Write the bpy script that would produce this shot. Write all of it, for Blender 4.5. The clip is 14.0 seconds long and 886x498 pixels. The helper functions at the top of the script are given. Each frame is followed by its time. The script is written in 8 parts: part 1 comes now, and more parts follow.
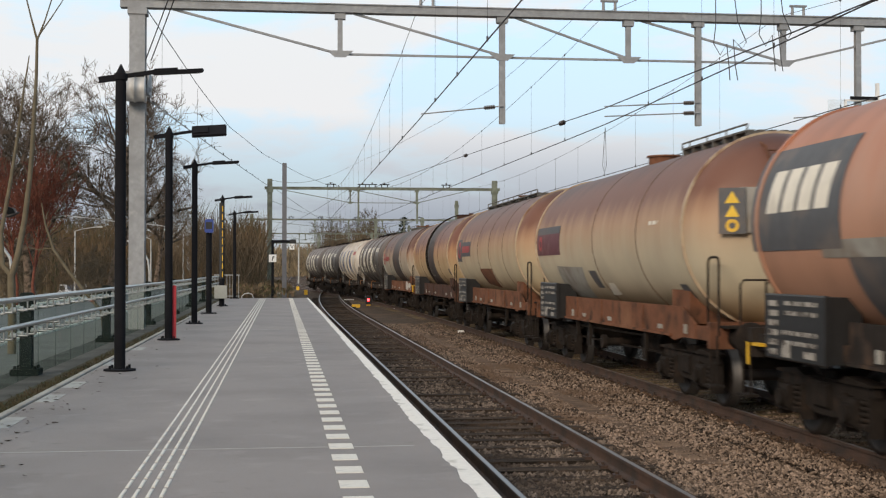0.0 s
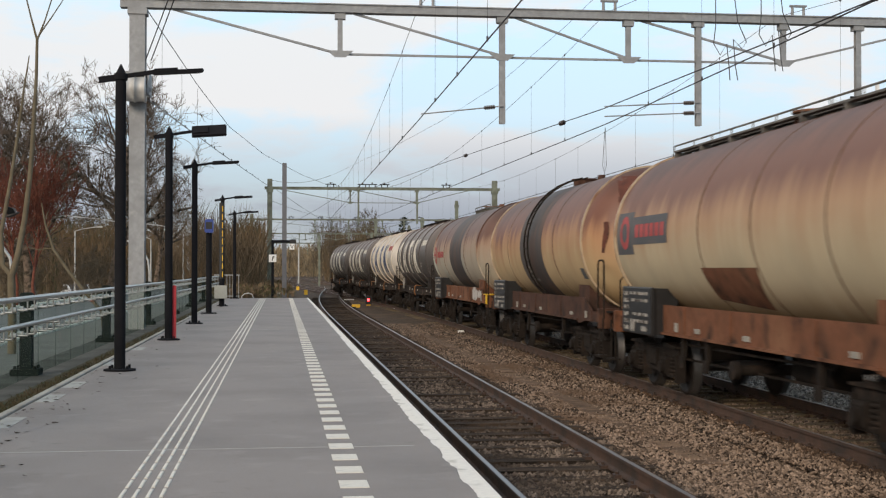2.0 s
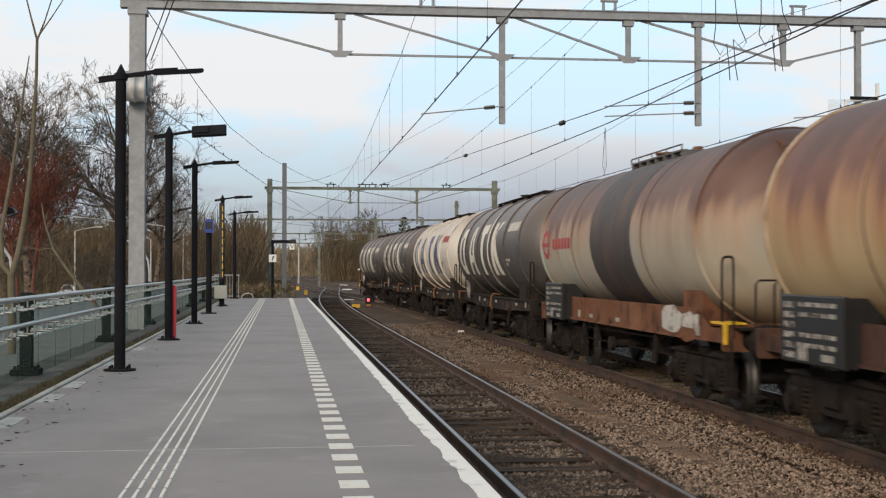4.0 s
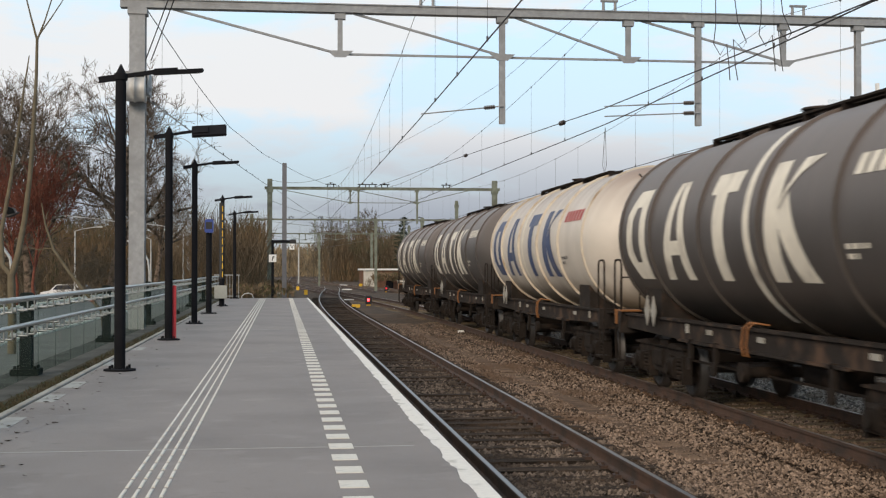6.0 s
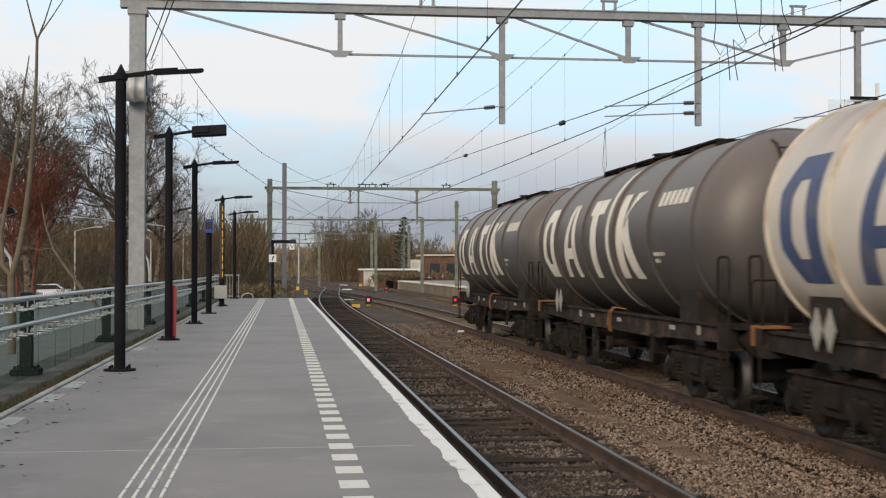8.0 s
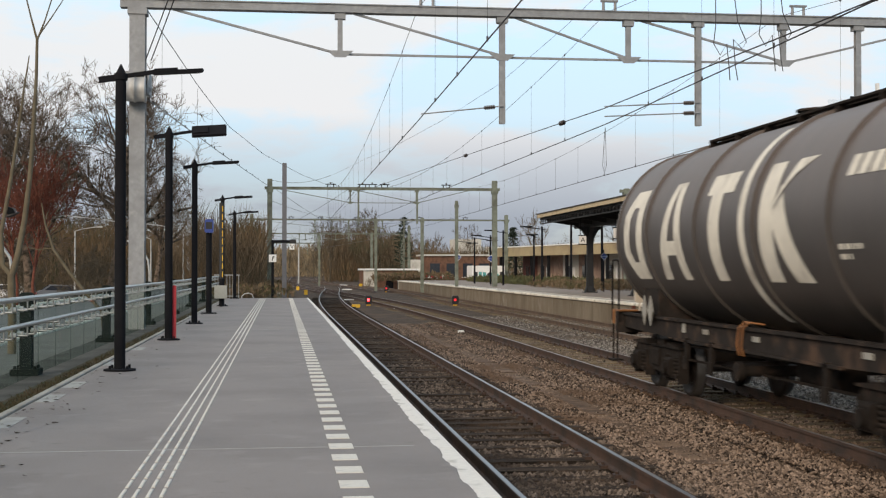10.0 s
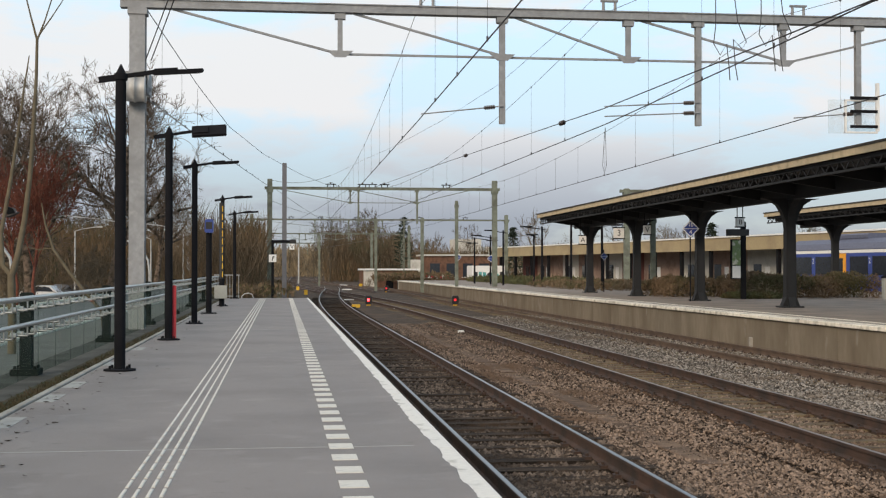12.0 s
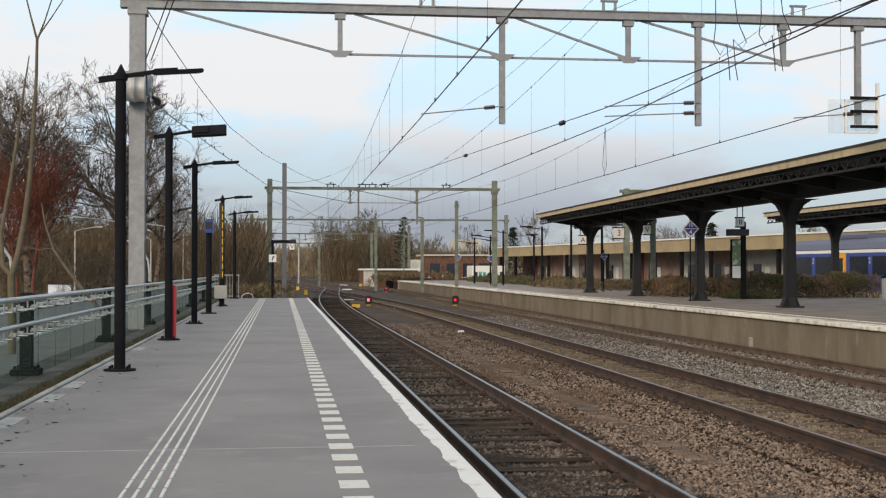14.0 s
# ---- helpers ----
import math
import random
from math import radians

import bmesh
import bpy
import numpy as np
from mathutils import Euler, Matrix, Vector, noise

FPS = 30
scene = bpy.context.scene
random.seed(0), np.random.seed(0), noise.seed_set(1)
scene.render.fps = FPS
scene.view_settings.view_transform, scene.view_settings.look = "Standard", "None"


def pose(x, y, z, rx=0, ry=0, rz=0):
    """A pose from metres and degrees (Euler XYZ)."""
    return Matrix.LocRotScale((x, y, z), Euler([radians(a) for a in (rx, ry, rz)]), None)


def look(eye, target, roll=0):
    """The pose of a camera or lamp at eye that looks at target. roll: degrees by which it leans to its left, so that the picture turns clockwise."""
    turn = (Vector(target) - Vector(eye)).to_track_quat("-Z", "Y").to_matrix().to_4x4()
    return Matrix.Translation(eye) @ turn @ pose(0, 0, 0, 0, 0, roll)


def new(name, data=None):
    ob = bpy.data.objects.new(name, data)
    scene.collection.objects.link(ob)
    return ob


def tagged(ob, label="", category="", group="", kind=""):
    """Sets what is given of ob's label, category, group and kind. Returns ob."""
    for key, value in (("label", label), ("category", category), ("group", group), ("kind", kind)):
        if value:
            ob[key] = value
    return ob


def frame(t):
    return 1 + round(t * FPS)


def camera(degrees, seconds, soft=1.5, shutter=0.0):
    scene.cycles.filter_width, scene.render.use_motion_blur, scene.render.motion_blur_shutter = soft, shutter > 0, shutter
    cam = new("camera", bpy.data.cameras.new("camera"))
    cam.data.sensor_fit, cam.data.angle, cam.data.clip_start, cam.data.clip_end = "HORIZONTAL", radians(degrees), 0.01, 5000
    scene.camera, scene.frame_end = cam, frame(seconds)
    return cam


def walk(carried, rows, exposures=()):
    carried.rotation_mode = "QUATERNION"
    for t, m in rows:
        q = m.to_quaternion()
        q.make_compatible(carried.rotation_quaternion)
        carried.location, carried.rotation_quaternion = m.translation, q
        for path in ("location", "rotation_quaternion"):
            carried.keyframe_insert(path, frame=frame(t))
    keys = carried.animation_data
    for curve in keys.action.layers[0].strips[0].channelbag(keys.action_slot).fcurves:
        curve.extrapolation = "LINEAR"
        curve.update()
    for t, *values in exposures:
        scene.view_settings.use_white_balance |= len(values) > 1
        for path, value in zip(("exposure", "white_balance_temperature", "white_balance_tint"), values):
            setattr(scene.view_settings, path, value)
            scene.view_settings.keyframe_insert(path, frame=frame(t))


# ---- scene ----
# camera: stands still on a tripod on the platform, 1.27 m above it (z = 0 is the platform's surface)
cam = camera(38.27, 14.0, soft=1.2, shutter=0.4)
EYE = Vector((0.0, 0.0, 1.27))
YAW, PITCH = radians(7.237), radians(0.9126)
AIM = EYE + Vector((math.sin(YAW) * math.cos(PITCH), math.cos(YAW) * math.cos(PITCH), math.sin(PITCH))) * 10
walk(cam, [(0.0, look(EYE, AIM)), (14.0, look(EYE, AIM))], exposures=[(0.0, 0.0, 6950, 10), (14.0, 0.0, 6950, 10)])

# light: a bright winter sky, mostly covered, with a veiled low sun behind the camera
world = bpy.data.worlds.new("winter_sky")
scene.world = world
world.use_nodes = True
SUN_ELEVATION, SUN_AZIMUTH = radians(22), radians(215)


def build_sky():
    nt = world.node_tree
    n, l = nt.nodes, nt.links
    bg = n["Background"]
    sky = n.new("ShaderNodeTexSky")
    sky.sky_type, sky.sun_disc = "NISHITA", False
    sky.sun_elevation, sky.sun_rotation = SUN_ELEVATION, SUN_AZIMUTH
    sky.air_density, sky.dust_density, sky.ozone_density = 1.0, 0.6, 1.2
    co = n.new("ShaderNodeTexCoord")
    sep = n.new("ShaderNodeSeparateXYZ")
    l.new(co.outputs["Generated"], sep.inputs[0])
    # clouds lie in flat decks: stretch the direction towards the horizon
    mp = n.new("ShaderNodeMapping")
    mp.inputs["Scale"].default_value = (1.0, 1.0, 3.2)
    mp.inputs["Location"].default_value = (0.35, 0.1, 0.0)
    l.new(co.outputs["Generated"], mp.inputs["Vector"])
    cloud = n.new("ShaderNodeTexNoise")
    cloud.inputs["Scale"].default_value = 4.4
    cloud.inputs["Detail"].default_value = 6
    cloud.inputs["Roughness"].default_value = 0.58
    cloud.inputs["Distortion"].default_value = 0.25
    l.new(mp.outputs[0], cloud.inputs["Vector"])
    cover = n.new("ShaderNodeMapRange")
    cover.interpolation_type = "SMOOTHSTEP"
    cover.inputs["From Min"].default_value, cover.inputs["From Max"].default_value = 0.42, 0.58
    # the cloud bank lies thicker to the west and breaks up towards the east
    bank = n.new("ShaderNodeMath")
    bank.operation = "MULTIPLY_ADD"
    bank.inputs[1].default_value = -0.16
    l.new(sep.outputs["X"], bank.inputs[0])
    l.new(cloud.outputs["Fac"], bank.inputs[2])
    shifted = n.new("ShaderNodeMath")
    shifted.inputs[1].default_value = 0.014
    l.new(bank.outputs[0], shifted.inputs[0])
    l.new(shifted.outputs[0], cover.inputs["Value"])
    # cloud colour: grey-blue in the far bank near the horizon, white higher up
    ramp = n.new("ShaderNodeValToRGB")
    e = ramp.color_ramp.elements
    e[0].position, e[0].color = 0.0, (3.2, 3.6, 4.2, 1)
    e[1].position, e[1].color = 1.0, (7.2, 7.3, 7.5, 1)
    for p, c in ((0.035, (2.95, 3.4, 4.2, 1)), (0.075, (4.5, 5.0, 5.8, 1)), (0.12, (7.0, 7.3, 7.85, 1)), (0.20, (7.0, 7.5, 8.15, 1))):
        k = e.new(p)
        k.color = c
    l.new(sep.outputs["Z"], ramp.inputs[0])
    gap = n.new("ShaderNodeValToRGB")
    e = gap.color_ramp.elements
    e[0].position, e[0].color = 0.0, (3.2, 3.7, 4.5, 1)
    e[1].position, e[1].color = 0.9, (2.6, 4.4, 7.2, 1)
    for p, c in ((0.05, (3.7, 4.6, 5.8, 1)), (0.12, (5.7, 7.6, 9.5, 1)), (0.2, (6.2, 8.8, 11.0, 1))):
        k = e.new(p)
        k.color = c
    l.new(sep.outputs["Z"], gap.inputs[0])
    thin = n.new("ShaderNodeMix")
    thin.data_type, thin.inputs[0].default_value = "RGBA", 0.8
    l.new(sky.outputs[0], thin.inputs[6])
    l.new(gap.outputs[0], thin.inputs[7])
    mix = n.new("ShaderNodeMix")
    mix.data_type = "RGBA"
    l.new(cover.outputs[0], mix.inputs[0])
    l.new(thin.outputs[2], mix.inputs[6])
    l.new(ramp.outputs[0], mix.inputs[7])
    l.new(mix.outputs[2], bg.inputs["Color"])
    bg.inputs["Strength"].default_value = 0.119


build_sky()
sun_data = bpy.data.lights.new("sun", "SUN")
sun_data.energy, sun_data.angle, sun_data.color = 2.25, radians(18), (1.0, 0.84, 0.68)
sun = new("sun", sun_data)
SUN_FROM = Vector((math.sin(SUN_AZIMUTH) * math.cos(SUN_ELEVATION), math.cos(SUN_AZIMUTH) * math.cos(SUN_ELEVATION), math.sin(SUN_ELEVATION)))
sun.matrix_world = look(SUN_FROM * 50, (0, 0, 0))


# ---- materials ----
def material(name, colour, rough=0.7, metal=0.0, spots=(), bump=0.0, bump_scale=60.0, vary=0.15, scale=6.0, stretch=(1, 1, 1), per_piece=0.0, per_stone=0.0):
    """colour: base; spots: (colour, noise scale, from, to) layers of stain; vary: fine value grain; per_piece: value change from piece to piece."""
    m = bpy.data.materials.new(name)
    m.use_nodes = True
    n, l = m.node_tree.nodes, m.node_tree.links
    b = n["Principled BSDF"]
    b.inputs["Roughness"].default_value, b.inputs["Metallic"].default_value = rough, metal
    if rough >= 0.9:
        b.inputs["Specular IOR Level"].default_value = 0.12
    co = n.new("ShaderNodeTexCoord")
    mp = n.new("ShaderNodeMapping")
    mp.inputs["Scale"].default_value = stretch
    if per_piece:
        # alike pieces share a mesh: shift the pattern from piece to piece
        who, off = n.new("ShaderNodeObjectInfo"), n.new("ShaderNodeVectorMath")
        off.operation = "MULTIPLY_ADD"
        off.inputs[1].default_value = (37.0, 53.0, 29.0)
        l.new(who.outputs["Random"], off.inputs[0])
        l.new(co.outputs["Object"], off.inputs[2])
        l.new(off.outputs[0], mp.inputs["Vector"])
    else:
        l.new(co.outputs["Object"], mp.inputs["Vector"])

    def noise_fac(s, detail=5):
        t = n.new("ShaderNodeTexNoise")
        t.inputs["Scale"].default_value, t.inputs["Detail"].default_value = s, detail
        l.new(mp.outputs[0], t.inputs["Vector"])
        return t.outputs["Fac"]

    hsv = n.new("ShaderNodeHueSaturation")
    hsv.inputs["Color"].default_value = (*colour, 1)
    rng = n.new("ShaderNodeMapRange")
    rng.inputs["From Min"].default_value, rng.inputs["From Max"].default_value = 0.3, 0.7
    rng.inputs["To Min"].default_value, rng.inputs["To Max"].default_value = 1 - vary, 1 + vary
    l.new(noise_fac(scale), rng.inputs["Value"])
    out = rng.outputs[0]
    if per_piece or per_stone:
        inf = n.new("ShaderNodeObjectInfo") if per_piece else n.new("ShaderNodeNewGeometry")
        r2 = n.new("ShaderNodeMapRange")
        r2.inputs["To Min"].default_value, r2.inputs["To Max"].default_value = 1 - per_piece - per_stone, 1 + per_piece + per_stone
        l.new(inf.outputs["Random" if per_piece else "Random Per Island"], r2.inputs["Value"])
        mul = n.new("ShaderNodeMath")
        mul.operation = "MULTIPLY"
        l.new(out, mul.inputs[0])
        l.new(r2.outputs[0], mul.inputs[1])
        out = mul.outputs[0]
    l.new(out, hsv.inputs["Value"])
    colour_out = hsv.outputs[0]
    for c, s, a, z in spots:
        fac = n.new("ShaderNodeMapRange")
        fac.inputs["From Min"].default_value, fac.inputs["From Max"].default_value = a, z
        l.new(noise_fac(s, 7), fac.inputs["Value"])
        mx = n.new("ShaderNodeMix")
        mx.data_type = "RGBA"
        l.new(fac.outputs[0], mx.inputs[0])
        l.new(colour_out, mx.inputs[6])
        mx.inputs[7].default_value = (*c, 1)
        colour_out = mx.outputs[2]
    l.new(colour_out, b.inputs["Base Color"])
    if bump:
        bp = n.new("ShaderNodeBump")
        bp.inputs["Strength"].default_value, bp.inputs["Distance"].default_value = bump, 0.01
        l.new(noise_fac(bump_scale), bp.inputs["Height"])
        l.new(bp.outputs[0], b.inputs["Normal"])
    return m


def glow(name, colour, strength):
    m = bpy.data.materials.new(name)
    m.use_nodes = True
    b = m.node_tree.nodes["Principled BSDF"]
    b.inputs["Base Color"].default_value = (*colour, 1)
    b.inputs["Emission Color"].default_value = (*colour, 1)
    b.inputs["Emission Strength"].default_value = strength
    return m


def glass_pane(name, colour, film=0.1, film_colour=(0.35, 0.42, 0.38)):
    """Clear toughened glass with a faint film of dirt."""
    m = bpy.data.materials.new(name)
    m.use_nodes = True
    n, l = m.node_tree.nodes, m.node_tree.links
    n.remove(n["Principled BSDF"])
    tr, gl, df = n.new("ShaderNodeBsdfTransparent"), n.new("ShaderNodeBsdfGlossy"), n.new("ShaderNodeBsdfDiffuse")
    tr.inputs[0].default_value = (*colour, 1)
    df.inputs[0].default_value = (*film_colour, 1)
    gl.inputs["Roughness"].default_value = 0.05
    fr = n.new("ShaderNodeFresnel")
    fr.inputs[0].default_value = 1.4
    dirt = n.new("ShaderNodeTexNoise")
    dirt.inputs["Scale"].default_value = 2.2
    dirt.inputs["Detail"].default_value = 6
    amount = n.new("ShaderNodeMapRange")
    amount.inputs["From Min"].default_value, amount.inputs["From Max"].default_value = 0.3, 0.75
    amount.inputs["To Min"].default_value, amount.inputs["To Max"].default_value = film * 0.5, film * 1.8
    co = n.new("ShaderNodeTexCoord")
    l.new(co.outputs["Object"], dirt.inputs["Vector"])
    l.new(dirt.outputs["Fac"], amount.inputs["Value"])
    m1, m2 = n.new("ShaderNodeMixShader"), n.new("ShaderNodeMixShader")
    l.new(amount.outputs[0], m1.inputs[0])
    l.new(tr.outputs[0], m1.inputs[1])
    l.new(df.outputs[0], m1.inputs[2])
    part_of = n.new("ShaderNodeMath")
    part_of.operation = "MULTIPLY"
    part_of.inputs[1].default_value = 0.035
    l.new(fr.outputs[0], part_of.inputs[0])
    l.new(part_of.outputs[0], m2.inputs[0])
    l.new(m1.outputs[0], m2.inputs[1])
    l.new(gl.outputs[0], m2.inputs[2])
    l.new(m2.outputs[0], n["Material Output"].inputs[0])
    return m


ASPHALT = material("platform_asphalt", (0.232, 0.206, 0.191), 0.7, spots=(((0.175, 0.156, 0.146), 0.7, 0.42, 0.72), ((0.295, 0.265, 0.247), 2.5, 0.58, 0.85), ((0.158, 0.141, 0.128), 7, 0.62, 0.8)), bump=0.25, bump_scale=220, vary=0.08, scale=90)
JOINT = material("joint_filler", (0.33, 0.33, 0.31), 0.8, vary=0.2)
WHITE_MARK = material("white_marking", (0.64, 0.61, 0.54), 0.7, spots=(((0.42, 0.41, 0.38), 9, 0.56, 0.75),), vary=0.06, scale=30)
EDGE_WHITE = material("white_edge_coping", (0.74, 0.71, 0.645), 0.75, spots=(((0.36, 0.34, 0.29), 5, 0.58, 0.74),), vary=0.06, scale=20, bump=0.2)
CONCRETE = material("concrete", (0.36, 0.34, 0.30), 0.85, spots=(((0.22, 0.20, 0.165), 1.6, 0.42, 0.7),), bump=0.3, bump_scale=40, vary=0.12, scale=8)
WALL_CONC = material("stained_platform_wall", (0.215, 0.18, 0.135), 0.9, spots=(((0.15, 0.12, 0.085), 0.8, 0.42, 0.7), ((0.33, 0.30, 0.255), 1.9, 0.62, 0.8)), bump=0.35, bump_scale=25, vary=0.1, scale=6, stretch=(1, 1, 0.4), per_piece=0.08)
BALLAST = material("ballast_bed", (0.078, 0.058, 0.043), 0.95, spots=(((0.04, 0.03, 0.023), 14, 0.42, 0.62), ((0.15, 0.122, 0.098), 22, 0.57, 0.7), ((0.11, 0.074, 0.05), 0.5, 0.48, 0.64)), bump=1.0, bump_scale=26, vary=0.3, scale=30)
STONE = material("ballast_stone", (0.166, 0.123, 0.094), 0.9, spots=(((0.13, 0.088, 0.062), 0.55, 0.5, 0.66),), vary=0.2, scale=17, per_stone=0.95)
STONE_GREY = material("grey_ballast_stone", (0.205, 0.185, 0.162), 0.9, spots=(((0.15, 0.12, 0.095), 0.5, 0.5, 0.66),), vary=0.2, scale=17, per_stone=0.75)
STONE_GRIMY = material("grimy_ballast_stone", (0.122, 0.096, 0.077), 0.9, spots=(((0.05, 0.038, 0.03), 0.6, 0.44, 0.6),), vary=0.25, scale=17, per_stone=0.85)
STONE_BROWN = material("rust_dusted_ballast_stone", (0.085, 0.054, 0.036), 0.9, spots=(((0.05, 0.034, 0.025), 0.6, 0.44, 0.6),), vary=0.25, scale=17, per_stone=0.55)
RAIL_BROWN = material("light_brown_rusty_rail", (0.115, 0.075, 0.05), 0.85, spots=(((0.075, 0.05, 0.035), 3, 0.45, 0.65),), vary=0.2)
RAIL_RUST = material("rusty_rail_side", (0.066, 0.036, 0.024), 0.8, spots=(((0.03, 0.02, 0.016), 3, 0.45, 0.65),), vary=0.25, bump=0.3)
RAIL_TOP = material("polished_rail_head", (0.26, 0.26, 0.265), 0.36, 0.9, vary=0.06, scale=40)
RAIL_TOP_DULL = material("dull_rail_head", (0.24, 0.19, 0.165), 0.42, 0.7, vary=0.15, scale=20)
SLEEPER = material("weathered_sleeper", (0.066, 0.047, 0.034), 0.92, spots=(((0.022, 0.017, 0.013), 3, 0.42, 0.62),), per_piece=0.35, bump=0.5, stretch=(1, 6, 1), vary=0.25)
SLEEPER_CONC = material("brown_weathered_sleeper", (0.175, 0.135, 0.085), 0.92, spots=(((0.085, 0.063, 0.045), 3, 0.42, 0.65),), per_piece=0.2, bump=0.3)
DARK_POST = material("dark_grey_paint", (0.0115, 0.0118, 0.014), 0.9, vary=0.15, scale=5, spots=(((0.03, 0.03, 0.03), 3, 0.7, 0.85),))
GALV = material("galvanised_steel", (0.5, 0.5, 0.49), 0.5, 0.2, spots=(((0.33, 0.33, 0.32), 3, 0.45, 0.65),), vary=0.1, scale=12)
POLE_GREY = material("dark_galvanised_pole", (0.13, 0.134, 0.148), 0.7, 0.1, vary=0.12, scale=4)
GANTRY = material("dull_galvanised_steel", (0.275, 0.285, 0.295), 0.6, 0.2, spots=(((0.22, 0.225, 0.23), 2, 0.5, 0.7), ((0.33, 0.335, 0.335), 5, 0.6, 0.75)), vary=0.12, scale=10)
GREEN_STEEL = material("mossy_green_steel", (0.165, 0.185, 0.145), 0.75, spots=(((0.10, 0.105, 0.08), 2, 0.45, 0.65),), vary=0.15)
STAINLESS = material("brushed_stainless", (0.42, 0.43, 0.42), 0.34, 0.9, vary=0.06, scale=20)
WIRE = material("copper_wire", (0.055, 0.055, 0.06), 0.6, 0.3, vary=0.1)
INSULATOR = material("brown_insulator", (0.05, 0.036, 0.032), 0.35, vary=0.1)
RED_PAINT = material("red_paint", (0.42, 0.02, 0.03), 0.45, vary=0.08)
BLUE_PAINT = material("blue_enamel", (0.03, 0.06, 0.25), 0.4, vary=0.08)
YELLOW = material("yellow_paint", (0.66, 0.40, 0.03), 0.5, vary=0.15, scale=9)
WHITE_PAINT = material("white_paint", (0.75, 0.75, 0.73), 0.5, vary=0.05)
BLACK = material("black_paint", (0.014, 0.014, 0.015), 0.5, vary=0.2)
GREY_BOX = material("grey_cabinet", (0.33, 0.34, 0.31), 0.55, vary=0.08)
BARK = material("bark", (0.155, 0.118, 0.093), 0.95, spots=(((0.05, 0.042, 0.03), 4, 0.45, 0.6),), vary=0.25)
BARK_PALE = material("pale_bark", (0.14, 0.117, 0.08), 0.9, spots=(((0.12, 0.10, 0.07), 5, 0.5, 0.65),), vary=0.2)
BARK_RED = material("reddish_twigs", (0.14, 0.052, 0.036), 0.95, vary=0.3)
WOODS = material("far_twigs", (0.13, 0.105, 0.075), 0.95, vary=0.3, per_piece=0.35)
WOODS_GREEN = material("far_ivy_twigs", (0.07, 0.075, 0.042), 0.95, vary=0.3, per_piece=0.2)
EVERGREEN = material("conifer_needles", (0.03, 0.042, 0.028), 0.9, vary=0.3)
GRASS = material("winter_grass", (0.048, 0.044, 0.026), 0.95, spots=(((0.07, 0.055, 0.035), 1.2, 0.45, 0.65),), vary=0.3, bump=0.6)
EARTH = material("bare_ground", (0.105, 0.088, 0.06), 0.95, spots=(((0.06, 0.065, 0.03), 0.15, 0.45, 0.6), ((0.15, 0.125, 0.09), 0.6, 0.5, 0.7)), vary=0.25, bump=0.6, bump_scale=8)
ROAD = material("grey_road", (0.115, 0.115, 0.115), 0.85, vary=0.1, scale=2, bump=0.2)
MUD = material("dark_mud", (0.062, 0.05, 0.034), 0.95, spots=(((0.04, 0.045, 0.022), 3, 0.45, 0.6),), vary=0.3, bump=0.5)
FOOTING = material("dark_damp_concrete", (0.085, 0.085, 0.078), 0.9, spots=(((0.05, 0.052, 0.046), 1.5, 0.45, 0.65),), vary=0.2, bump=0.3)
GLASS = glass_pane("balustrade_glass", (0.83, 0.88, 0.86), 0.025, (0.16, 0.21, 0.19))
WINDOW = material("window_glass", (0.03, 0.035, 0.045), 0.08, vary=0.2)


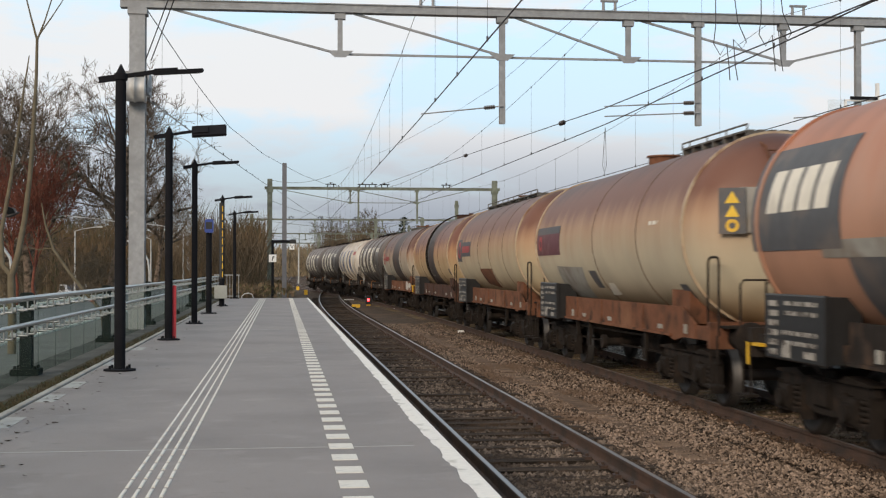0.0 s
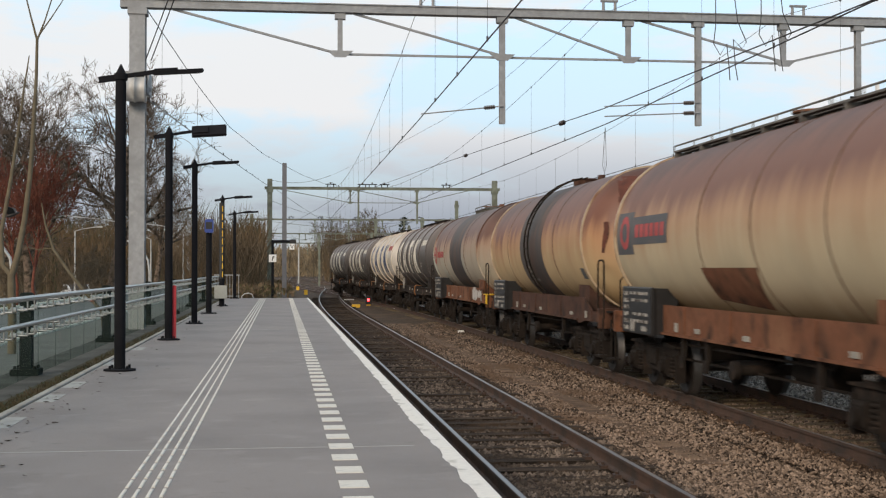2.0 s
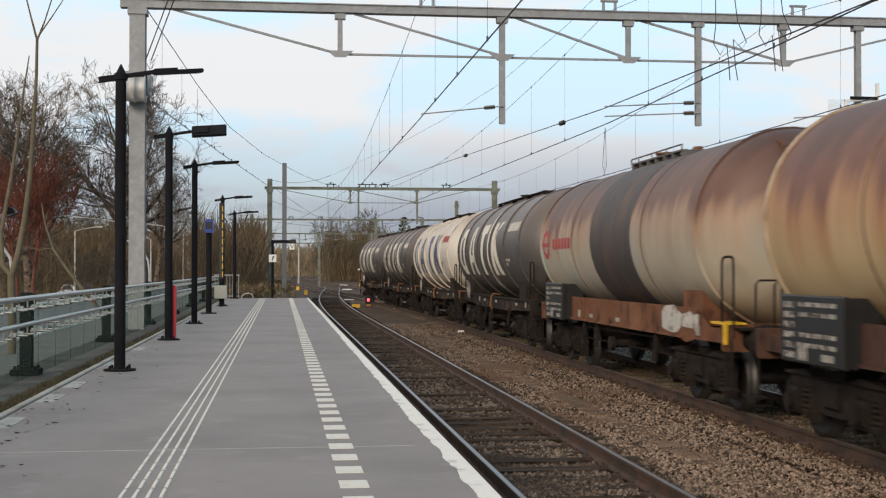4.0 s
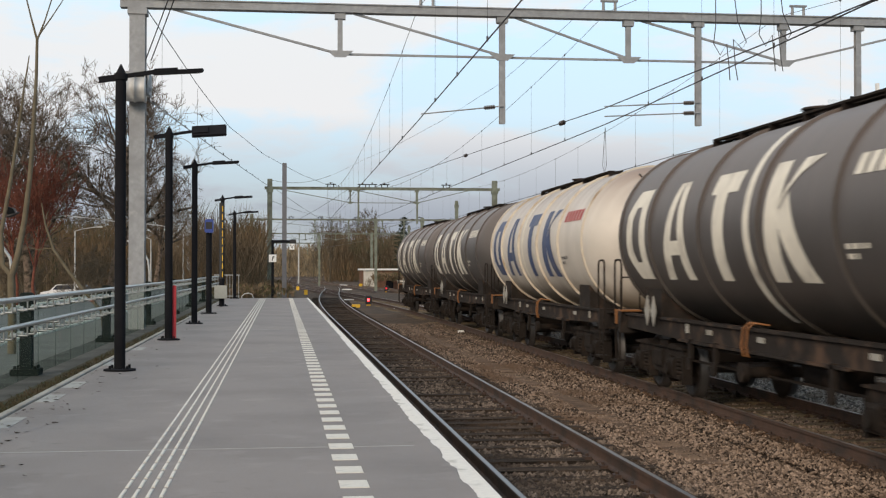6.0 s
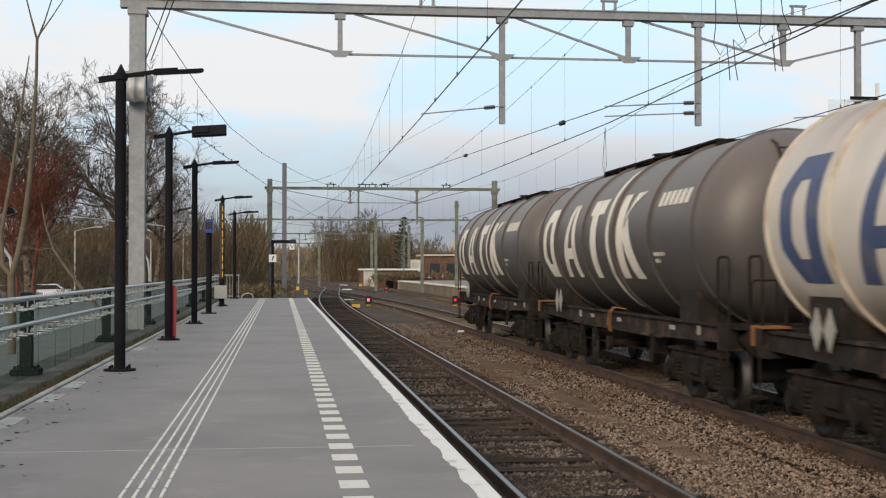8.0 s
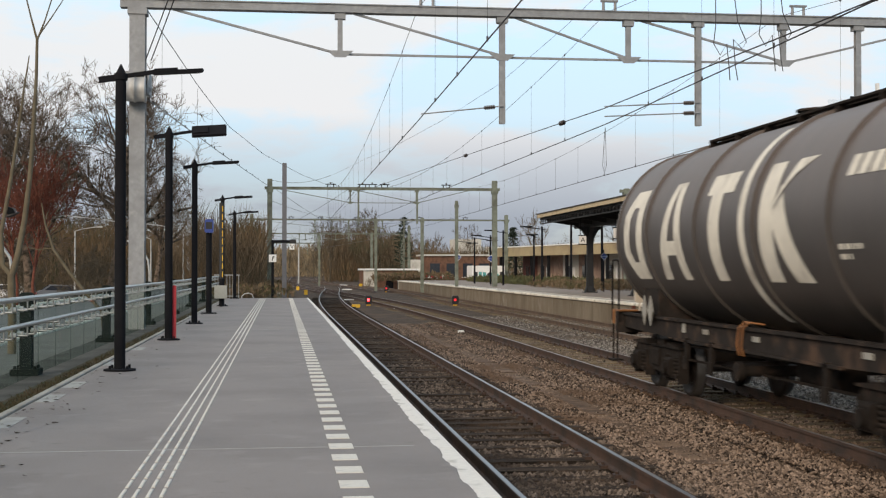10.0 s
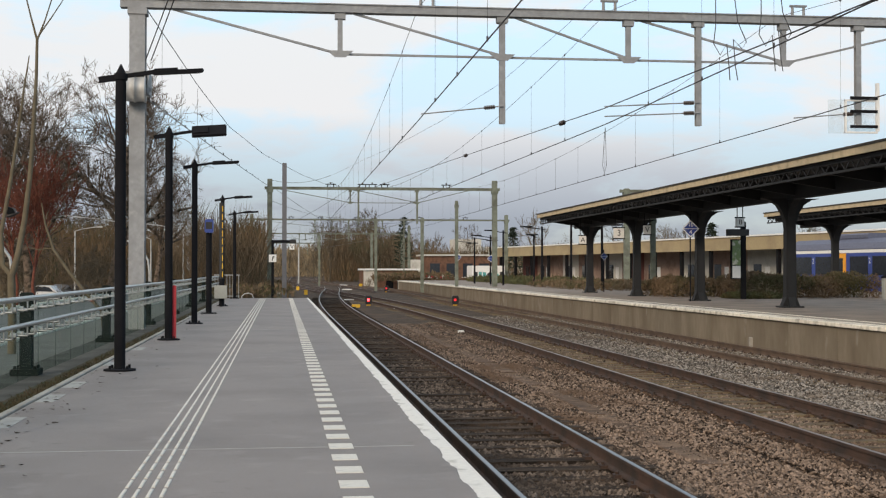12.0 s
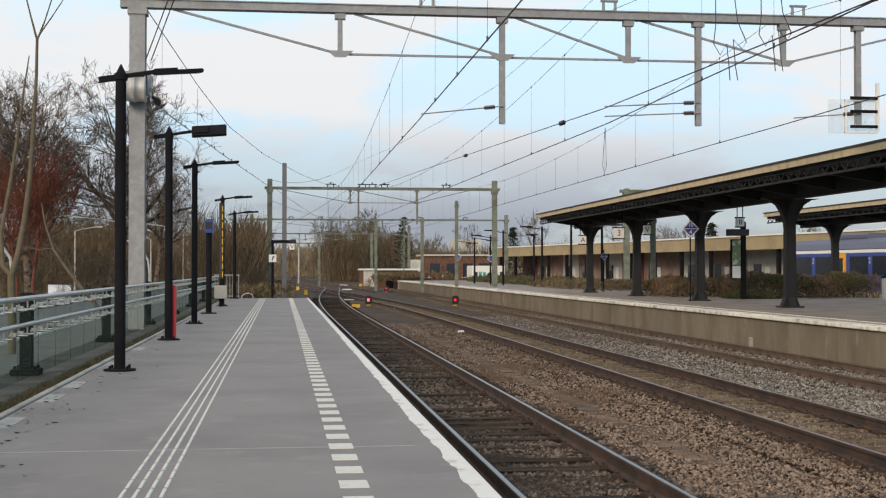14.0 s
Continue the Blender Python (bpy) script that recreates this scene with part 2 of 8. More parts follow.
# ---- mesh helpers ----
class Shape:
    """Collects faces for one mesh."""

    def __init__(self):
        self.v, self.f, self.s = [], [], []

    def add(self, verts, faces, smooth=False):
        o = len(self.v)
        self.v.extend(tuple(p) for p in verts)
        self.f.extend(tuple(i + o for i in f) for f in faces)
        self.s.extend([smooth] * len(faces))
        return self

    def box(self, x0, x1, y0, y1, z0, z1, m=None, bevel=0.0):
        if bevel:
            b = bevel
            prof = [(x0 + b, z0), (x1 - b, z0), (x1, z0 + b), (x1, z1 - b), (x1 - b, z1), (x0 + b, z1), (x0, z1 - b), (x0, z0 + b)]
            v = [Vector((x, y0, z)) for x, z in prof] + [Vector((x, y1, z)) for x, z in prof]
            f = [tuple(range(8))[::1], tuple(range(15, 7, -1))] + [(i, i + 8, (i + 1) % 8 + 8, (i + 1) % 8) for i in range(8)]
        else:
            v = [Vector((x, y, z)) for z in (z0, z1) for y in (y0, y1) for x in (x0, x1)]
            f = [(0, 2, 3, 1), (4, 5, 7, 6), (0, 1, 5, 4), (2, 6, 7, 3), (0, 4, 6, 2), (1, 3, 7, 5)]
        if m:
            v = [m @ p for p in v]
        return self.add(v, f)

    def bar(self, a, b, w, h=None, up=(0, 0, 1)):
        """A square bar from a to b."""
        h = w if h is None else h
        a, b = Vector(a), Vector(b)
        d = (b - a).normalized()
        u = Vector(up)
        if abs(d.dot(u)) > 0.98:
            u = Vector((0, 1, 0))
        s = d.cross(u).normalized()
        u = s.cross(d)
        c = [(-1, -1), (1, -1), (1, 1), (-1, 1)]
        v = [p + s * (i * w / 2) + u * (j * h / 2) for p in (a, b) for i, j in c]
        return self.add(v, [(3, 2, 1, 0), (4, 5, 6, 7)] + [(i, (i + 1) % 4, (i + 1) % 4 + 4, i + 4) for i in range(4)])

    def rod(self, a, b, r, r2=None, n=8, caps=True):
        a, b = Vector(a), Vector(b)
        r2 = r if r2 is None else r2
        d = (b - a).normalized()
        u = Vector((0, 0, 1)) if abs(d.z) < 0.9 else Vector((1, 0, 0))
        s = d.cross(u).normalized()
        u = s.cross(d)
        ring = [(math.cos(2 * math.pi * i / n), math.sin(2 * math.pi * i / n)) for i in range(n)]
        v = [a + (s * x + u * y) * r for x, y in ring] + [b + (s * x + u * y) * r2 for x, y in ring]
        self.add(v, [(i, (i + 1) % n, (i + 1) % n + n, i + n) for i in range(n)], True)
        if caps:
            self.add(v[:n], [tuple(range(n - 1, -1, -1))])
            self.add(v[n:], [tuple(range(n))])
        return self

    def tube(self, pts, r, n=6):
        """A round tube along points; r may be a list."""
        pts = [Vector(p) for p in pts]
        rs = r if isinstance(r, (list, tuple)) else [r] * len(pts)
        rings, u = [], None
        for i, p in enumerate(pts):
            d = (pts[min(i + 1, len(pts) - 1)] - pts[max(i - 1, 0)]).normalized()
            if u is None:
                u = Vector((0, 0, 1)) if abs(d.z) < 0.9 else Vector((1, 0, 0))
            s = d.cross(u).normalized()
            u = s.cross(d).normalized()
            rings += [p + (s * math.cos(2 * math.pi * k / n) + u * math.sin(2 * math.pi * k / n)) * rs[i] for k in range(n)]
        f = [(j * n + k, j * n + (k + 1) % n, (j + 1) * n + (k + 1) % n, (j + 1) * n + k) for j in range(len(pts) - 1) for k in range(n)]
        self.add(rings, f, True)
        self.add(rings[:n], [tuple(range(n - 1, -1, -1))])
        self.add(rings[-n:], [tuple(range(n))])
        return self

    def lathe(self, profile, axis_a, axis_b, n=32, a0=0.0, a1=2 * math.pi, smooth=True):
        """profile: (along, radius) pairs; the axis runs from axis_a towards axis_b, 'along' in metres."""
        a, d = Vector(axis_a), (Vector(axis_b) - Vector(axis_a)).normalized()
        u = Vector((0, 0, 1)) if abs(d.z) < 0.9 else Vector((1, 0, 0))
        s = d.cross(u).normalized()
        u = s.cross(d)
        full = abs(a1 - a0 - 2 * math.pi) < 1e-6
        m = n if full else n + 1
        v = [a + d * x + (s * math.sin(a0 + (a1 - a0) * k / n) + u * math.cos(a0 + (a1 - a0) * k / n)) * r for x, r in profile for k in range(m)]
        f = [(j * m + k, (j + 1) * m + k, (j + 1) * m + (k + 1) % m, j * m + (k + 1) % m) for j in range(len(profile) - 1) for k in range(n)]
        return self.add(v, f, smooth)

    def prism(self, poly, lo, hi, plane="xz"):
        """A flat outline given in a plane, carried along the third axis from lo to hi."""
        k = {"xz": lambda p, t: (p[0], t, p[1]), "yz": lambda p, t: (t, p[0], p[1]), "xy": lambda p, t: (p[0], p[1], t)}[plane]
        n = len(poly)
        v = [k(p, lo) for p in poly] + [k(p, hi) for p in poly]
        return self.add(v, [tuple(range(n)), tuple(range(2 * n - 1, n - 1, -1))] + [(i, i + n, (i + 1) % n + n, (i + 1) % n) for i in range(n)])

    def mesh(self, name, mat):
        me = bpy.data.meshes.new(name)
        me.from_pydata(self.v, [], self.f)
        me.polygons.foreach_set("use_smooth", self.s)
        for m in mat if isinstance(mat, (list, tuple)) else (mat,):
            me.materials.append(m)
        bm = bmesh.new()
        bm.from_mesh(me)
        bmesh.ops.recalc_face_normals(bm, faces=bm.faces)
        bm.to_mesh(me)
        bm.free()
        return me


def part(name, shape, mat, parent, label="", at=None):
    """Links a Shape or a mesh as one object under a thing or a part."""
    ob = new(name, shape.mesh(name, mat) if isinstance(shape, Shape) else shape)
    ob.parent = parent
    if at is not None:
        ob.matrix_basis = at
    if label:
        ob["label"] = label
    return ob


def thing(name, label, category, at=None, group="", kind="", shape=None, mat=None):
    ob = new(name, shape.mesh(name, mat) if shape else None)
    if at is not None:
        ob.matrix_basis = at
    return tagged(ob, label, category, group, kind)
# ---- ground, tracks, platforms ----
RAIL_Z = -0.76
BED_Z = -0.97


def lerp_curve(y, start, k, end, back):
    """Sideways shift of a track that leaves the straight at start, and bends back from end on."""
    if y < start:
        return 0.0
    if y < end:
        return k * (y - start) ** 2
    x0, s0 = k * (end - start) ** 2, 2 * k * (end - start)
    d = min(y - end, back)
    s1 = -0.01 if k > 0 else 0.012
    x = x0 + s0 * d + (s1 - s0) * d * d / (2 * back)
    return x + s1 * max(0.0, y - end - back)


def track_x(k, y):
    if k == 1:
        return 2.90 + lerp_curve(y, 55, 0.00043, 118, 60)
    if k == 2:
        return 7.32 + lerp_curve(y, 45, -0.00056, 118, 75)
    if k == 4:
        return 5.2 - 0.055 * (y - 112) + 0.00016 * (y - 112) ** 2
    if k == 5:
        return 9.6 - 0.03 * (y - 120)
    return 11.47 + lerp_curve(y, 112, -0.0011, 160, 60)


def build_ground():
    s = Shape()
    s.add([(-1500, -500, -1.35), (1500, -500, -1.35), (1500, 3500, -1.35), (-1500, 3500, -1.35)], [(0, 1, 2, 3)])
    thing("ground", "bare brownish winter ground with patches of grass", "ground", kind="structure", shape=s, mat=EARTH)
    # ballast bed: a low uneven sheet on the ground between the platforms, and on into the distance
    s = Shape()
    xs = np.arange(0.4, 13.4, 0.25)
    ys = np.concatenate([np.arange(-160, -8, 8.0), np.arange(-8, 45, 0.5), np.arange(45, 160, 2.5)])
    v = []
    for y in ys:
        for x in xs:
            z = BED_Z - 0.012 + 0.012 * noise.noise((x * 0.9, y * 0.5, 0)) + 0.01 * noise.noise((x * 3, y * 3, 5))
            # the stones lie up to the sleepers' tops, on the disused track up to the rails' feet
            for k, up in ((1, 0.0), (2, 0.0), (3, 0.03)):
                d = abs(x - track_x(k, y))
                if d < 1.5:
                    z += up * min(1.0, (1.5 - d) / 0.3)
                if k == 2 and 0.85 < d < 1.6:
                    z += 0.04
            v.append((x, y, z))
    n = len(xs)
    s.add(v, [(j * n + i, j * n + i + 1, (j + 1) * n + i + 1, (j + 1) * n + i) for j in range(len(ys) - 1) for i in range(n - 1)], True)
    thing("ballast_bed", "brown and grey crushed-stone ballast under the tracks", "ballast", kind="structure", shape=s, mat=BALLAST)
    s = Shape()
    s.box(-9, 15, 160, 520, -1.34, -1.02)
    thing("far_ballast_bed", "brown ballast of the tracks in the distance", "ballast", kind="structure", shape=s, mat=BALLAST)


def scatter_stones():
    rng = np.random.default_rng(4)

    def lay(name, label, n, x0, x1, y0, y1, size, mat, lift, dusty=0, cribs=False):
        x = rng.uniform(x0, x1, n)
        u = rng.uniform(0, 1, n)
        y = 1 / (1 / y0 + u * (1 / y1 - 1 / y0))
        ok = np.ones(n, bool)
        for k in (1, 2, 3):
            c = np.array([track_x(k, t) for t in y])
            ok &= (abs(abs(x - c) - 0.7525) > 0.09)
        # dusty: 1 keeps the strips along the middle track's rails, -1 leaves them out
        strip = abs(abs(x - 7.32) - 0.7525) + 0.12 * rng.standard_normal(n) < 0.3
        ok &= strip if dusty == 1 else (~strip if dusty == -1 else True)
        if cribs:
            # most stones lie in the cribs, few on the sleepers' tops
            off = abs((y + 7.7 + 0.3) % 0.6 - 0.3)
            ok &= (off > 0.15) | (abs(x - 2.9) > 1.05) | (rng.uniform(0, 1, n) < 0.5 + 0.4 * (np.sin(1.7 * y + 2.0 * x) > 0.2))
        x, y = x[ok], y[ok]
        m = len(x)
        base = np.array([[1, 0, 0], [-0.9, 0.2, 0], [0.1, 1, 0.1], [-0.1, -1, 0], [0.2, 0.1, 0.8], [0, 0, -0.6]])
        r = size * rng.uniform(0.55, 1.35, (m, 1, 1)) * rng.uniform(0.6, 1.2, (m, 6, 1)) * rng.uniform(0.7, 1.3, (m, 1, 3))
        a = rng.uniform(0, 6.28, m)
        v = base[None] * r
        vx = v[..., 0] * np.cos(a)[:, None] - v[..., 1] * np.sin(a)[:, None]
        vy = v[..., 0] * np.sin(a)[:, None] + v[..., 1] * np.cos(a)[:, None]
        z = BED_Z + lift + rng.uniform(-0.005, 0.022, m)
        for k, up in ((3, 0.03),):
            d = abs(x - np.array([track_x(k, t) for t in y]))
            z += up * np.clip((1.5 - d) / 0.3, 0, 1)
        d = abs(x - np.array([track_x(2, t) for t in y]))
        z += np.where((d > 0.85) & (d < 1.6), 0.035, 0.0)
        p = np.stack([vx + x[:, None], vy + y[:, None], v[..., 2] + z[:, None]], -1).reshape(-1, 3)
        t = np.array([[0, 2, 4], [2, 1, 4], [1, 3, 4], [3, 0, 4], [2, 0, 5], [1, 2, 5], [3, 1, 5], [0, 3, 5]])
        f = (t[None] + (np.arange(m) * 6)[:, None, None]).reshape(-1, 3)
        me = bpy.data.meshes.new(name)
        me.from_pydata(p.tolist(), [], f.tolist())
        me.materials.append(mat)
        tagged(new(name, me), label, "ballast", kind="stuff")

    lay("ballast_stones", "grimy dark ballast stones of the platform track", 66000, 1.4, 4.2, 6.5, 48.0, 0.034, STONE_GRIMY, -0.004, 0, True)
    lay("ballast_stones", "loose grey and rusty brown ballast stones between the tracks", 100000, 4.1, 8.7, 8.5, 52.0, 0.027, STONE, 0.0, -1)
    lay("ballast_stones", "rust-dusted brown ballast stones along the rails", 36000, 5.9, 8.8, 10.0, 52.0, 0.027, STONE_BROWN, -0.006, 1)
    lay("ballast_stones", "loose grey ballast stones towards the far platform", 36000, 8.7, 13.0, 15.0, 60.0, 0.028, STONE_GREY, 0.0)


def rail_shape(k, side, y0, y1):
    s, h = Shape(), Shape()
    ys = list(np.arange(y0, min(y1, 45), 5.0)) + list(np.arange(max(y0, 45), y1 + 0.1, 3.0))
    prof = [(-0.07, -0.172), (0.07, -0.172), (0.07, -0.155), (0.012, -0.135), (0.012, -0.045), (0.036, -0.036), (0.036, -0.004), (-0.036, -0.004), (-0.036, -0.036), (-0.012, -0.045), (-0.012, -0.135), (-0.07, -0.155)]
    head = [(-0.026, -0.006), (0.022, -0.006), (0.021, 0.0005), (0.014, 0.002), (-0.02, 0.002), (-0.026, 0.0005)]
    for out, pr in ((s, prof), (h, head)):
        n = len(pr)
        v = []
        for y in ys:
            t = (track_x(k, y + 0.5) - track_x(k, y - 0.5))
            c = track_x(k, y) + side * 0.7525
            for px, pz in pr:
                v.append((c + px, y - px * t, RAIL_Z + pz))
        out.add(v, [(j * n + i, j * n + (i + 1) % n, (j + 1) * n + (i + 1) % n, (j + 1) * n + i) for j in range(len(ys) - 1) for i in range(n)])
    return s, h


def build_track(k, y0, y1, head_mat, sleeper_mat, last_sleeper, label, side_mat=None):
    t = thing("railway_track", label, "railway track", kind="structure")
    for side in (-1, 1):
        s, h = rail_shape(k, side, y0, y1)
        r = part("rail", s, side_mat or RAIL_RUST, t)
        part("rail_head", h, head_mat, r, "worn running surface of the rail")
    sl = Shape()
    sl.box(-1.28, 1.28, -0.125, 0.125, -0.13, 0.0, bevel=0.012)
    me = sl.mesh("sleeper", sleeper_mat)
    ch = Shape()
    for sx in (-1, 1):
        for o in (-0.115, 0.115):
            ch.box(sx * 0.7525 + o - 0.04, sx * 0.7525 + o + 0.04, -0.075, 0.075, 0.0, 0.035)
            ch.rod((sx * 0.7525 + o, 0, 0.03), (sx * 0.7525 + o, 0, 0.065), 0.02, n=6)
    ch = ch.mesh("rail_fastening", RAIL_RUST)
    y = y0 + 0.3
    rnd = random.Random(k)
    while y < last_sleeper:
        a = math.degrees(math.atan(track_x(k, y + 0.5) - track_x(k, y - 0.5)))
        o = part("sleeper", me, None, t, at=pose(track_x(k, y) + rnd.uniform(-0.02, 0.02), y + rnd.uniform(-0.015, 0.015), RAIL_Z - (0.165 if k == 1 else 0.172) + rnd.uniform(-0.035 if k == 1 else -0.012, 0.0), rnd.uniform(-1.5, 1.5), 0, -a + rnd.uniform(-1.5, 1.5)))
        if y < 46:
            part("rail_fastening", ch, None, o)
        y += 0.6 if y > -8 else 1.2
    return t


def build_near_platform():
    p = thing("platform_near", "grey asphalt station platform with white edge", "platform", kind="structure")
    y0, y1 = -9.0, 57.0
    s = Shape()
    s.box(-2.36, 0.98, y0, y1, -1.3, -0.085)
    part("platform_body", s, CONCRETE, p)
    # deck bays with pale filled joints
    for a, b in ((y0, 9.18), (9.18, 27.2), (27.2, 45.2), (45.2, y1)):
        part("deck_slab", Shape().box(-2.34, 1.07, a + 0.006, b - 0.006, -0.08, 0.0), ASPHALT, p)
        part("joint_strip", Shape().box(-2.3, 1.06, a - 0.012, a + 0.012, -0.03, 0.0015), JOINT, p)
    # the asphalt laps over the coping in a ragged line
    rag, v, y = Shape(), [], y0
    while y < y1:
        x = 1.092 + 0.022 * noise.noise((y * 0.5, 3.0, 0.0)) + 0.03 * noise.noise((y * 2.3, 1.0, 0.0)) + 0.022 * noise.noise((y * 8.0, 7.0, 0.0)) + 0.0012 * max(0.0, min(y, 35.0) - 9)
        v += [(0.94, y, 0.0008), (1.06, y, 0.0065), (x - 0.006, y, 0.007), (x, y, 0.003)]
        y += 0.06 if 5 < y < 30 else 0.4
    rag.add(v, [(4 * j + i, 4 * j + i + 1, 4 * j + i + 5, 4 * j + i + 4) for j in range(len(v) // 4 - 1) for i in range(3)])
    part("ragged_edge", rag, ASPHALT, p, "ragged asphalt lip over the white edge")
    cop = Shape().box(1.075, 1.228, 0.006, 1.994, -0.12, 0.004, bevel=0.008).mesh("edge_coping", EDGE_WHITE)
    for i in range(33):
        part("edge_coping", cop, None, p, at=pose(0, y0 + i * 2, 0))
    # safety dashes: short cross tiles, 0.3 m in every 0.6 m; farther on a plain pale band
    dash = Shape().box(0.345, 0.515, -0.13, 0.13, -0.01, 0.004).mesh("marking_dash", WHITE_MARK)
    y = 4.30 - 0.545 * 24
    while y < 56.5:
        part("marking_dash", dash, None, p, at=pose(0, y, 0))
        y += 0.545
    # tactile guide strip: four raised ribs in 0.29 m pieces
    rib = Shape().box(-0.0115, 0.0115, 0.0, 0.265, -0.01, 0.006, bevel=0.004).mesh("guide_rib", WHITE_MARK)
    far = Shape()
    for i in range(4):
        y = -8.9
        while y < 56:
            if 2 < y < 25:
                part("guide_rib", rib, None, p, at=pose(-0.885 + i * 0.075, y, 0))
            else:
                far.box(-0.899 + i * 0.075, -0.871 + i * 0.075, y, y + 0.295, -0.01, 0.006)
            y += 0.33
    part("guide_ribs_far", far, WHITE_MARK, p)
    # kerb strip and gutter along the back of the deck
    s = Shape()
    s.box(-2.44, -2.365, y0, y1, -0.2, 0.012, bevel=0.008)
    part("back_kerb", s, CONCRETE, p, "worn concrete kerb along the back edge")
    s = Shape()
    s.box(-2.72, -2.44, y0, y1, -1.3, -0.03)
    part("gutter", s, MUD, p, "muddy strip behind the kerb")
    s = Shape()
    s.box(-3.45, -2.72, y0, y1, -1.3, -0.05)
    part("balustrade_footing", s, FOOTING, p, "dark footing of the balustrade")
    # grey-white patches left by old fixings along the kerb
    for y in (9.2, 10.6, 12.6, 14.1, 17.2, 20.5):
        s = Shape()
        s.box(-2.33, -2.16, y, y + 0.75, -0.01, 0.0025)
        part("repair_patch", s, JOINT, p, "pale cement repair patch")


def build_far_platform():
    p = thing("platform_far", "old island platform with stained concrete wall and pale edge", "platform", kind="structure")
    y0, y1 = 14.0, 145.0
    s = Shape()
    s.box(13.22, 32.5, y0, y1, -1.3, -0.09)
    part("platform_body", s, CONCRETE, p)
    panel = Shape().box(13.16, 13.24, 0.01, 2.99, -1.2, -0.1).mesh("wall_panel", WALL_CONC)
    cop = Shape().box(13.08, 13.62, 0.008, 1.49, -0.1, 0.0, bevel=0.015).mesh("edge_coping", EDGE_GREY)
    for i in range(43):
        part("wall_panel", panel, None, p, at=pose(0, y0 + i * 3, 0))
    for i in range(87):
        part("edge_coping", cop, None, p, at=pose(0, y0 + i * 1.5, 0))
    s = Shape()
    s.box(13.62, 14.02, y0, y1, -0.1, -0.003)
    part("edge_band", s, PAVER_PALE, p, "pale worn paving band along the edge")
    s = Shape()
    s.box(14.02, 14.2, y0, y1, -0.1, 0.002)
    part("safety_line", s, EDGE_GREY, p, "worn white safety line")
    s = Shape()
    s.box(14.2, 32.4, y0, y1, -0.1, -0.001)
    part("paving", s, PAVER, p, "dark grey-brown block paving")


def build_cable_trough():
    p = thing("cable_trough", "brown concrete cable trough with lids between the tracks", "cable trough", kind="structure")
    lid = Shape().box(-0.16, 0.16, 0.006, 0.99, -0.06, 0.03, bevel=0.01).mesh("trough_lid", TROUGH)
    rnd = random.Random(3)
    for i in range(45):
        part("trough_lid", lid, None, p, at=pose(4.86 + rnd.uniform(-0.015, 0.015), 7 + i, BED_Z + rnd.uniform(-0.012, 0.006), 0, rnd.uniform(-1, 1), rnd.uniform(-0.6, 0.6)))


EDGE_GREY = material("worn_pale_coping", (0.76, 0.70, 0.59), 0.8, spots=(((0.28, 0.25, 0.2), 2.5, 0.5, 0.7),), per_piece=0.1, vary=0.12, scale=12, bump=0.2)
PAVER_PALE = material("pale_paving", (0.36, 0.31, 0.25), 0.85, spots=(((0.2, 0.18, 0.15), 2, 0.45, 0.65),), vary=0.15)
PAVER = material("dark_paving", (0.27, 0.215, 0.17), 0.85, spots=(((0.19, 0.15, 0.12), 0.8, 0.42, 0.62),), vary=0.15, scale=8)
TROUGH = material("brown_trough_lid", (0.17, 0.115, 0.078), 0.95, spots=(((0.09, 0.062, 0.045), 4, 0.4, 0.65),), per_piece=0.2, vary=0.2, bump=0.4)
build_ground()
build_track(1, -8.0, 150.0, RAIL_TOP, SLEEPER, 100, "railway track with shiny rails on dark wooden sleepers")
build_track(2, -155.0, 480.0, RAIL_TOP_DULL, SLEEPER_CONC, 100, "railway track with brown rails on worn sleepers")
build_track(3, -8.0, 300.0, RAIL_BROWN, SLEEPER_CONC, 100, "little-used rusty railway track along the far platform", RAIL_BROWN)
build_track(4, 112.0, 290.0, RAIL_TOP_DULL, SLEEPER, 112, "rusty railway track branching off in the distance")
build_track(5, 120.0, 330.0, RAIL_TOP_DULL, SLEEPER, 120, "rusty railway track in the distance")
build_near_platform()
build_far_platform()
build_cable_trough()
scatter_stones()


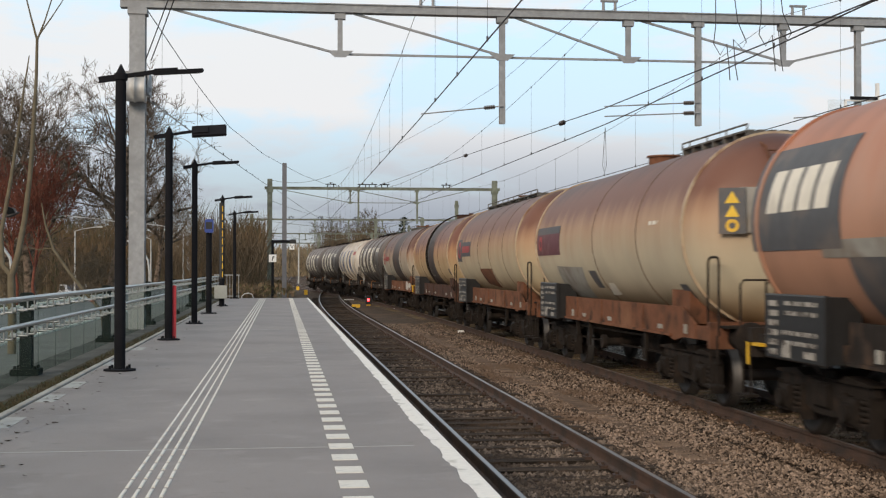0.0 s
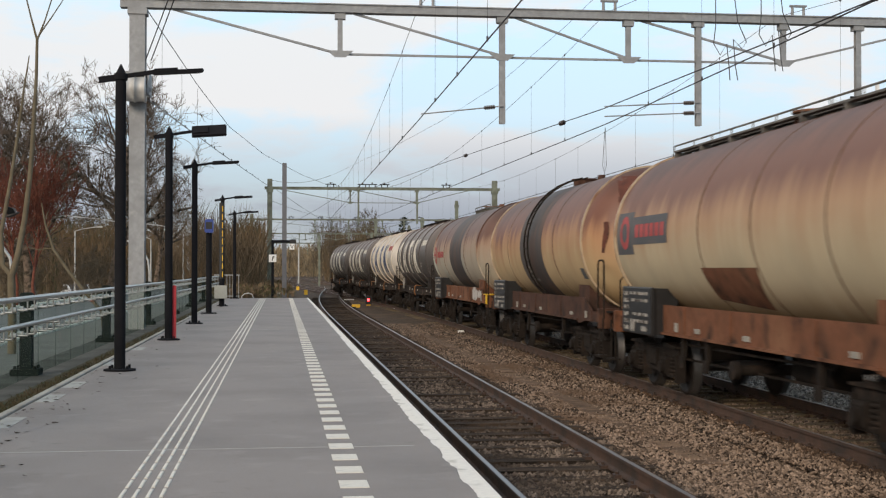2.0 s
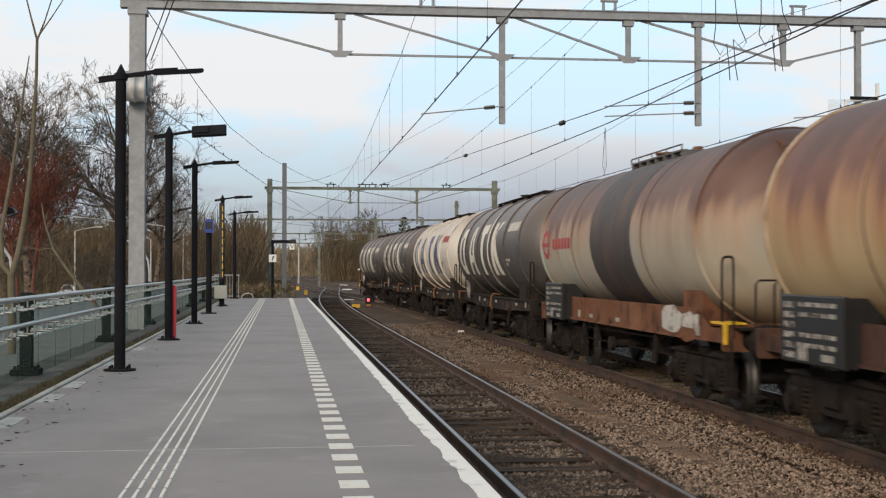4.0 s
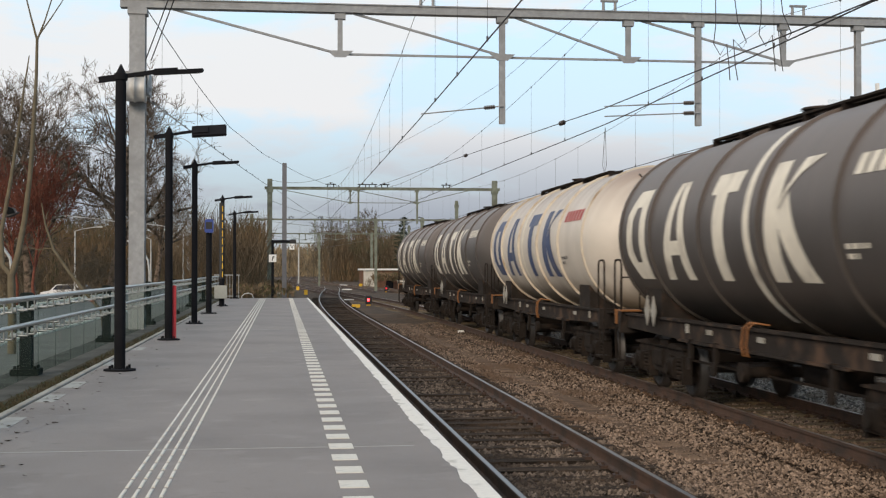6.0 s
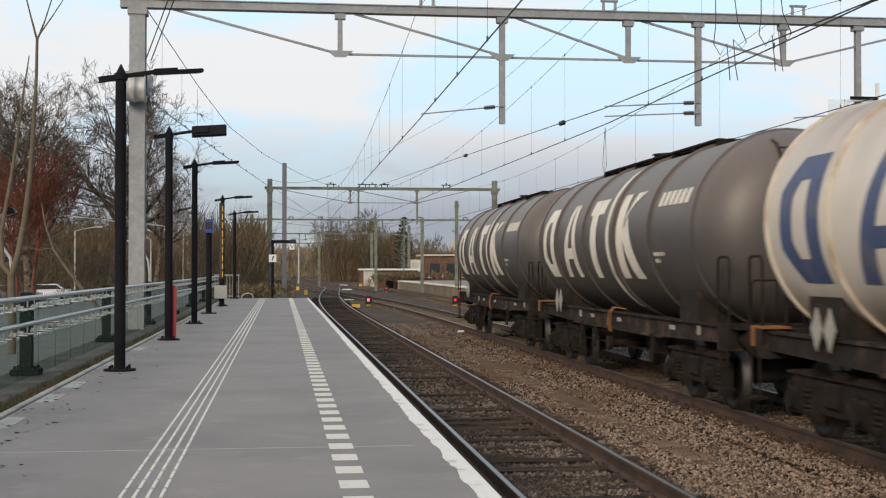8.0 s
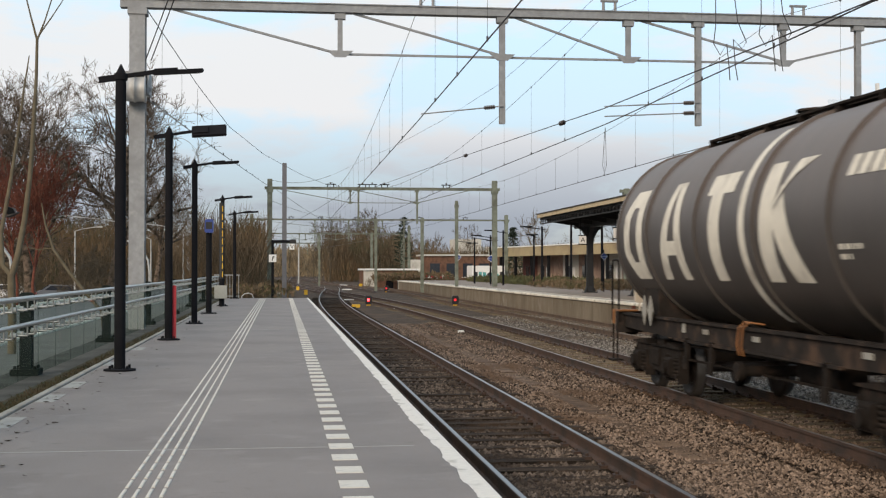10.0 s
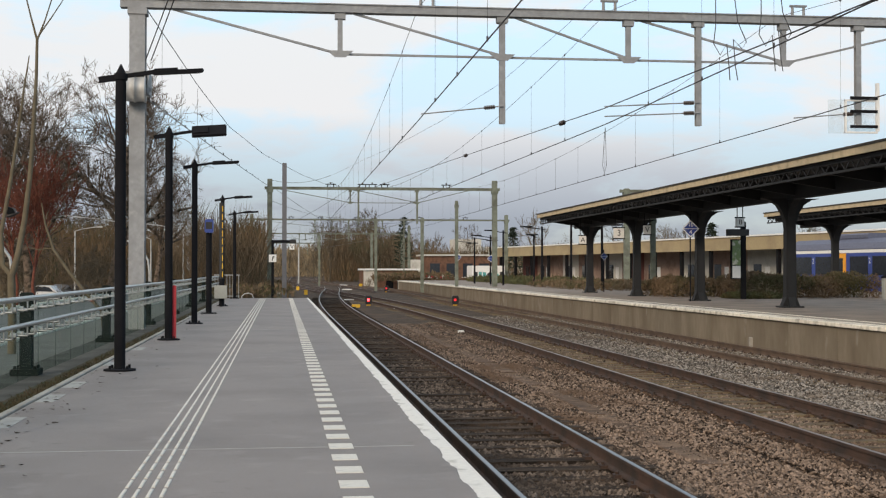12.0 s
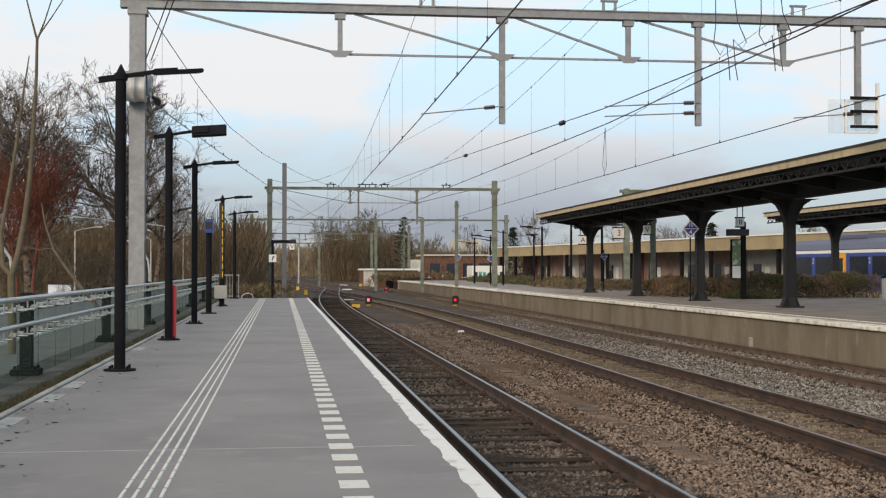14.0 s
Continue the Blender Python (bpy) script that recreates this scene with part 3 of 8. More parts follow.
# ---- platform furniture, near side ----
def build_lamp(y, head_tilt, with_head=True, top=3.85):
    lamp = thing("platform_lamp", "dark grey steel platform lamp post with flat cantilever head", "lamp post", at=pose(-2.0, y, 0), group="lamps along the platform")
    s = Shape()
    s.rod((0, 0, 0.02), (0, 0, top - 0.13), 0.07, 0.066, n=16)
    s.rod((0, 0, top - 0.13), (0, 0, top), 0.07, 0.008, n=16)
    part("post", s, DARK_POST, lamp)
    s = Shape()
    s.lathe([(0, 0.0), (0, 0.2), (0.022, 0.2), (0.03, 0.15), (0.03, 0.0)], (0, 0, 0), (0, 0, 1), n=20, smooth=False)
    for i in range(4):
        a = math.pi / 4 + i * math.pi / 2
        s.rod((0.15 * math.cos(a), 0.15 * math.sin(a), 0.02), (0.15 * math.cos(a), 0.15 * math.sin(a), 0.07), 0.018, n=6)
    part("base_plate", s, DARK_POST, lamp)
    s = Shape()
    s.bar((-0.27, 0, top - 0.20), (0.42, 0, top - 0.09), 0.05, 0.05)
    s.bar((-0.27, 0, top - 0.205), (-0.02, 0, top - 0.165), 0.06, 0.075)
    s.rod((0, 0, top - 0.2), (0, 0, top - 0.12), 0.085, n=12)
    part("arm", s, DARK_POST, lamp)
    s = Shape()
    m = Matrix.Translation((0.40, 0, top - 0.095)) @ Matrix.Rotation(radians(-4), 4, "Y") @ Matrix.Rotation(radians(head_tilt), 4, "X")
    s.box(0, 0.62, -0.15, 0.15, -0.035, 0.02, m, bevel=0.015)
    s.box(0.02, 0.3, -0.1, 0.1, 0.02, 0.045, m)
    h = part("head", s, DARK_POST, lamp)
    s = Shape()
    s.box(0.08, 0.58, -0.11, 0.11, -0.04, -0.034, m)
    part("diffuser", s, GREY_BOX, h, "pale translucent light panel")
    return lamp


for y_, tilt in ((16.4, 10), (23.4, 40), (30.3, 8), (44.7, 8), (56.3, 8)):
    build_lamp(y_, tilt)


def build_red_post():
    t = thing("red_post", "narrow red enamelled emergency column beside a lamp post", "post", at=pose(-1.93, 23.5, 0))
    part("column", Shape().box(-0.055, 0.055, -0.08, 0.08, 0.02, 0.98, bevel=0.01), RED_PAINT, t)
    part("foot", Shape().box(-0.08, 0.08, -0.1, 0.1, 0, 0.02), DARK_POST, t)


def build_info_column():
    t = thing("information_column", "dark post with a blue travel information box on top", "information post", at=pose(-2.05, 37.2, 0))
    part("post", Shape().rod((0, 0, 0), (0, 0, 2.35), 0.085, n=14), DARK_POST, t)
    part("foot", Shape().lathe([(0, 0), (0, 0.24), (0.03, 0.22), (0.03, 0)], (0, 0, 0), (0, 0, 1), n=16, smooth=False), DARK_POST, t)
    b = part("blue_box", Shape().box(-0.11, 0.13, -0.2, 0.2, 2.32, 2.7, bevel=0.03), BLUE_PAINT, t, "blue enamelled box")
    part("display", Shape().box(-0.08, 0.1, -0.206, -0.198, 2.42, 2.62), BLACK, b, "small dark display")


def build_striped_pole():
    t = thing("cabinet_pole", "yellow and black banded pole with a grey cabinet", "pole", at=pose(-2.02, 44.3, 0))
    part("pole", Shape().rod((0, 0, 0.95), (0, 0, 3.55), 0.078, n=14), BLACK, t)
    for i in range(9):
        part("yellow_mark", Shape().box(0.025, 0.055, -0.085, -0.05, 1.0 + i * 0.28, 1.2 + i * 0.28), YELLOW, t, "yellow mark")
    part("pole_base", Shape().rod((0, 0, 0), (0, 0, 0.95), 0.075, n=12), DARK_POST, t)
    c = part("cabinet", Shape().box(-0.22, 0.2, -0.32, -0.06, 0.28, 0.72, bevel=0.02), GREY_BOX, t, "grey steel cabinet")
    part("cabinet_door", Shape().box(-0.19, 0.17, -0.328, -0.318, 0.31, 0.69), GREY_BOX, c)


build_red_post()
build_info_column()
build_striped_pole()


def build_balustrade():
    b = thing("balustrade", "glass balustrade with stainless handrails along the platform back", "balustrade")
    y0, y1 = 8.9, 58.0
    for z, r in ((0.95, 0.03), (0.665, 0.026)):
        s = Shape()
        s.rod((-2.76, y0 - 6, z), (-2.76, y1, z), r, n=12)
        part("handrail", s, STAINLESS, b, "brushed stainless tube handrail")
    post = Shape()
    post.box(-0.07, 0.07, -0.09, 0.09, 0, 0.98, bevel=0.02)
    post = post.mesh("post", POST_GREEN)
    foot = Shape().box(-0.17, 0.17, -0.17, 0.17, -0.05, 0.03, bevel=0.01)
    for x in (-0.12, 0.12):
        for y in (-0.12, 0.12):
            foot.rod((x, y, 0.03), (x, y, 0.07), 0.02, n=6)
    foot = foot.mesh("foot_plate", POST_GREEN)
    arm = Shape().rod((0.05, 0, 0), (0.39, 0, 0), 0.014, n=6).rod((0.39, 0, 0), (0.39, 0, 0.045), 0.012, n=6).mesh("rail_bracket", STAINLESS)
    for i in range(7):
        y = 16.5 + (i - 1) * 7.35
        o = part("post", post, None, b, at=pose(-3.15, y, 0))
        part("foot_plate", foot, None, o)
        for z in (0.61, 0.9):
            part("rail_bracket", arm, None, o, at=pose(0, 0, z))
    # glass leaves, each held by two short rail clamps
    pane = Shape().box(-0.006, 0.006, 0.004, 1.196, 0.02, 0.9).mesh("glass_pane", GLASS)
    clip = Shape()
    clip.rod((-0.02, 0, 0), (0.14, 0, 0), 0.014, n=6).rod((0.14, 0, 0), (0.14, 0, 0.12), 0.009, n=6).rod((-0.04, 0, 0), (0.02, 0, 0), 0.036, n=10).box(-0.05, 0.03, -0.06, 0.06, -0.012, 0.012)
    clip = clip.mesh("glass_clamp", STAINLESS)
    y = y0 - 5
    while y < y1 - 1:
        o = part("glass_pane", pane, None, b, at=pose(-2.9, y, 0))
        o.visible_shadow = False
        for d in (0.2, 1.0):
            for z in (0.54, 0.82):
                part("glass_clamp", clip, None, o, "stainless glass clamp", at=pose(0, d, z))
        y += 1.2


POST_GREEN = material("dark_green_grey_steel", (0.014, 0.019, 0.017), 0.9, vary=0.15)
build_balustrade()


def build_end_pole():
    t = thing("signal_cable_pole", "plain grey steel catenary pole past the platform end", "pole", at=pose(0.16, 60, -1.35))
    part("shaft", Shape().box(-0.105, 0.105, -0.105, 0.105, 0, 7.58, bevel=0.02), POLE_GREY, t)
    t = thing("sign_post", "dark post at the platform end with white signs", "sign post", at=pose(-0.37, 58.5, -1.35))
    s = Shape().box(-0.06, 0.06, -0.06, 0.06, 0, 3.95)
    s.box(-0.06, 0.98, -0.05, 0.05, 3.82, 3.95)
    part("post", s, DARK_POST, t)
    a = part("sign_plate", Shape().box(-0.17, 0.17, -0.1, -0.07, 2.95, 3.29), WHITE_PAINT, t, "white square sign")
    part("mark", Shape().prism([(-0.05, 3.02), (0.0, 3.02), (0.06, 3.22), (0.01, 3.22)], -0.107, -0.1).box(-0.02, 0.08, -0.107, -0.1, 3.16, 3.2), BLACK, a, "slanting black mark")
    a = part("speed_sign", Shape().box(0.76, 0.98, -0.1, -0.07, 3.52, 3.78), WHITE_PAINT, t, "white square letter sign")
    cu = bpy.data.curves.new("letter", "FONT")
    cu.body, cu.size, cu.align_x, cu.extrude = "V", 0.26, "CENTER", 0.002
    o = new("letter", cu)
    o.data.materials.append(BLACK)
    o.parent, o.matrix_basis = a, pose(0.87, -0.104, 3.56, 90, 0, 0)
    part("lamp_box", Shape().box(0.78, 1.05, -0.09, 0.09, 3.8, 3.98, bevel=0.01), BLACK, t)


build_end_pole()


def build_end_fence():
    t = thing("end_fence", "short grey steel bar fence closing the platform end", "fence", at=pose(-2.9, 56.8, 0))
    part("rail", Shape().box(0, 1.1, -0.02, 0.02, 1.0, 1.04), GALV, t)
    part("rail", Shape().box(0, 1.1, -0.02, 0.02, 0.08, 0.12), GALV, t)
    for i in range(9):
        part("bar", Shape().rod((0.04 + i * 0.128, 0, 0.0), (0.04 + i * 0.128, 0, 1.02), 0.014, n=6), GALV, t)
    t = thing("pipe_hoop", "low grey bent pipe hoop at the platform end", "hoop", at=pose(-1.45, 56.5, 0))
    part("pipe", Shape().tube([(-0.25, 0, 0), (-0.24, 0, 0.1), (-0.12, 0, 0.2), (0.05, 0, 0.23), (0.2, 0, 0.18), (0.25, 0, 0.05), (0.25, 0, 0)], 0.022, 8), GALV, t)


build_end_fence()


# ---- overhead line ----
def build_portal(y, x0, x1, beam_z, base0, base1, mat, label, hangers, nodes, depth=0.2, pole=0.34, near=False):
    """A portal over the tracks: two poles, an I-beam with an under-slung truss, drop tubes."""
    p = thing("catenary_portal", label, "catenary portal", at=pose(0, y, 0), group="catenary portals")
    for x, zb in ((x0, base0), (x1, base1)):
        s = Shape()
        w = pole / 2
        if near:
            # H-section: web between two flanges
            s.box(x - w, x + w, -w, -w + 0.03, zb, beam_z).box(x - w, x + w, w - 0.03, w, zb, beam_z).box(x - 0.1, x + 0.1, -w + 0.03, w - 0.03, zb, beam_z)
            s.box(x - w - 0.04, x + w + 0.04, -w - 0.03, w + 0.03, beam_z - 0.16, beam_z - 0.02)
        else:
            s.box(x - w, x + w, -w, w, zb, beam_z + 0.75, bevel=0.02)
            s.box(x - w - 0.06, x + w + 0.06, -w - 0.06, w + 0.06, beam_z - 0.2, beam_z + 0.1)
        part("pole", s, mat, p)
    s = Shape()
    a, b = x0 - 0.38, x1 + 0.38
    h = depth
    s.box(a, b, -0.13, 0.13, beam_z, beam_z + 0.025).box(a, b, -0.13, 0.13, beam_z + h - 0.025, beam_z + h).box(a, b, 0.06, 0.1, beam_z + 0.025, beam_z + h - 0.025).box(a, b, -0.1, -0.06, beam_z + 0.025, beam_z + h - 0.025)
    x = a + 0.6
    while x < b and near:
        s.box(x, x + 0.26, -0.06, 0.06, beam_z + 0.025, beam_z + h - 0.025)
        x += 1.25
    part("beam", s, mat, p)
    if nodes:
        low = beam_z - 0.93
        bars = [((x0 + 0.75, 0, beam_z), (nodes[0], 0, low), 0.06)]
        for i in range(len(nodes) - 1):
            bars.append(((nodes[i], 0, low), (nodes[i + 1], 0, low), 0.05))
            bars.append(((nodes[i] + 0.3, 0, beam_z), (nodes[i + 1], 0, low + 0.04), 0.05))
        bars.append(((nodes[-1], 0, low), (min(x1 - 0.6, nodes[-1] + 3.8), 0, beam_z), 0.06))
        for pa, pb, wd in bars:
            part("tie_rod", Shape().bar(pa, pb, wd, 0.048), mat, p)
        for x in nodes:
            s = Shape()
            s.box(x - 0.055, x + 0.055, -0.055, 0.055, low - 0.02, beam_z)
            s.prism([(x - 0.3, low + 0.07), (x - 0.12, low - 0.08), (x + 0.12, low - 0.08), (x + 0.3, low + 0.07)], -0.08, -0.062)
            s.box(x - 0.12, x + 0.12, -0.09, 0.09, beam_z - 0.14, beam_z)
            part("strut", s, mat, p)
    for x, z in hangers:
        s = Shape()
        s.box(x - 0.065, x + 0.065, -0.065, -0.045, z, beam_z).box(x - 0.065, x + 0.065, 0.045, 0.065, z, beam_z).box(x - 0.03, x + 0.03, -0.045, 0.045, z, beam_z)
        s.box(x - 0.13, x + 0.13, -0.1, 0.1, beam_z - 0.12, beam_z)
        part("drop_tube", s, mat, p)
    return p


def insulated_arm(parent, a, b, at=0.62):
    """A thin steady arm with a ribbed insulator on it."""
    a, b = Vector(a), Vector(b)
    s = Shape()
    s.rod(a, b, 0.016, n=6)
    part("steady_arm", s, GANTRY, parent)
    s = Shape()
    d = (b - a).normalized()
    c = a + (b - a) * at
    for i in range(5):
        s.lathe([(i * 0.05, 0.02), (i * 0.05 + 0.012, 0.055), (i * 0.05 + 0.03, 0.05), (i * 0.05 + 0.05, 0.02)], c, c + d, n=10)
    part("insulator", s, INSULATOR, parent, "brown ribbed insulator")


SIGN_BACK = glass_pane('pale_sign_pane', (0.93, 0.96, 0.97), 0.12, (0.7, 0.72, 0.74))
BEAM_Z = 7.07
near_portal = build_portal(28.9, -3.155, 16.2, BEAM_Z, -1.3, -0.05, GANTRY, "grey steel catenary portal over the tracks", [(5.04, 4.61), (9.7, 4.63), (13.64, 4.66)], [1.32, 5.04, 8.02, 11.79], near=True)
insulated_arm(near_portal, (5.04, -0.1, 5.01), (3.16, -0.1, 4.8), 0.1)
insulated_arm(near_portal, (9.7, -0.1, 5.17), (7.43, -0.1, 5.04), 0.06)
insulated_arm(near_portal, (9.7, -0.1, 4.93), (7.43, -0.1, 4.81), 0.06)
insulated_arm(near_portal, (13.64, -0.1, 4.98), (12.0, -0.1, 4.84), 0.1)


def build_portal_extras(p):
    # insulator stools on the beam
    for x in (7.57, 12.16, 3.3):
        s = Shape()
        for d in (-0.14, 0.14):
            s.rod((x + d, 0, BEAM_Z + 0.2), (x + d, 0, BEAM_Z + 0.42), 0.035, n=8)
        s.box(x - 0.2, x + 0.2, -0.05, 0.05, BEAM_Z + 0.42, BEAM_Z + 0.46)
        part("support_stool", s, GANTRY, p)
    # tensioning wheel strapped to the near pole
    x, z, y = -3.165, 5.2, -0.48
    s = Shape()
    s.lathe([(-0.24, 0.0), (-0.24, 0.29), (-0.21, 0.3), (-0.2, 0.27), (-0.03, 0.27), (-0.02, 0.29), (0.02, 0.29), (0.03, 0.27), (0.2, 0.27), (0.21, 0.3), (0.24, 0.29), (0.24, 0.0)], (x, y, z), (x + 1, y, z), n=28)
    part("tension_wheel", s, GALV, p, "ribbed grey tensioning wheel")
    s = Shape()
    s.box(x - 0.3, x + 0.3, -0.6, 0.2, z + 0.33, z + 0.38).box(x - 0.31, x - 0.27, -0.55, 0.0, z - 0.12, z + 0.33).box(x + 0.27, x + 0.31, -0.55, 0.0, z - 0.12, z + 0.33)
    s.rod((x - 0.36, y, z), (x + 0.36, y, z), 0.05, n=10)
    part("wheel_bracket", s, GANTRY, p)
    # dark slots down the pole's flank
    for k in range(7):
        part("pole_slot", Shape().box(x + 0.168, x + 0.174, -0.06, 0.06, 0.6 + k * 0.95, 0.95 + k * 0.95), BLACK, p, "dark slot")
    # framed sign seen from behind, hung on the last drop tube
    x = 13.68
    s = Shape()
    s.box(x + 0.36, x + 0.44, -0.14, -0.08, 4.55, 5.7, bevel=0.01).box(x - 0.42, x - 0.38, -0.14, -0.08, 4.5, 5.3)
    s.box(x - 0.42, x + 0.4, -0.13, -0.09, 4.5, 4.54).box(x - 0.42, x + 0.4, -0.13, -0.09, 5.26, 5.3)
    f = part("sign_frame", s, WHITE_PAINT, p, "white frame of a sign seen from behind")
    part("sign_panel", Shape().box(x - 0.8, x + 0.36, -0.05, -0.03, 4.5, 5.3), SIGN_BACK, f, "pale translucent sign panel")
    s = Shape()
    for z in (4.66, 5.02, 5.34):
        s.box(x - 0.3, x + 0.38, -0.17, -0.14, z - 0.04, z + 0.03)
    part("clamp_bar", s, DARK_POST, f, "dark clamp bars")


build_portal_extras(near_portal)
second = build_portal(93, -0.8, 15.65, BEAM_Z - 0.02, -1.3, 0.0, GREEN_STEEL, "weathered green-grey catenary portal in the distance", [(5.6, 4.6), (9.9, 4.6)], [5.0, 9.85], pole=0.36)
third = build_portal(152, -3.4, 27.0, BEAM_Z, -1.3, -1.3, GREEN_STEEL, "weathered green-grey catenary portal in the distance", [(4.0, 4.6), (8.0, 4.6), (14.6, -1.0)], [6, 12], pole=0.4)
fourth = build_portal(212, -4.0, 20.0, BEAM_Z, -1.3, -1.3, GREEN_STEEL, "weathered green-grey catenary portal in the distance", [(3.0, 4.6), (6.0, 4.6)], [4, 9], pole=0.4)
fifth = build_portal(290, -4.0, 22.0, BEAM_Z, -1.3, -1.3, GREEN_STEEL, "weathered green-grey catenary portal in the distance", [(2.0, 4.6), (6.0, 4.6)], [], pole=0.4)


def portal_fittings(p, xs, arms, z=BEAM_Z + 0.18):
    """Insulator stools on the beam and insulated arms on the drop tubes of a far portal."""
    for x in xs:
        s = Shape()
        for d in (-0.22, 0.22):
            s.rod((x + d, 0, z), (x + d, 0, z + 0.2), 0.04, n=6)
        s.box(x - 0.36, x + 0.36, -0.05, 0.05, z + 0.18, z + 0.24)
        part("support_stool", s, DARK_POST, p)
        s = Shape()
        for k in range(2):
            s.lathe([(k * 0.07, 0.02), (k * 0.07 + 0.02, 0.06), (k * 0.07 + 0.05, 0.06), (k * 0.07 + 0.07, 0.02)], (x, 0, z + 0.22), (x, 0, z + 1.22), n=8)
        part("insulator", s, INSULATOR, p, "brown ribbed insulator")
    for x, length in arms:
        insulated_arm(p, (x, -0.1, 4.95), (x - length, -0.1, 4.8), 0.12)


portal_fittings(second, (3.57, 5.9, 6.6, 7.5, 12.05), ((5.6, 1.9), (9.9, 2.0)))
portal_fittings(third, (1.2, 4.6, 9.0, 16.5, 22.0), ((4.0, 1.8), (8.0, 1.8)))
portal_fittings(fourth, (0.5, 5.0, 9.0), ((3.0, 1.8), (6.0, 1.8)))


def build_wires():
    spans = [(-26, None), (28.9, None), (93, None), (152, None), (212, None), (290, None)]

    def line(k, label):
        """Contact wire with its sagging messenger wire and droppers, from portal to portal."""
        w = thing("overhead_line", label, "overhead wire", group="overhead lines")
        contact, mess, drops = Shape(), Shape(), Shape()
        ys = [a for a, _ in spans]
        pts = []
        for j, y in enumerate(ys):
            off = 0.2 if j % 2 else -0.2
            pts.append((track_x(k, y) + off, y))
        contact.tube([(x, y, 4.66) for x, y in pts], 0.012, 5)
        for (xa, ya), (xb, yb) in zip(pts, pts[1:]):
            curve = []
            for i in range(17):
                u = i / 16
                sag = 1.4 * 4 * u * (1 - u)
                curve.append((xa + (xb - xa) * u, ya + (yb - ya) * u, 7.25 - sag))
            mess.tube(curve, 0.0065, 5)
            for i in range(1, 16):
                drops.rod((curve[i][0], curve[i][1], 4.66), curve[i], 0.0035, n=3, caps=False)
                drops.rod((curve[i][0], curve[i][1], 4.64), (curve[i][0], curve[i][1], 4.72), 0.016, n=5)
                drops.rod((curve[i][0], curve[i][1], curve[i][2] - 0.03), (curve[i][0], curve[i][1], curve[i][2] + 0.03), 0.014, n=5)
        part("contact_wire", contact, WIRE, w)
        part("messenger_wire", mess, WIRE, w)
        tagged(part("dropper", drops, WIRE, w, "thin dropper wires"), kind="stuff")

    line(1, "overhead contact line with droppers above the platform track")
    line(2, "overhead contact line with droppers above the middle track")
    line(3, "overhead contact line with droppers above the far track")
    # overlap wires of the middle track, rising towards their anchor
    w = thing("overlap_line", "second overhead wire of the middle track rising to its anchor", "overhead wire")
    s = Shape()
    s.tube([(7.2, -20, 4.6), (7.3, 15, 4.62), (7.42, 28.9, 5.0), (7.3, 48, 5.72), (7.15, 63.6, 6.29), (6.6, 93, 7.2)], 0.012, 5)
    part("contact_wire", s, WIRE, w)
    s = Shape()
    s.tube([(8.9, 5, 9.6), (7.6, 28.9, 7.95), (7.37, 32.7, 7.62), (6.91, 40.5, 7.2), (6.31, 50.4, 7.17), (5.59, 62.6, 7.36), (4.78, 76.2, 7.75), (3.78, 93, 8.17)], 0.006, 5)
    part("messenger_wire", s, WIRE, w)
    for q in ((7.28, 50.0, 5.79), (7.4, 33.0, 5.15)):
        s = Shape()
        for i in range(4):
            s.lathe([(i * 0.09, 0.03), (i * 0.09 + 0.02, 0.07), (i * 0.09 + 0.06, 0.07), (i * 0.09 + 0.09, 0.03)], q, (q[0], q[1] + 1, q[2] + 0.036), n=8)
        part("insulator", s, INSULATOR, w, "brown ribbed insulator")
    # cross-over wires between the far portals
    w = thing("crossover_wires", "thin slanting cross-over wires between the far portals", "overhead wire")
    for a, b, sag in (((-0.7, 93, 7.3), (9.5, 152, 4.9), 0.4), ((5.0, 93, 7.2), (-3.0, 152, 5.2), 0.5), ((-0.6, 93, 6.2), (6.5, 152, 7.4), 0.3), ((12.0, 93, 5.0), (4.2, 152, 7.3), 0.5), ((3.6, 93, 8.1), (-0.75, 93.3, 7.75), 0.35), ((7.5, 93, 7.6), (3.6, 93, 7.6), 0.6)):
        a, b = Vector(a), Vector(b)
        s = Shape()
        s.tube([a.lerp(b, i / 8) - Vector((0, 0, sag * 4 * (i / 8) * (1 - i / 8))) for i in range(9)], 0.014, 5)
        part("wire", s, WIRE, w)
    # anchored line from the tensioning wheel across to the next portal
    w = thing("anchor_line", "anchored overhead wire running from the tensioning wheel", "overhead wire")
    s = Shape()
    s.tube([(-2.9, 28.6, 5.0), (-2.2, 50, 5.68), (-0.78, 93, 7.2)], 0.013, 5)
    part("wire", s, WIRE, w)
    s = Shape()
    s.tube([(-2.91, 28.6, 6.95), (-2.45, 38, 6.7), (-2.0, 50, 6.8), (-0.9, 65, 7.1), (1.2, 80, 7.2), (3.6, 93, 7.3)], 0.011, 5)
    part("messenger_wire", s, WIRE, w)
    s = Shape()
    for y, x, za, zb in ((31, -2.82, 5.08, 6.88), (35, -2.66, 5.2, 6.76), (39, -2.5, 5.33, 6.7), (44, -2.33, 5.49, 6.74)):
        s.rod((x, y, za), (x, y, zb), 0.0045, n=3)
    part("dropper", s, WIRE, w, "thin dropper wires")
    s = Shape()
    for i in range(16):
        u = (i + 1) / 17
        p = Vector((-2.9, 28.6, 5.0)).lerp(Vector((-0.9, 90, 7.1)), u * u)
        s.rod(p + Vector((0, 0, -0.035)), p + Vector((0, 0, 0.035)), 0.02, n=5)
    part("clamp", s, WIRE, w, "small wire clamps")
    # feeder cables from the wheel up past the beam
    w = thing("feeder_cable", "slack twin feeder cables rising past the portal beam", "cable")
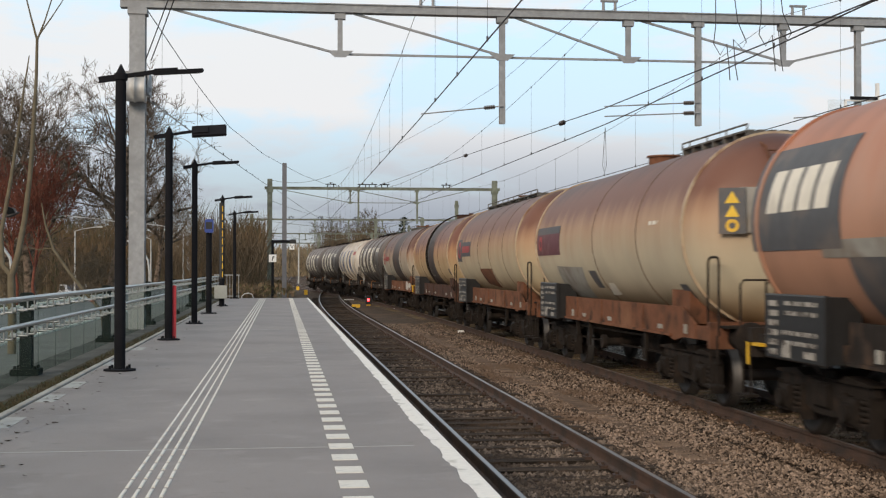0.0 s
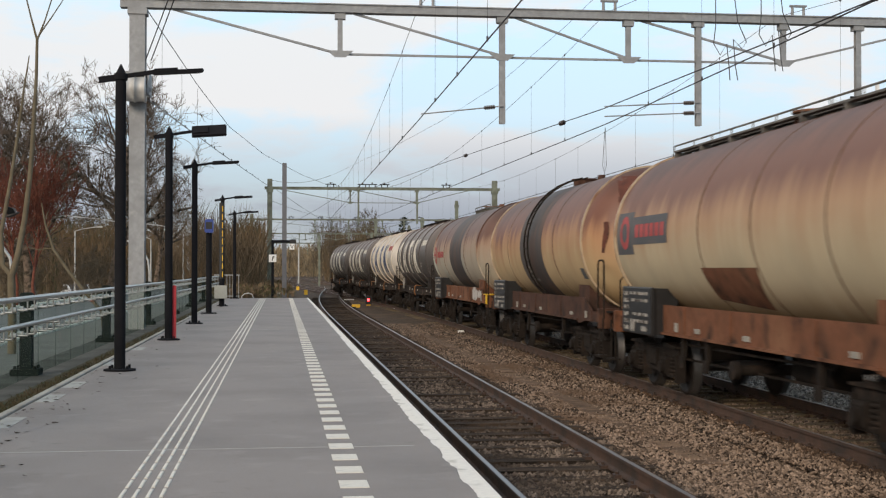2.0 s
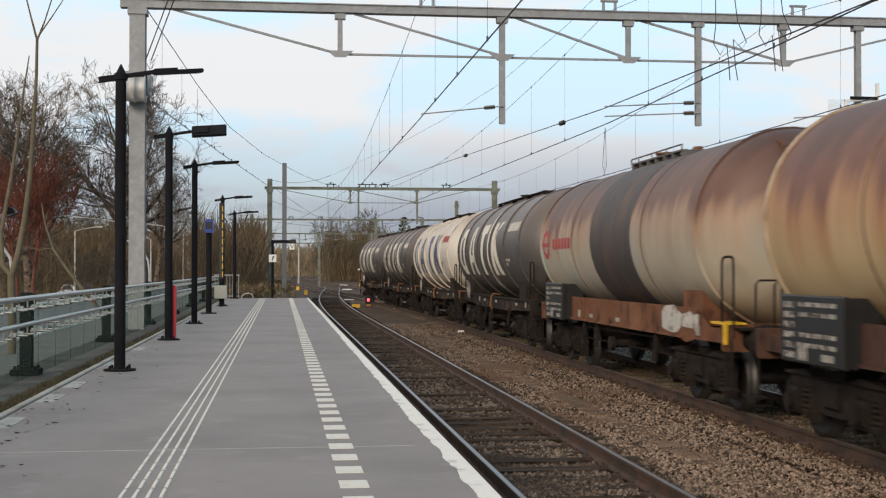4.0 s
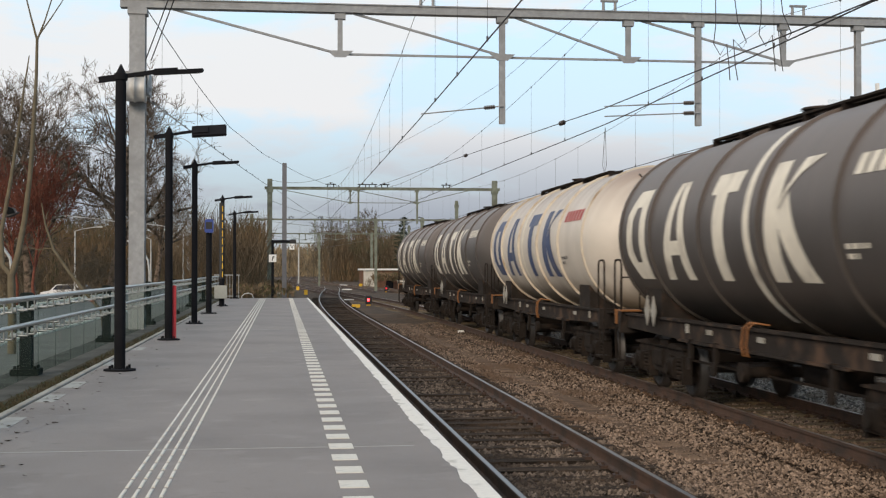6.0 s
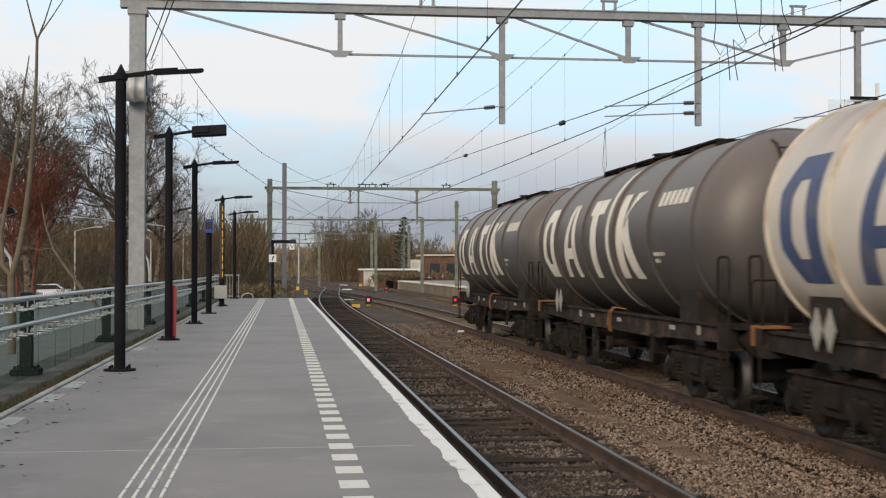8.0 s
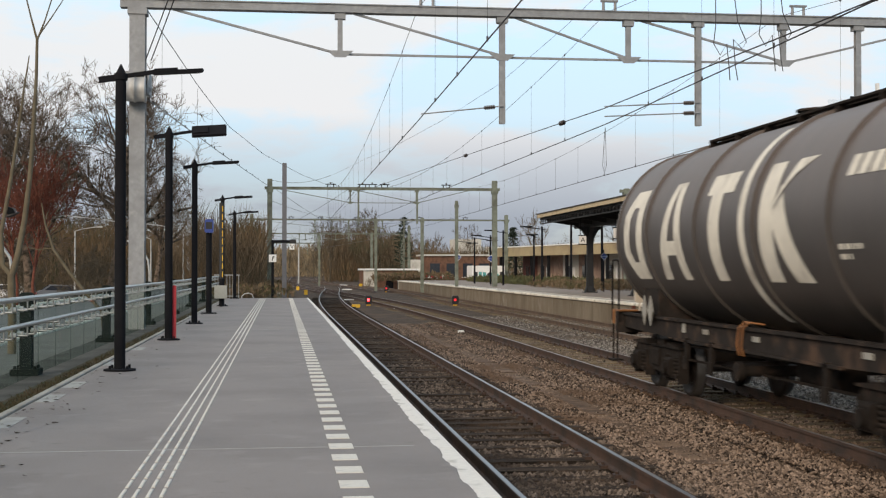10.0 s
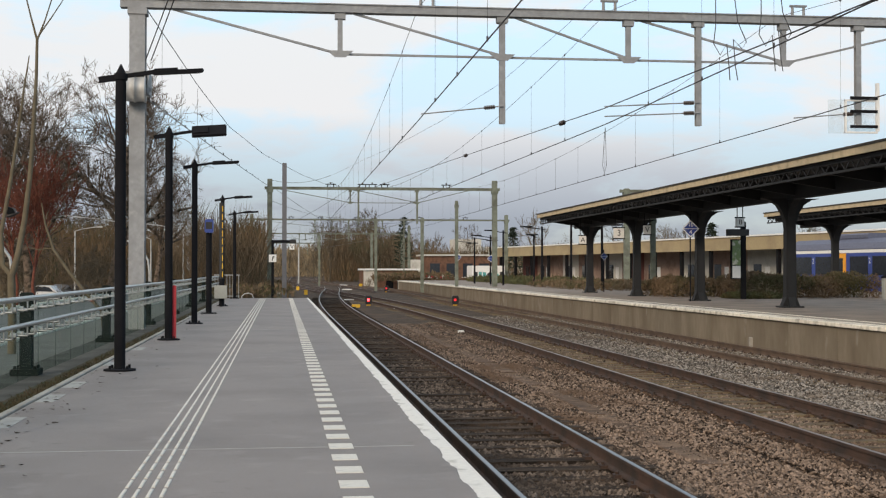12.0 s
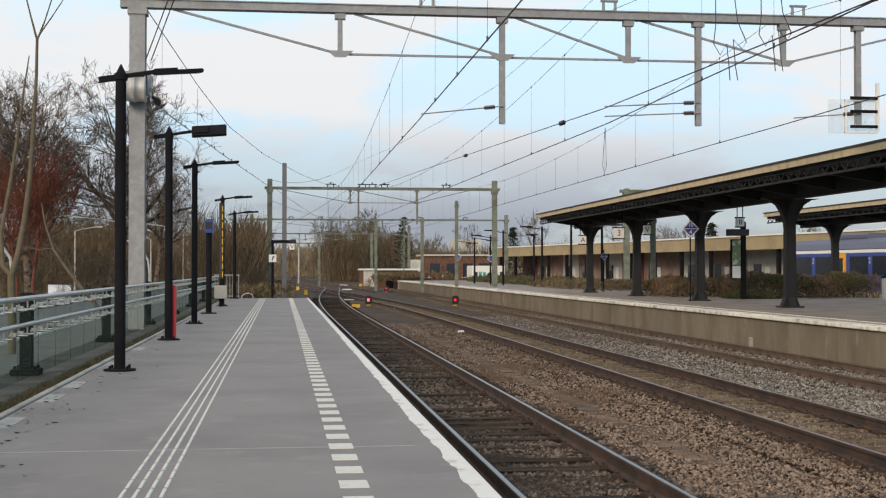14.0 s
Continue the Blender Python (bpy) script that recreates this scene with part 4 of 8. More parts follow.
    for d in (0.0, 0.12):
        s = Shape()
        s.tube([(-2.95 + d, 28.5, 5.85), (-2.62 + d, 27.8, 6.45), (-2.28 + d, 26.9, 7.0), (-1.6 + d, 25.0, 8.3), (-0.5 + d, 21.5, 10.5)], 0.013, 5)
        part("cable", s, WIRE, w)
    # slack jumper loops hung from above on the far wires
    for x, y, z in ((9.97, 27.0, 6.03), (11.01, 27.0, 6.25)):
        w = thing("jumper_cable", "slack looped jumper cable hanging from the overhead wires", "cable", group="jumper cables")
        s = Shape()
        s.tube([(x - 0.5, y, z + 2.6), (x - 0.5, y, z + 0.6), (x - 0.55, y, z + 0.2), (x - 0.4, y, z - 0.05), (x - 0.25, y, z + 0.2), (x - 0.2, y, z - 0.3), (x - 0.18, y, z - 0.6)], 0.012, 5)
        s.tube([(x - 0.25, y, z + 2.6), (x, y, z + 0.7), (x + 0.2, y, z + 0.25), (x + 0.1, y, z + 0.1), (x - 0.1, y, z + 0.3), (x - 0.05, y, z - 0.3), (x, y, z - 0.6)], 0.012, 5)
        part("loop", s, WIRE, w)
    w = thing("jumper_cable", "thin slack jumper between the wires above the far track", "cable", group="jumper cables")
    part("loop", Shape().tube([(11.5, 44.5, 6.35), (11.44, 44.5, 5.6), (11.4, 44.5, 5.0), (11.47, 44.5, 4.72), (11.54, 44.5, 5.0), (11.52, 44.5, 5.7), (11.5, 44.5, 6.35)], 0.009, 5), WIRE, w)


build_wires()
# ---- freight train ----
TANK_R, TANK_C, TANK_H, DISH = 1.46, 2.60, 6.2, 0.8
SPEED = 10.22


def tank_paint(name, base, top, z0, z1, low=None, streak=0.55, rough=0.55, smear=None):
    """Tank paint with a crown tone, mostly rust, washed down in streaks, and a darker tone towards the belly."""
    m = bpy.data.materials.new(name)
    m.use_nodes = True
    n, l = m.node_tree.nodes, m.node_tree.links
    b = n["Principled BSDF"]
    b.inputs["Roughness"].default_value = rough
    b.inputs["Specular IOR Level"].default_value = 0.5 if rough < 0.55 else 0.28
    co = n.new("ShaderNodeTexCoord")
    sep = n.new("ShaderNodeSeparateXYZ")
    l.new(co.outputs["Object"], sep.inputs[0])

    def noise_at(scale, stretch, detail=6, distort=0.0):
        mp = n.new("ShaderNodeMapping")
        mp.inputs["Scale"].default_value = stretch
        l.new(co.outputs["Object"], mp.inputs["Vector"])
        t = n.new("ShaderNodeTexNoise")
        t.inputs["Scale"].default_value, t.inputs["Detail"].default_value, t.inputs["Distortion"].default_value = scale, detail, distort
        l.new(mp.outputs[0], t.inputs["Vector"])
        return t.outputs["Fac"]

    def math_node(op, a, c):
        t = n.new("ShaderNodeMath")
        t.operation = op
        for i, q in enumerate((a, c)):
            if isinstance(q, (int, float)):
                t.inputs[i].default_value = q
            else:
                l.new(q, t.inputs[i])
        return t.outputs[0]

    def ramp(v, a, z):
        t = n.new("ShaderNodeMapRange")
        t.interpolation_type = "SMOOTHSTEP"
        t.inputs["From Min"].default_value, t.inputs["From Max"].default_value = a, z
        l.new(v, t.inputs["Value"])
        return t.outputs[0]

    def blend(fac, a, c):
        t = n.new("ShaderNodeMix")
        t.data_type = "RGBA"
        l.new(fac, t.inputs[0])
        if isinstance(a, tuple):
            t.inputs[6].default_value = (*a, 1)
        else:
            l.new(a, t.inputs[6])
        t.inputs[7].default_value = (*c, 1)
        return t.outputs[2]

    streaks = noise_at(1.0, (0.25, 2.6, 0.22), 7)
    fine = noise_at(1.0, (0.6, 9.0, 0.5), 5)
    blotch = noise_at(0.7, (1, 1, 1), 5)
    shift = math_node("ADD", math_node("MULTIPLY", math_node("SUBTRACT", streaks, 0.5), streak * 3.4), math_node("MULTIPLY", math_node("SUBTRACT", fine, 0.5), streak * 0.9))
    h = math_node("ADD", sep.outputs["Z"], shift)
    col = blend(ramp(blotch, 0.35, 0.7), base, tuple(c * 0.82 for c in base))
    if smear:
        col = blend(ramp(noise_at(0.45, (1, 1, 0.5), 4), 0.48, 0.6), col, smear)
    mid = (base[0] * 0.56 + top[0] * 0.5, base[1] * 0.42 + top[1] * 0.5, base[2] * 0.34 + top[2] * 0.5) if top[0] > 1.7 * top[2] else tuple((a * 0.45 + c * 0.55) for a, c in zip(base, top))
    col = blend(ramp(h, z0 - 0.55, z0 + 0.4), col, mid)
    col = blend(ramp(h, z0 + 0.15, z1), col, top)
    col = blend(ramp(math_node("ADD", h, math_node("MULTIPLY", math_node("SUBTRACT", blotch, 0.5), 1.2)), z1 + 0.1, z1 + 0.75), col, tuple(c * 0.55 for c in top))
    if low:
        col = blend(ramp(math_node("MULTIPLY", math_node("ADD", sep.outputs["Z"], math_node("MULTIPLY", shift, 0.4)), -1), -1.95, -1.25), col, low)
    l.new(col, b.inputs["Base Color"])
    bp = n.new("ShaderNodeBump")
    bp.inputs["Strength"].default_value, bp.inputs["Distance"].default_value = 0.12, 0.02
    l.new(noise_at(3.0, (1, 1, 1), 5), bp.inputs["Height"])
    l.new(bp.outputs[0], b.inputs["Normal"])
    return m


RUST_TOP = (0.152, 0.062, 0.037)
PAINTS = {
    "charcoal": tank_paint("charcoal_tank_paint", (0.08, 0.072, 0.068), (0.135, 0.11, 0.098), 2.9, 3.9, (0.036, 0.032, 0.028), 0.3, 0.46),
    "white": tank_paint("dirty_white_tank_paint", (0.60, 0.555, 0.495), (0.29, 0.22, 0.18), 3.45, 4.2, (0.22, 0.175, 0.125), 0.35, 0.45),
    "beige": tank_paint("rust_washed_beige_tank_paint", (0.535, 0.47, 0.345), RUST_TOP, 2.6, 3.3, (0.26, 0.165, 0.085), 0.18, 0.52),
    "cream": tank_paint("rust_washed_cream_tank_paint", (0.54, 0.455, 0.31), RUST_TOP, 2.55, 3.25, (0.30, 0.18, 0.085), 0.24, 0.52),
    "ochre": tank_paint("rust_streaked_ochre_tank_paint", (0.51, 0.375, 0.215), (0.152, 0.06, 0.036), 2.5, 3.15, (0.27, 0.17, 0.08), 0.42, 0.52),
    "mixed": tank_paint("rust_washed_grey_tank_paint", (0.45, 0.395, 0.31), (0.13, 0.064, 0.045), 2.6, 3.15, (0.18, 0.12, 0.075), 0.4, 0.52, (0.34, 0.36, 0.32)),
    "orange": tank_paint("faded_orange_tank_paint", (0.44, 0.235, 0.155), (0.30, 0.125, 0.07), 3.3, 4.1, None, 0.35, 0.5),
}
WELD = material("dark_weld_line", (0.12, 0.07, 0.045), 0.8, vary=0.25)
BROWN_SILL = material("dull_brown_sill", (0.075, 0.042, 0.033), 0.9, spots=(((0.11, 0.055, 0.036), 1.4, 0.52, 0.7), ((0.035, 0.025, 0.022), 3, 0.5, 0.7)), vary=0.2, bump=0.3)
RUSTY_SILL = material("rusty_sill", (0.16, 0.072, 0.043), 0.9, spots=(((0.21, 0.105, 0.062), 1.2, 0.52, 0.7), ((0.05, 0.03, 0.022), 3, 0.5, 0.7)), vary=0.2, bump=0.3)
DARK_SILL = material("grimy_dark_sill", (0.026, 0.022, 0.02), 0.9, spots=(((0.085, 0.055, 0.04), 2.5, 0.52, 0.7),), vary=0.2, bump=0.2)
BOGIE = material("greasy_bogie_iron", (0.019, 0.0155, 0.0135), 0.92, spots=(((0.042, 0.029, 0.022), 4, 0.54, 0.72),), vary=0.25, bump=0.4)
WHEEL = material("wheel_steel", (0.026, 0.021, 0.019), 0.55, 0.4, vary=0.2)
TREAD = material("polished_tread", (0.1, 0.095, 0.092), 0.5, 0.7, vary=0.1)
DECAL_WHITE = material("weathered_white_decal", (0.68, 0.64, 0.55), 0.55, spots=(((0.42, 0.38, 0.32), 2.2, 0.54, 0.75),), vary=0.08, scale=5)
DECAL_BLUE = material("weathered_blue_decal", (0.05, 0.075, 0.16), 0.55, spots=(((0.12, 0.12, 0.15), 2, 0.52, 0.75),), vary=0.1)
DECAL_RED = material("faded_red_decal", (0.38, 0.06, 0.06), 0.6, vary=0.15, scale=5)
DECAL_GREY = material("dark_grey_panel", (0.075, 0.078, 0.085), 0.6, spots=(((0.13, 0.11, 0.10), 2, 0.5, 0.7),), vary=0.12)
DECAL_MAROON = material("maroon_panel", (0.12, 0.035, 0.045), 0.6, spots=(((0.16, 0.09, 0.08), 3, 0.5, 0.7),), vary=0.15)
DECAL_YELLOW = material("warning_yellow", (0.72, 0.47, 0.03), 0.5, vary=0.06)
BAND_DARK = material("dark_band_paint", (0.052, 0.044, 0.042), 0.6, spots=(((0.11, 0.06, 0.04), 1.5, 0.5, 0.68),), vary=0.2, stretch=(1, 1, 0.3))
GREY_PATCH = material("grey_primer_patch", (0.30, 0.29, 0.26), 0.6, spots=(((0.2, 0.17, 0.14), 2, 0.5, 0.7),), vary=0.12)
RING_CREAM = material("dirty_cream_ring", (0.58, 0.52, 0.43), 0.5, spots=(((0.36, 0.28, 0.2), 2, 0.5, 0.7),), vary=0.08)
RUST_RUN = material("dark_red_rust_run", (0.10, 0.03, 0.018), 0.85, spots=(((0.05, 0.02, 0.014), 4, 0.5, 0.7),), vary=0.25)
SPLASH = material("pale_paint_splash", (0.45, 0.43, 0.4), 0.7, spots=(((0.2, 0.15, 0.12), 5, 0.5, 0.62),), vary=0.15)
WALKWAY = material("weathered_walkway_steel", (0.13, 0.125, 0.115), 0.7, 0.3, spots=(((0.05, 0.04, 0.035), 3, 0.5, 0.7),), vary=0.2)
BOARD_WRITING = material("dusty_board_writing", (0.32, 0.30, 0.27), 0.8, spots=(((0.06, 0.05, 0.045), 12, 0.5, 0.6),), vary=0.2)
SEAM_PALE = material("pale_worn_seam", (0.42, 0.33, 0.23), 0.6, spots=(((0.22, 0.12, 0.07), 2, 0.5, 0.7),), vary=0.15)
ORANGE_HOSE = material("orange_hose", (0.24, 0.10, 0.032), 0.6, vary=0.2)


def on_tank(u, v, lift=0.006):
    """A point on the tank's side towards the platform: u metres along it, v metres of arc above its middle."""
    a = v / TANK_R
    r = TANK_R + lift
    return (-r * math.cos(a), u, TANK_C + r * math.sin(a))


def decal(name, quads, mat, parent, label="", lift=0.006):
    """Flat paintwork on the curved side, out of four-cornered patches in (u, v)."""
    s = Shape()
    for q in quads:
        (a, b, c, d) = [Vector((*p, 0)) for p in q]
        n = max(2, int(max(abs((b - a).y), abs((c - d).y)) / 0.1) + 1)
        m = max(2, int(max(abs((d - a).y), abs((c - b).y)) / 0.1) + 1)
        v = []
        for j in range(m + 1):
            for i in range(n + 1):
                p = (a.lerp(b, i / n)).lerp(d.lerp(c, i / n), j / m)
                v.append(on_tank(p.x, p.y, lift))
        s.add(v, [(j * (n + 1) + i, j * (n + 1) + i + 1, (j + 1) * (n + 1) + i + 1, (j + 1) * (n + 1) + i) for j in range(m) for i in range(n)], True)
    me = s.mesh(name, mat)
    bm = bmesh.new()
    bm.from_mesh(me)
    bmesh.ops.remove_doubles(bm, verts=bm.verts, dist=0.0005)
    bm.to_mesh(me)
    bm.free()
    return part(name, me, None, parent, label)


def emblem(parent, mat, starts, h=0.76):
    """Four large plain painted shapes: an angular ring, a two-legged wedge, a tapered bar with a cap, an hourglass."""
    # u falls towards the train's head, so shapes run backwards along it
    u, w, t = starts[0], 1.08, 0.34
    outer = [(0.0, h - 0.42), (0.36, h), (w, h), (w, h - 0.2), (w, -h + 0.2), (w, -h), (0.36, -h), (0.0, -h + 0.42)]
    inner = [(t, h - 0.5), (t + 0.14, h - 0.3), (w - t, h - 0.3), (w - t, h - 0.4), (w - t, -h + 0.4), (w - t, -h + 0.3), (t + 0.14, -h + 0.3), (t, -h + 0.5)]
    q = [tuple((u - p[0], p[1]) for p in (outer[k], outer[(k + 1) % 8], inner[(k + 1) % 8], inner[k])) for k in range(8)]
    decal("painted_ring", q, mat, parent, "large painted angular ring")
    u = starts[1]
    decal("painted_wedge", [((u, -h), (u - 0.39, -h), (u - 0.88, h), (u - 0.64, h)), ((u - 0.98, -h), (u - 1.34, -h), (u - 1.13, h), (u - 0.88, h)), ((u - 0.34, -0.36), (u - 1.06, -0.36), (u - 1.02, -0.14), (u - 0.42, -0.14))], mat, parent, "large painted two-legged wedge")
    u = starts[2]
    decal("painted_bar", [((u - 0.17, -h), (u - 0.58, -h), (u - 0.66, 0.46), (u - 0.2, 0.46)), ((u, 0.46), (u - 1.03, 0.46), (u - 1.08, h), (u - 0.04, h))], mat, parent, "large painted tapered bar with a cap")
    u = starts[3]
    decal("painted_hourglass", [((u + 0.02, -h), (u - 0.44, -h), (u - 0.55, h), (u - 0.08, h)), ((u - 0.4, 0.02), (u - 0.62, 0.42), (u - 1.44, h), (u - 0.92, h)), ((u - 0.82, -h), (u - 1.34, -h), (u - 0.74, 0.34), (u - 0.42, 0.06))], mat, parent, "large painted slanting cross shape")


def tank_profile():
    pr = []
    dish = DISH
    for i in range(9):
        a = math.pi / 2 * i / 8
        pr.append((-TANK_H + dish * (1 - math.cos(a)), TANK_R * math.sin(a) ** 0.75))
    pr[0] = (-TANK_H, 0.0)
    body = [(x, r) for x, r in pr]
    n = 16
    body += [(-TANK_H + dish + (2 * TANK_H - 2 * dish) * i / n, TANK_R) for i in range(1, n)]
    body += [(-x, r) for x, r in reversed(pr)]
    return body


def build_bogie(w, y, wheel_me, axle_me, box_me, spring_me, side_me, bolster_me):
    """Side frames, axle boxes, springs and wheelsets of one bogie. Returns the wheelsets."""
    b = part("bogie", bolster_me, None, w, at=pose(0, y, 0))
    for sx in (-1, 1):
        part("side_frame", side_me, None, b, at=pose(sx * 1.0, 0, 0))
        for d in (-0.9, 0.9):
            part("axle_box", box_me, None, b, at=pose(sx * 1.03, d, 0.46, 0, 0, 0 if sx < 0 else 180))
            for e in (-0.24, 0.24):
                part("coil_spring", spring_me, None, b, at=pose(sx * 1.06, d + e, 0.42))
    sets = []
    for d in (-0.9, 0.9):
        a = part("wheelset", axle_me, None, w, at=pose(0, y + d, 0.46))
        for sx in (-1, 1):
            part("wheel", wheel_me, None, a, at=pose(sx * 0.7525, 0, 0, 0, 0, 0 if sx < 0 else 180))
        sets.append((a, y + d))
    return sets


def running_gear_meshes():
    wheel = Shape()
    wheel.lathe([(0.07, 0.1), (0.07, 0.38), (0.075, 0.49), (0.045, 0.49), (0.035, 0.462), (-0.06, 0.46), (-0.065, 0.40), (-0.03, 0.36), (-0.015, 0.2), (-0.07, 0.13), (-0.07, 0.0)], (0, 0, 0), (1, 0, 0), n=28)
    for i in range(6):
        a = i * math.pi / 3
        wheel.rod((-0.03, 0.27 * math.cos(a), 0.27 * math.sin(a)), (-0.05, 0.27 * math.cos(a), 0.27 * math.sin(a)), 0.025, n=6)
    me = wheel.mesh("wheel", [WHEEL, TREAD])
    for p in me.polygons:
        c = p.center
        if math.hypot(c.y, c.z) > 0.44:
            p.material_index = 1
    axle = Shape().rod((-1.0, 0, 0), (1.0, 0, 0), 0.085, n=12)
    box = Shape().box(-0.16, 0.1, -0.15, 0.15, -0.14, 0.16, bevel=0.04).rod((-0.22, 0, 0), (-0.16, 0, 0), 0.1, n=14).box(-0.1, 0.08, -0.34, 0.34, -0.16, -0.1)
    spring = Shape()
    for i in range(5):
        z = -0.1 + i * 0.062
        spring.lathe([(0.0, 0.06), (0.018, 0.082), (0.036, 0.082), (0.05, 0.06)], (0, 0, z), (0, 0, z + 1), n=12)
    side = Shape()
    top = [(-1.3, 0.66), (-1.22, 0.78), (-0.72, 0.82), (-0.45, 0.74), (0.45, 0.74), (0.72, 0.82), (1.22, 0.78), (1.3, 0.66)]
    bot = [(1.25, 0.58), (0.62, 0.64), (0.52, 0.42), (0.3, 0.34), (-0.3, 0.34), (-0.52, 0.42), (-0.62, 0.64), (-1.25, 0.58)]
    side.prism(top + bot, -0.05, 0.05, "yz")
    side.prism([(-1.3, 0.79), (-0.7, 0.845), (-0.45, 0.765), (0.45, 0.765), (0.7, 0.845), (1.3, 0.79), (1.3, 0.76), (-1.3, 0.76)], -0.1, 0.1, "yz")
    for d in (-0.58, 0.58, -1.24, 1.24):
        side.box(-0.09, 0.07, d - 0.035, d + 0.035, 0.22, 0.66)
    side.box(-0.1, 0.1, -0.2, 0.2, 0.42, 0.72, bevel=0.03)
    bol = Shape().box(-1.0, 1.0, -0.2, 0.2, 0.45, 0.86).box(-0.3, 0.3, -0.3, 0.3, 0.86, 1.0)
    for d in (-0.42, 0.42):
        bol.box(-0.95, 0.95, d - 0.03, d + 0.03, 0.34, 0.4)
    for sx in (-0.78, 0.78):
        for d in (-0.4, 0.4):
            bol.box(sx - 0.05, sx + 0.05, d - 0.05, d + 0.05, 0.28, 0.66)
    return me, axle.mesh("wheelset", WHEEL), box.mesh("axle_box", BOGIE), spring.mesh("coil_spring", BOGIE), side.mesh("side_frame", BOGIE), bol.mesh("bogie", BOGIE)


GEAR = running_gear_meshes()
TANK_SHAPE = Shape().lathe(tank_profile(), (0, 0, TANK_C), (0, 1, TANK_C), n=56)


def ring_shape(y, w=0.06, h=0.045, a0=0.0, a1=2 * math.pi):
    return Shape().lathe([(y - w / 2, TANK_R - 0.01), (y - w / 2, TANK_R + h), (y + w / 2, TANK_R + h), (y + w / 2, TANK_R - 0.01)], (0, 0, TANK_C), (0, 1, TANK_C), n=48, a0=a0, a1=a1, smooth=False)


def hoop(y, x, z0, z1, d):
    return Shape().tube([(x, y, z0), (x, y, z1 - 0.08), (x, y + d * 0.05, z1 - 0.02), (x, y + d * 0.12, z1), (x, y + d * 0.4, z1), (x, y + d * 0.47, z1 - 0.02), (x, y + d * 0.5, z1 - 0.08), (x, y + d * 0.5, z0)], 0.018, 6)


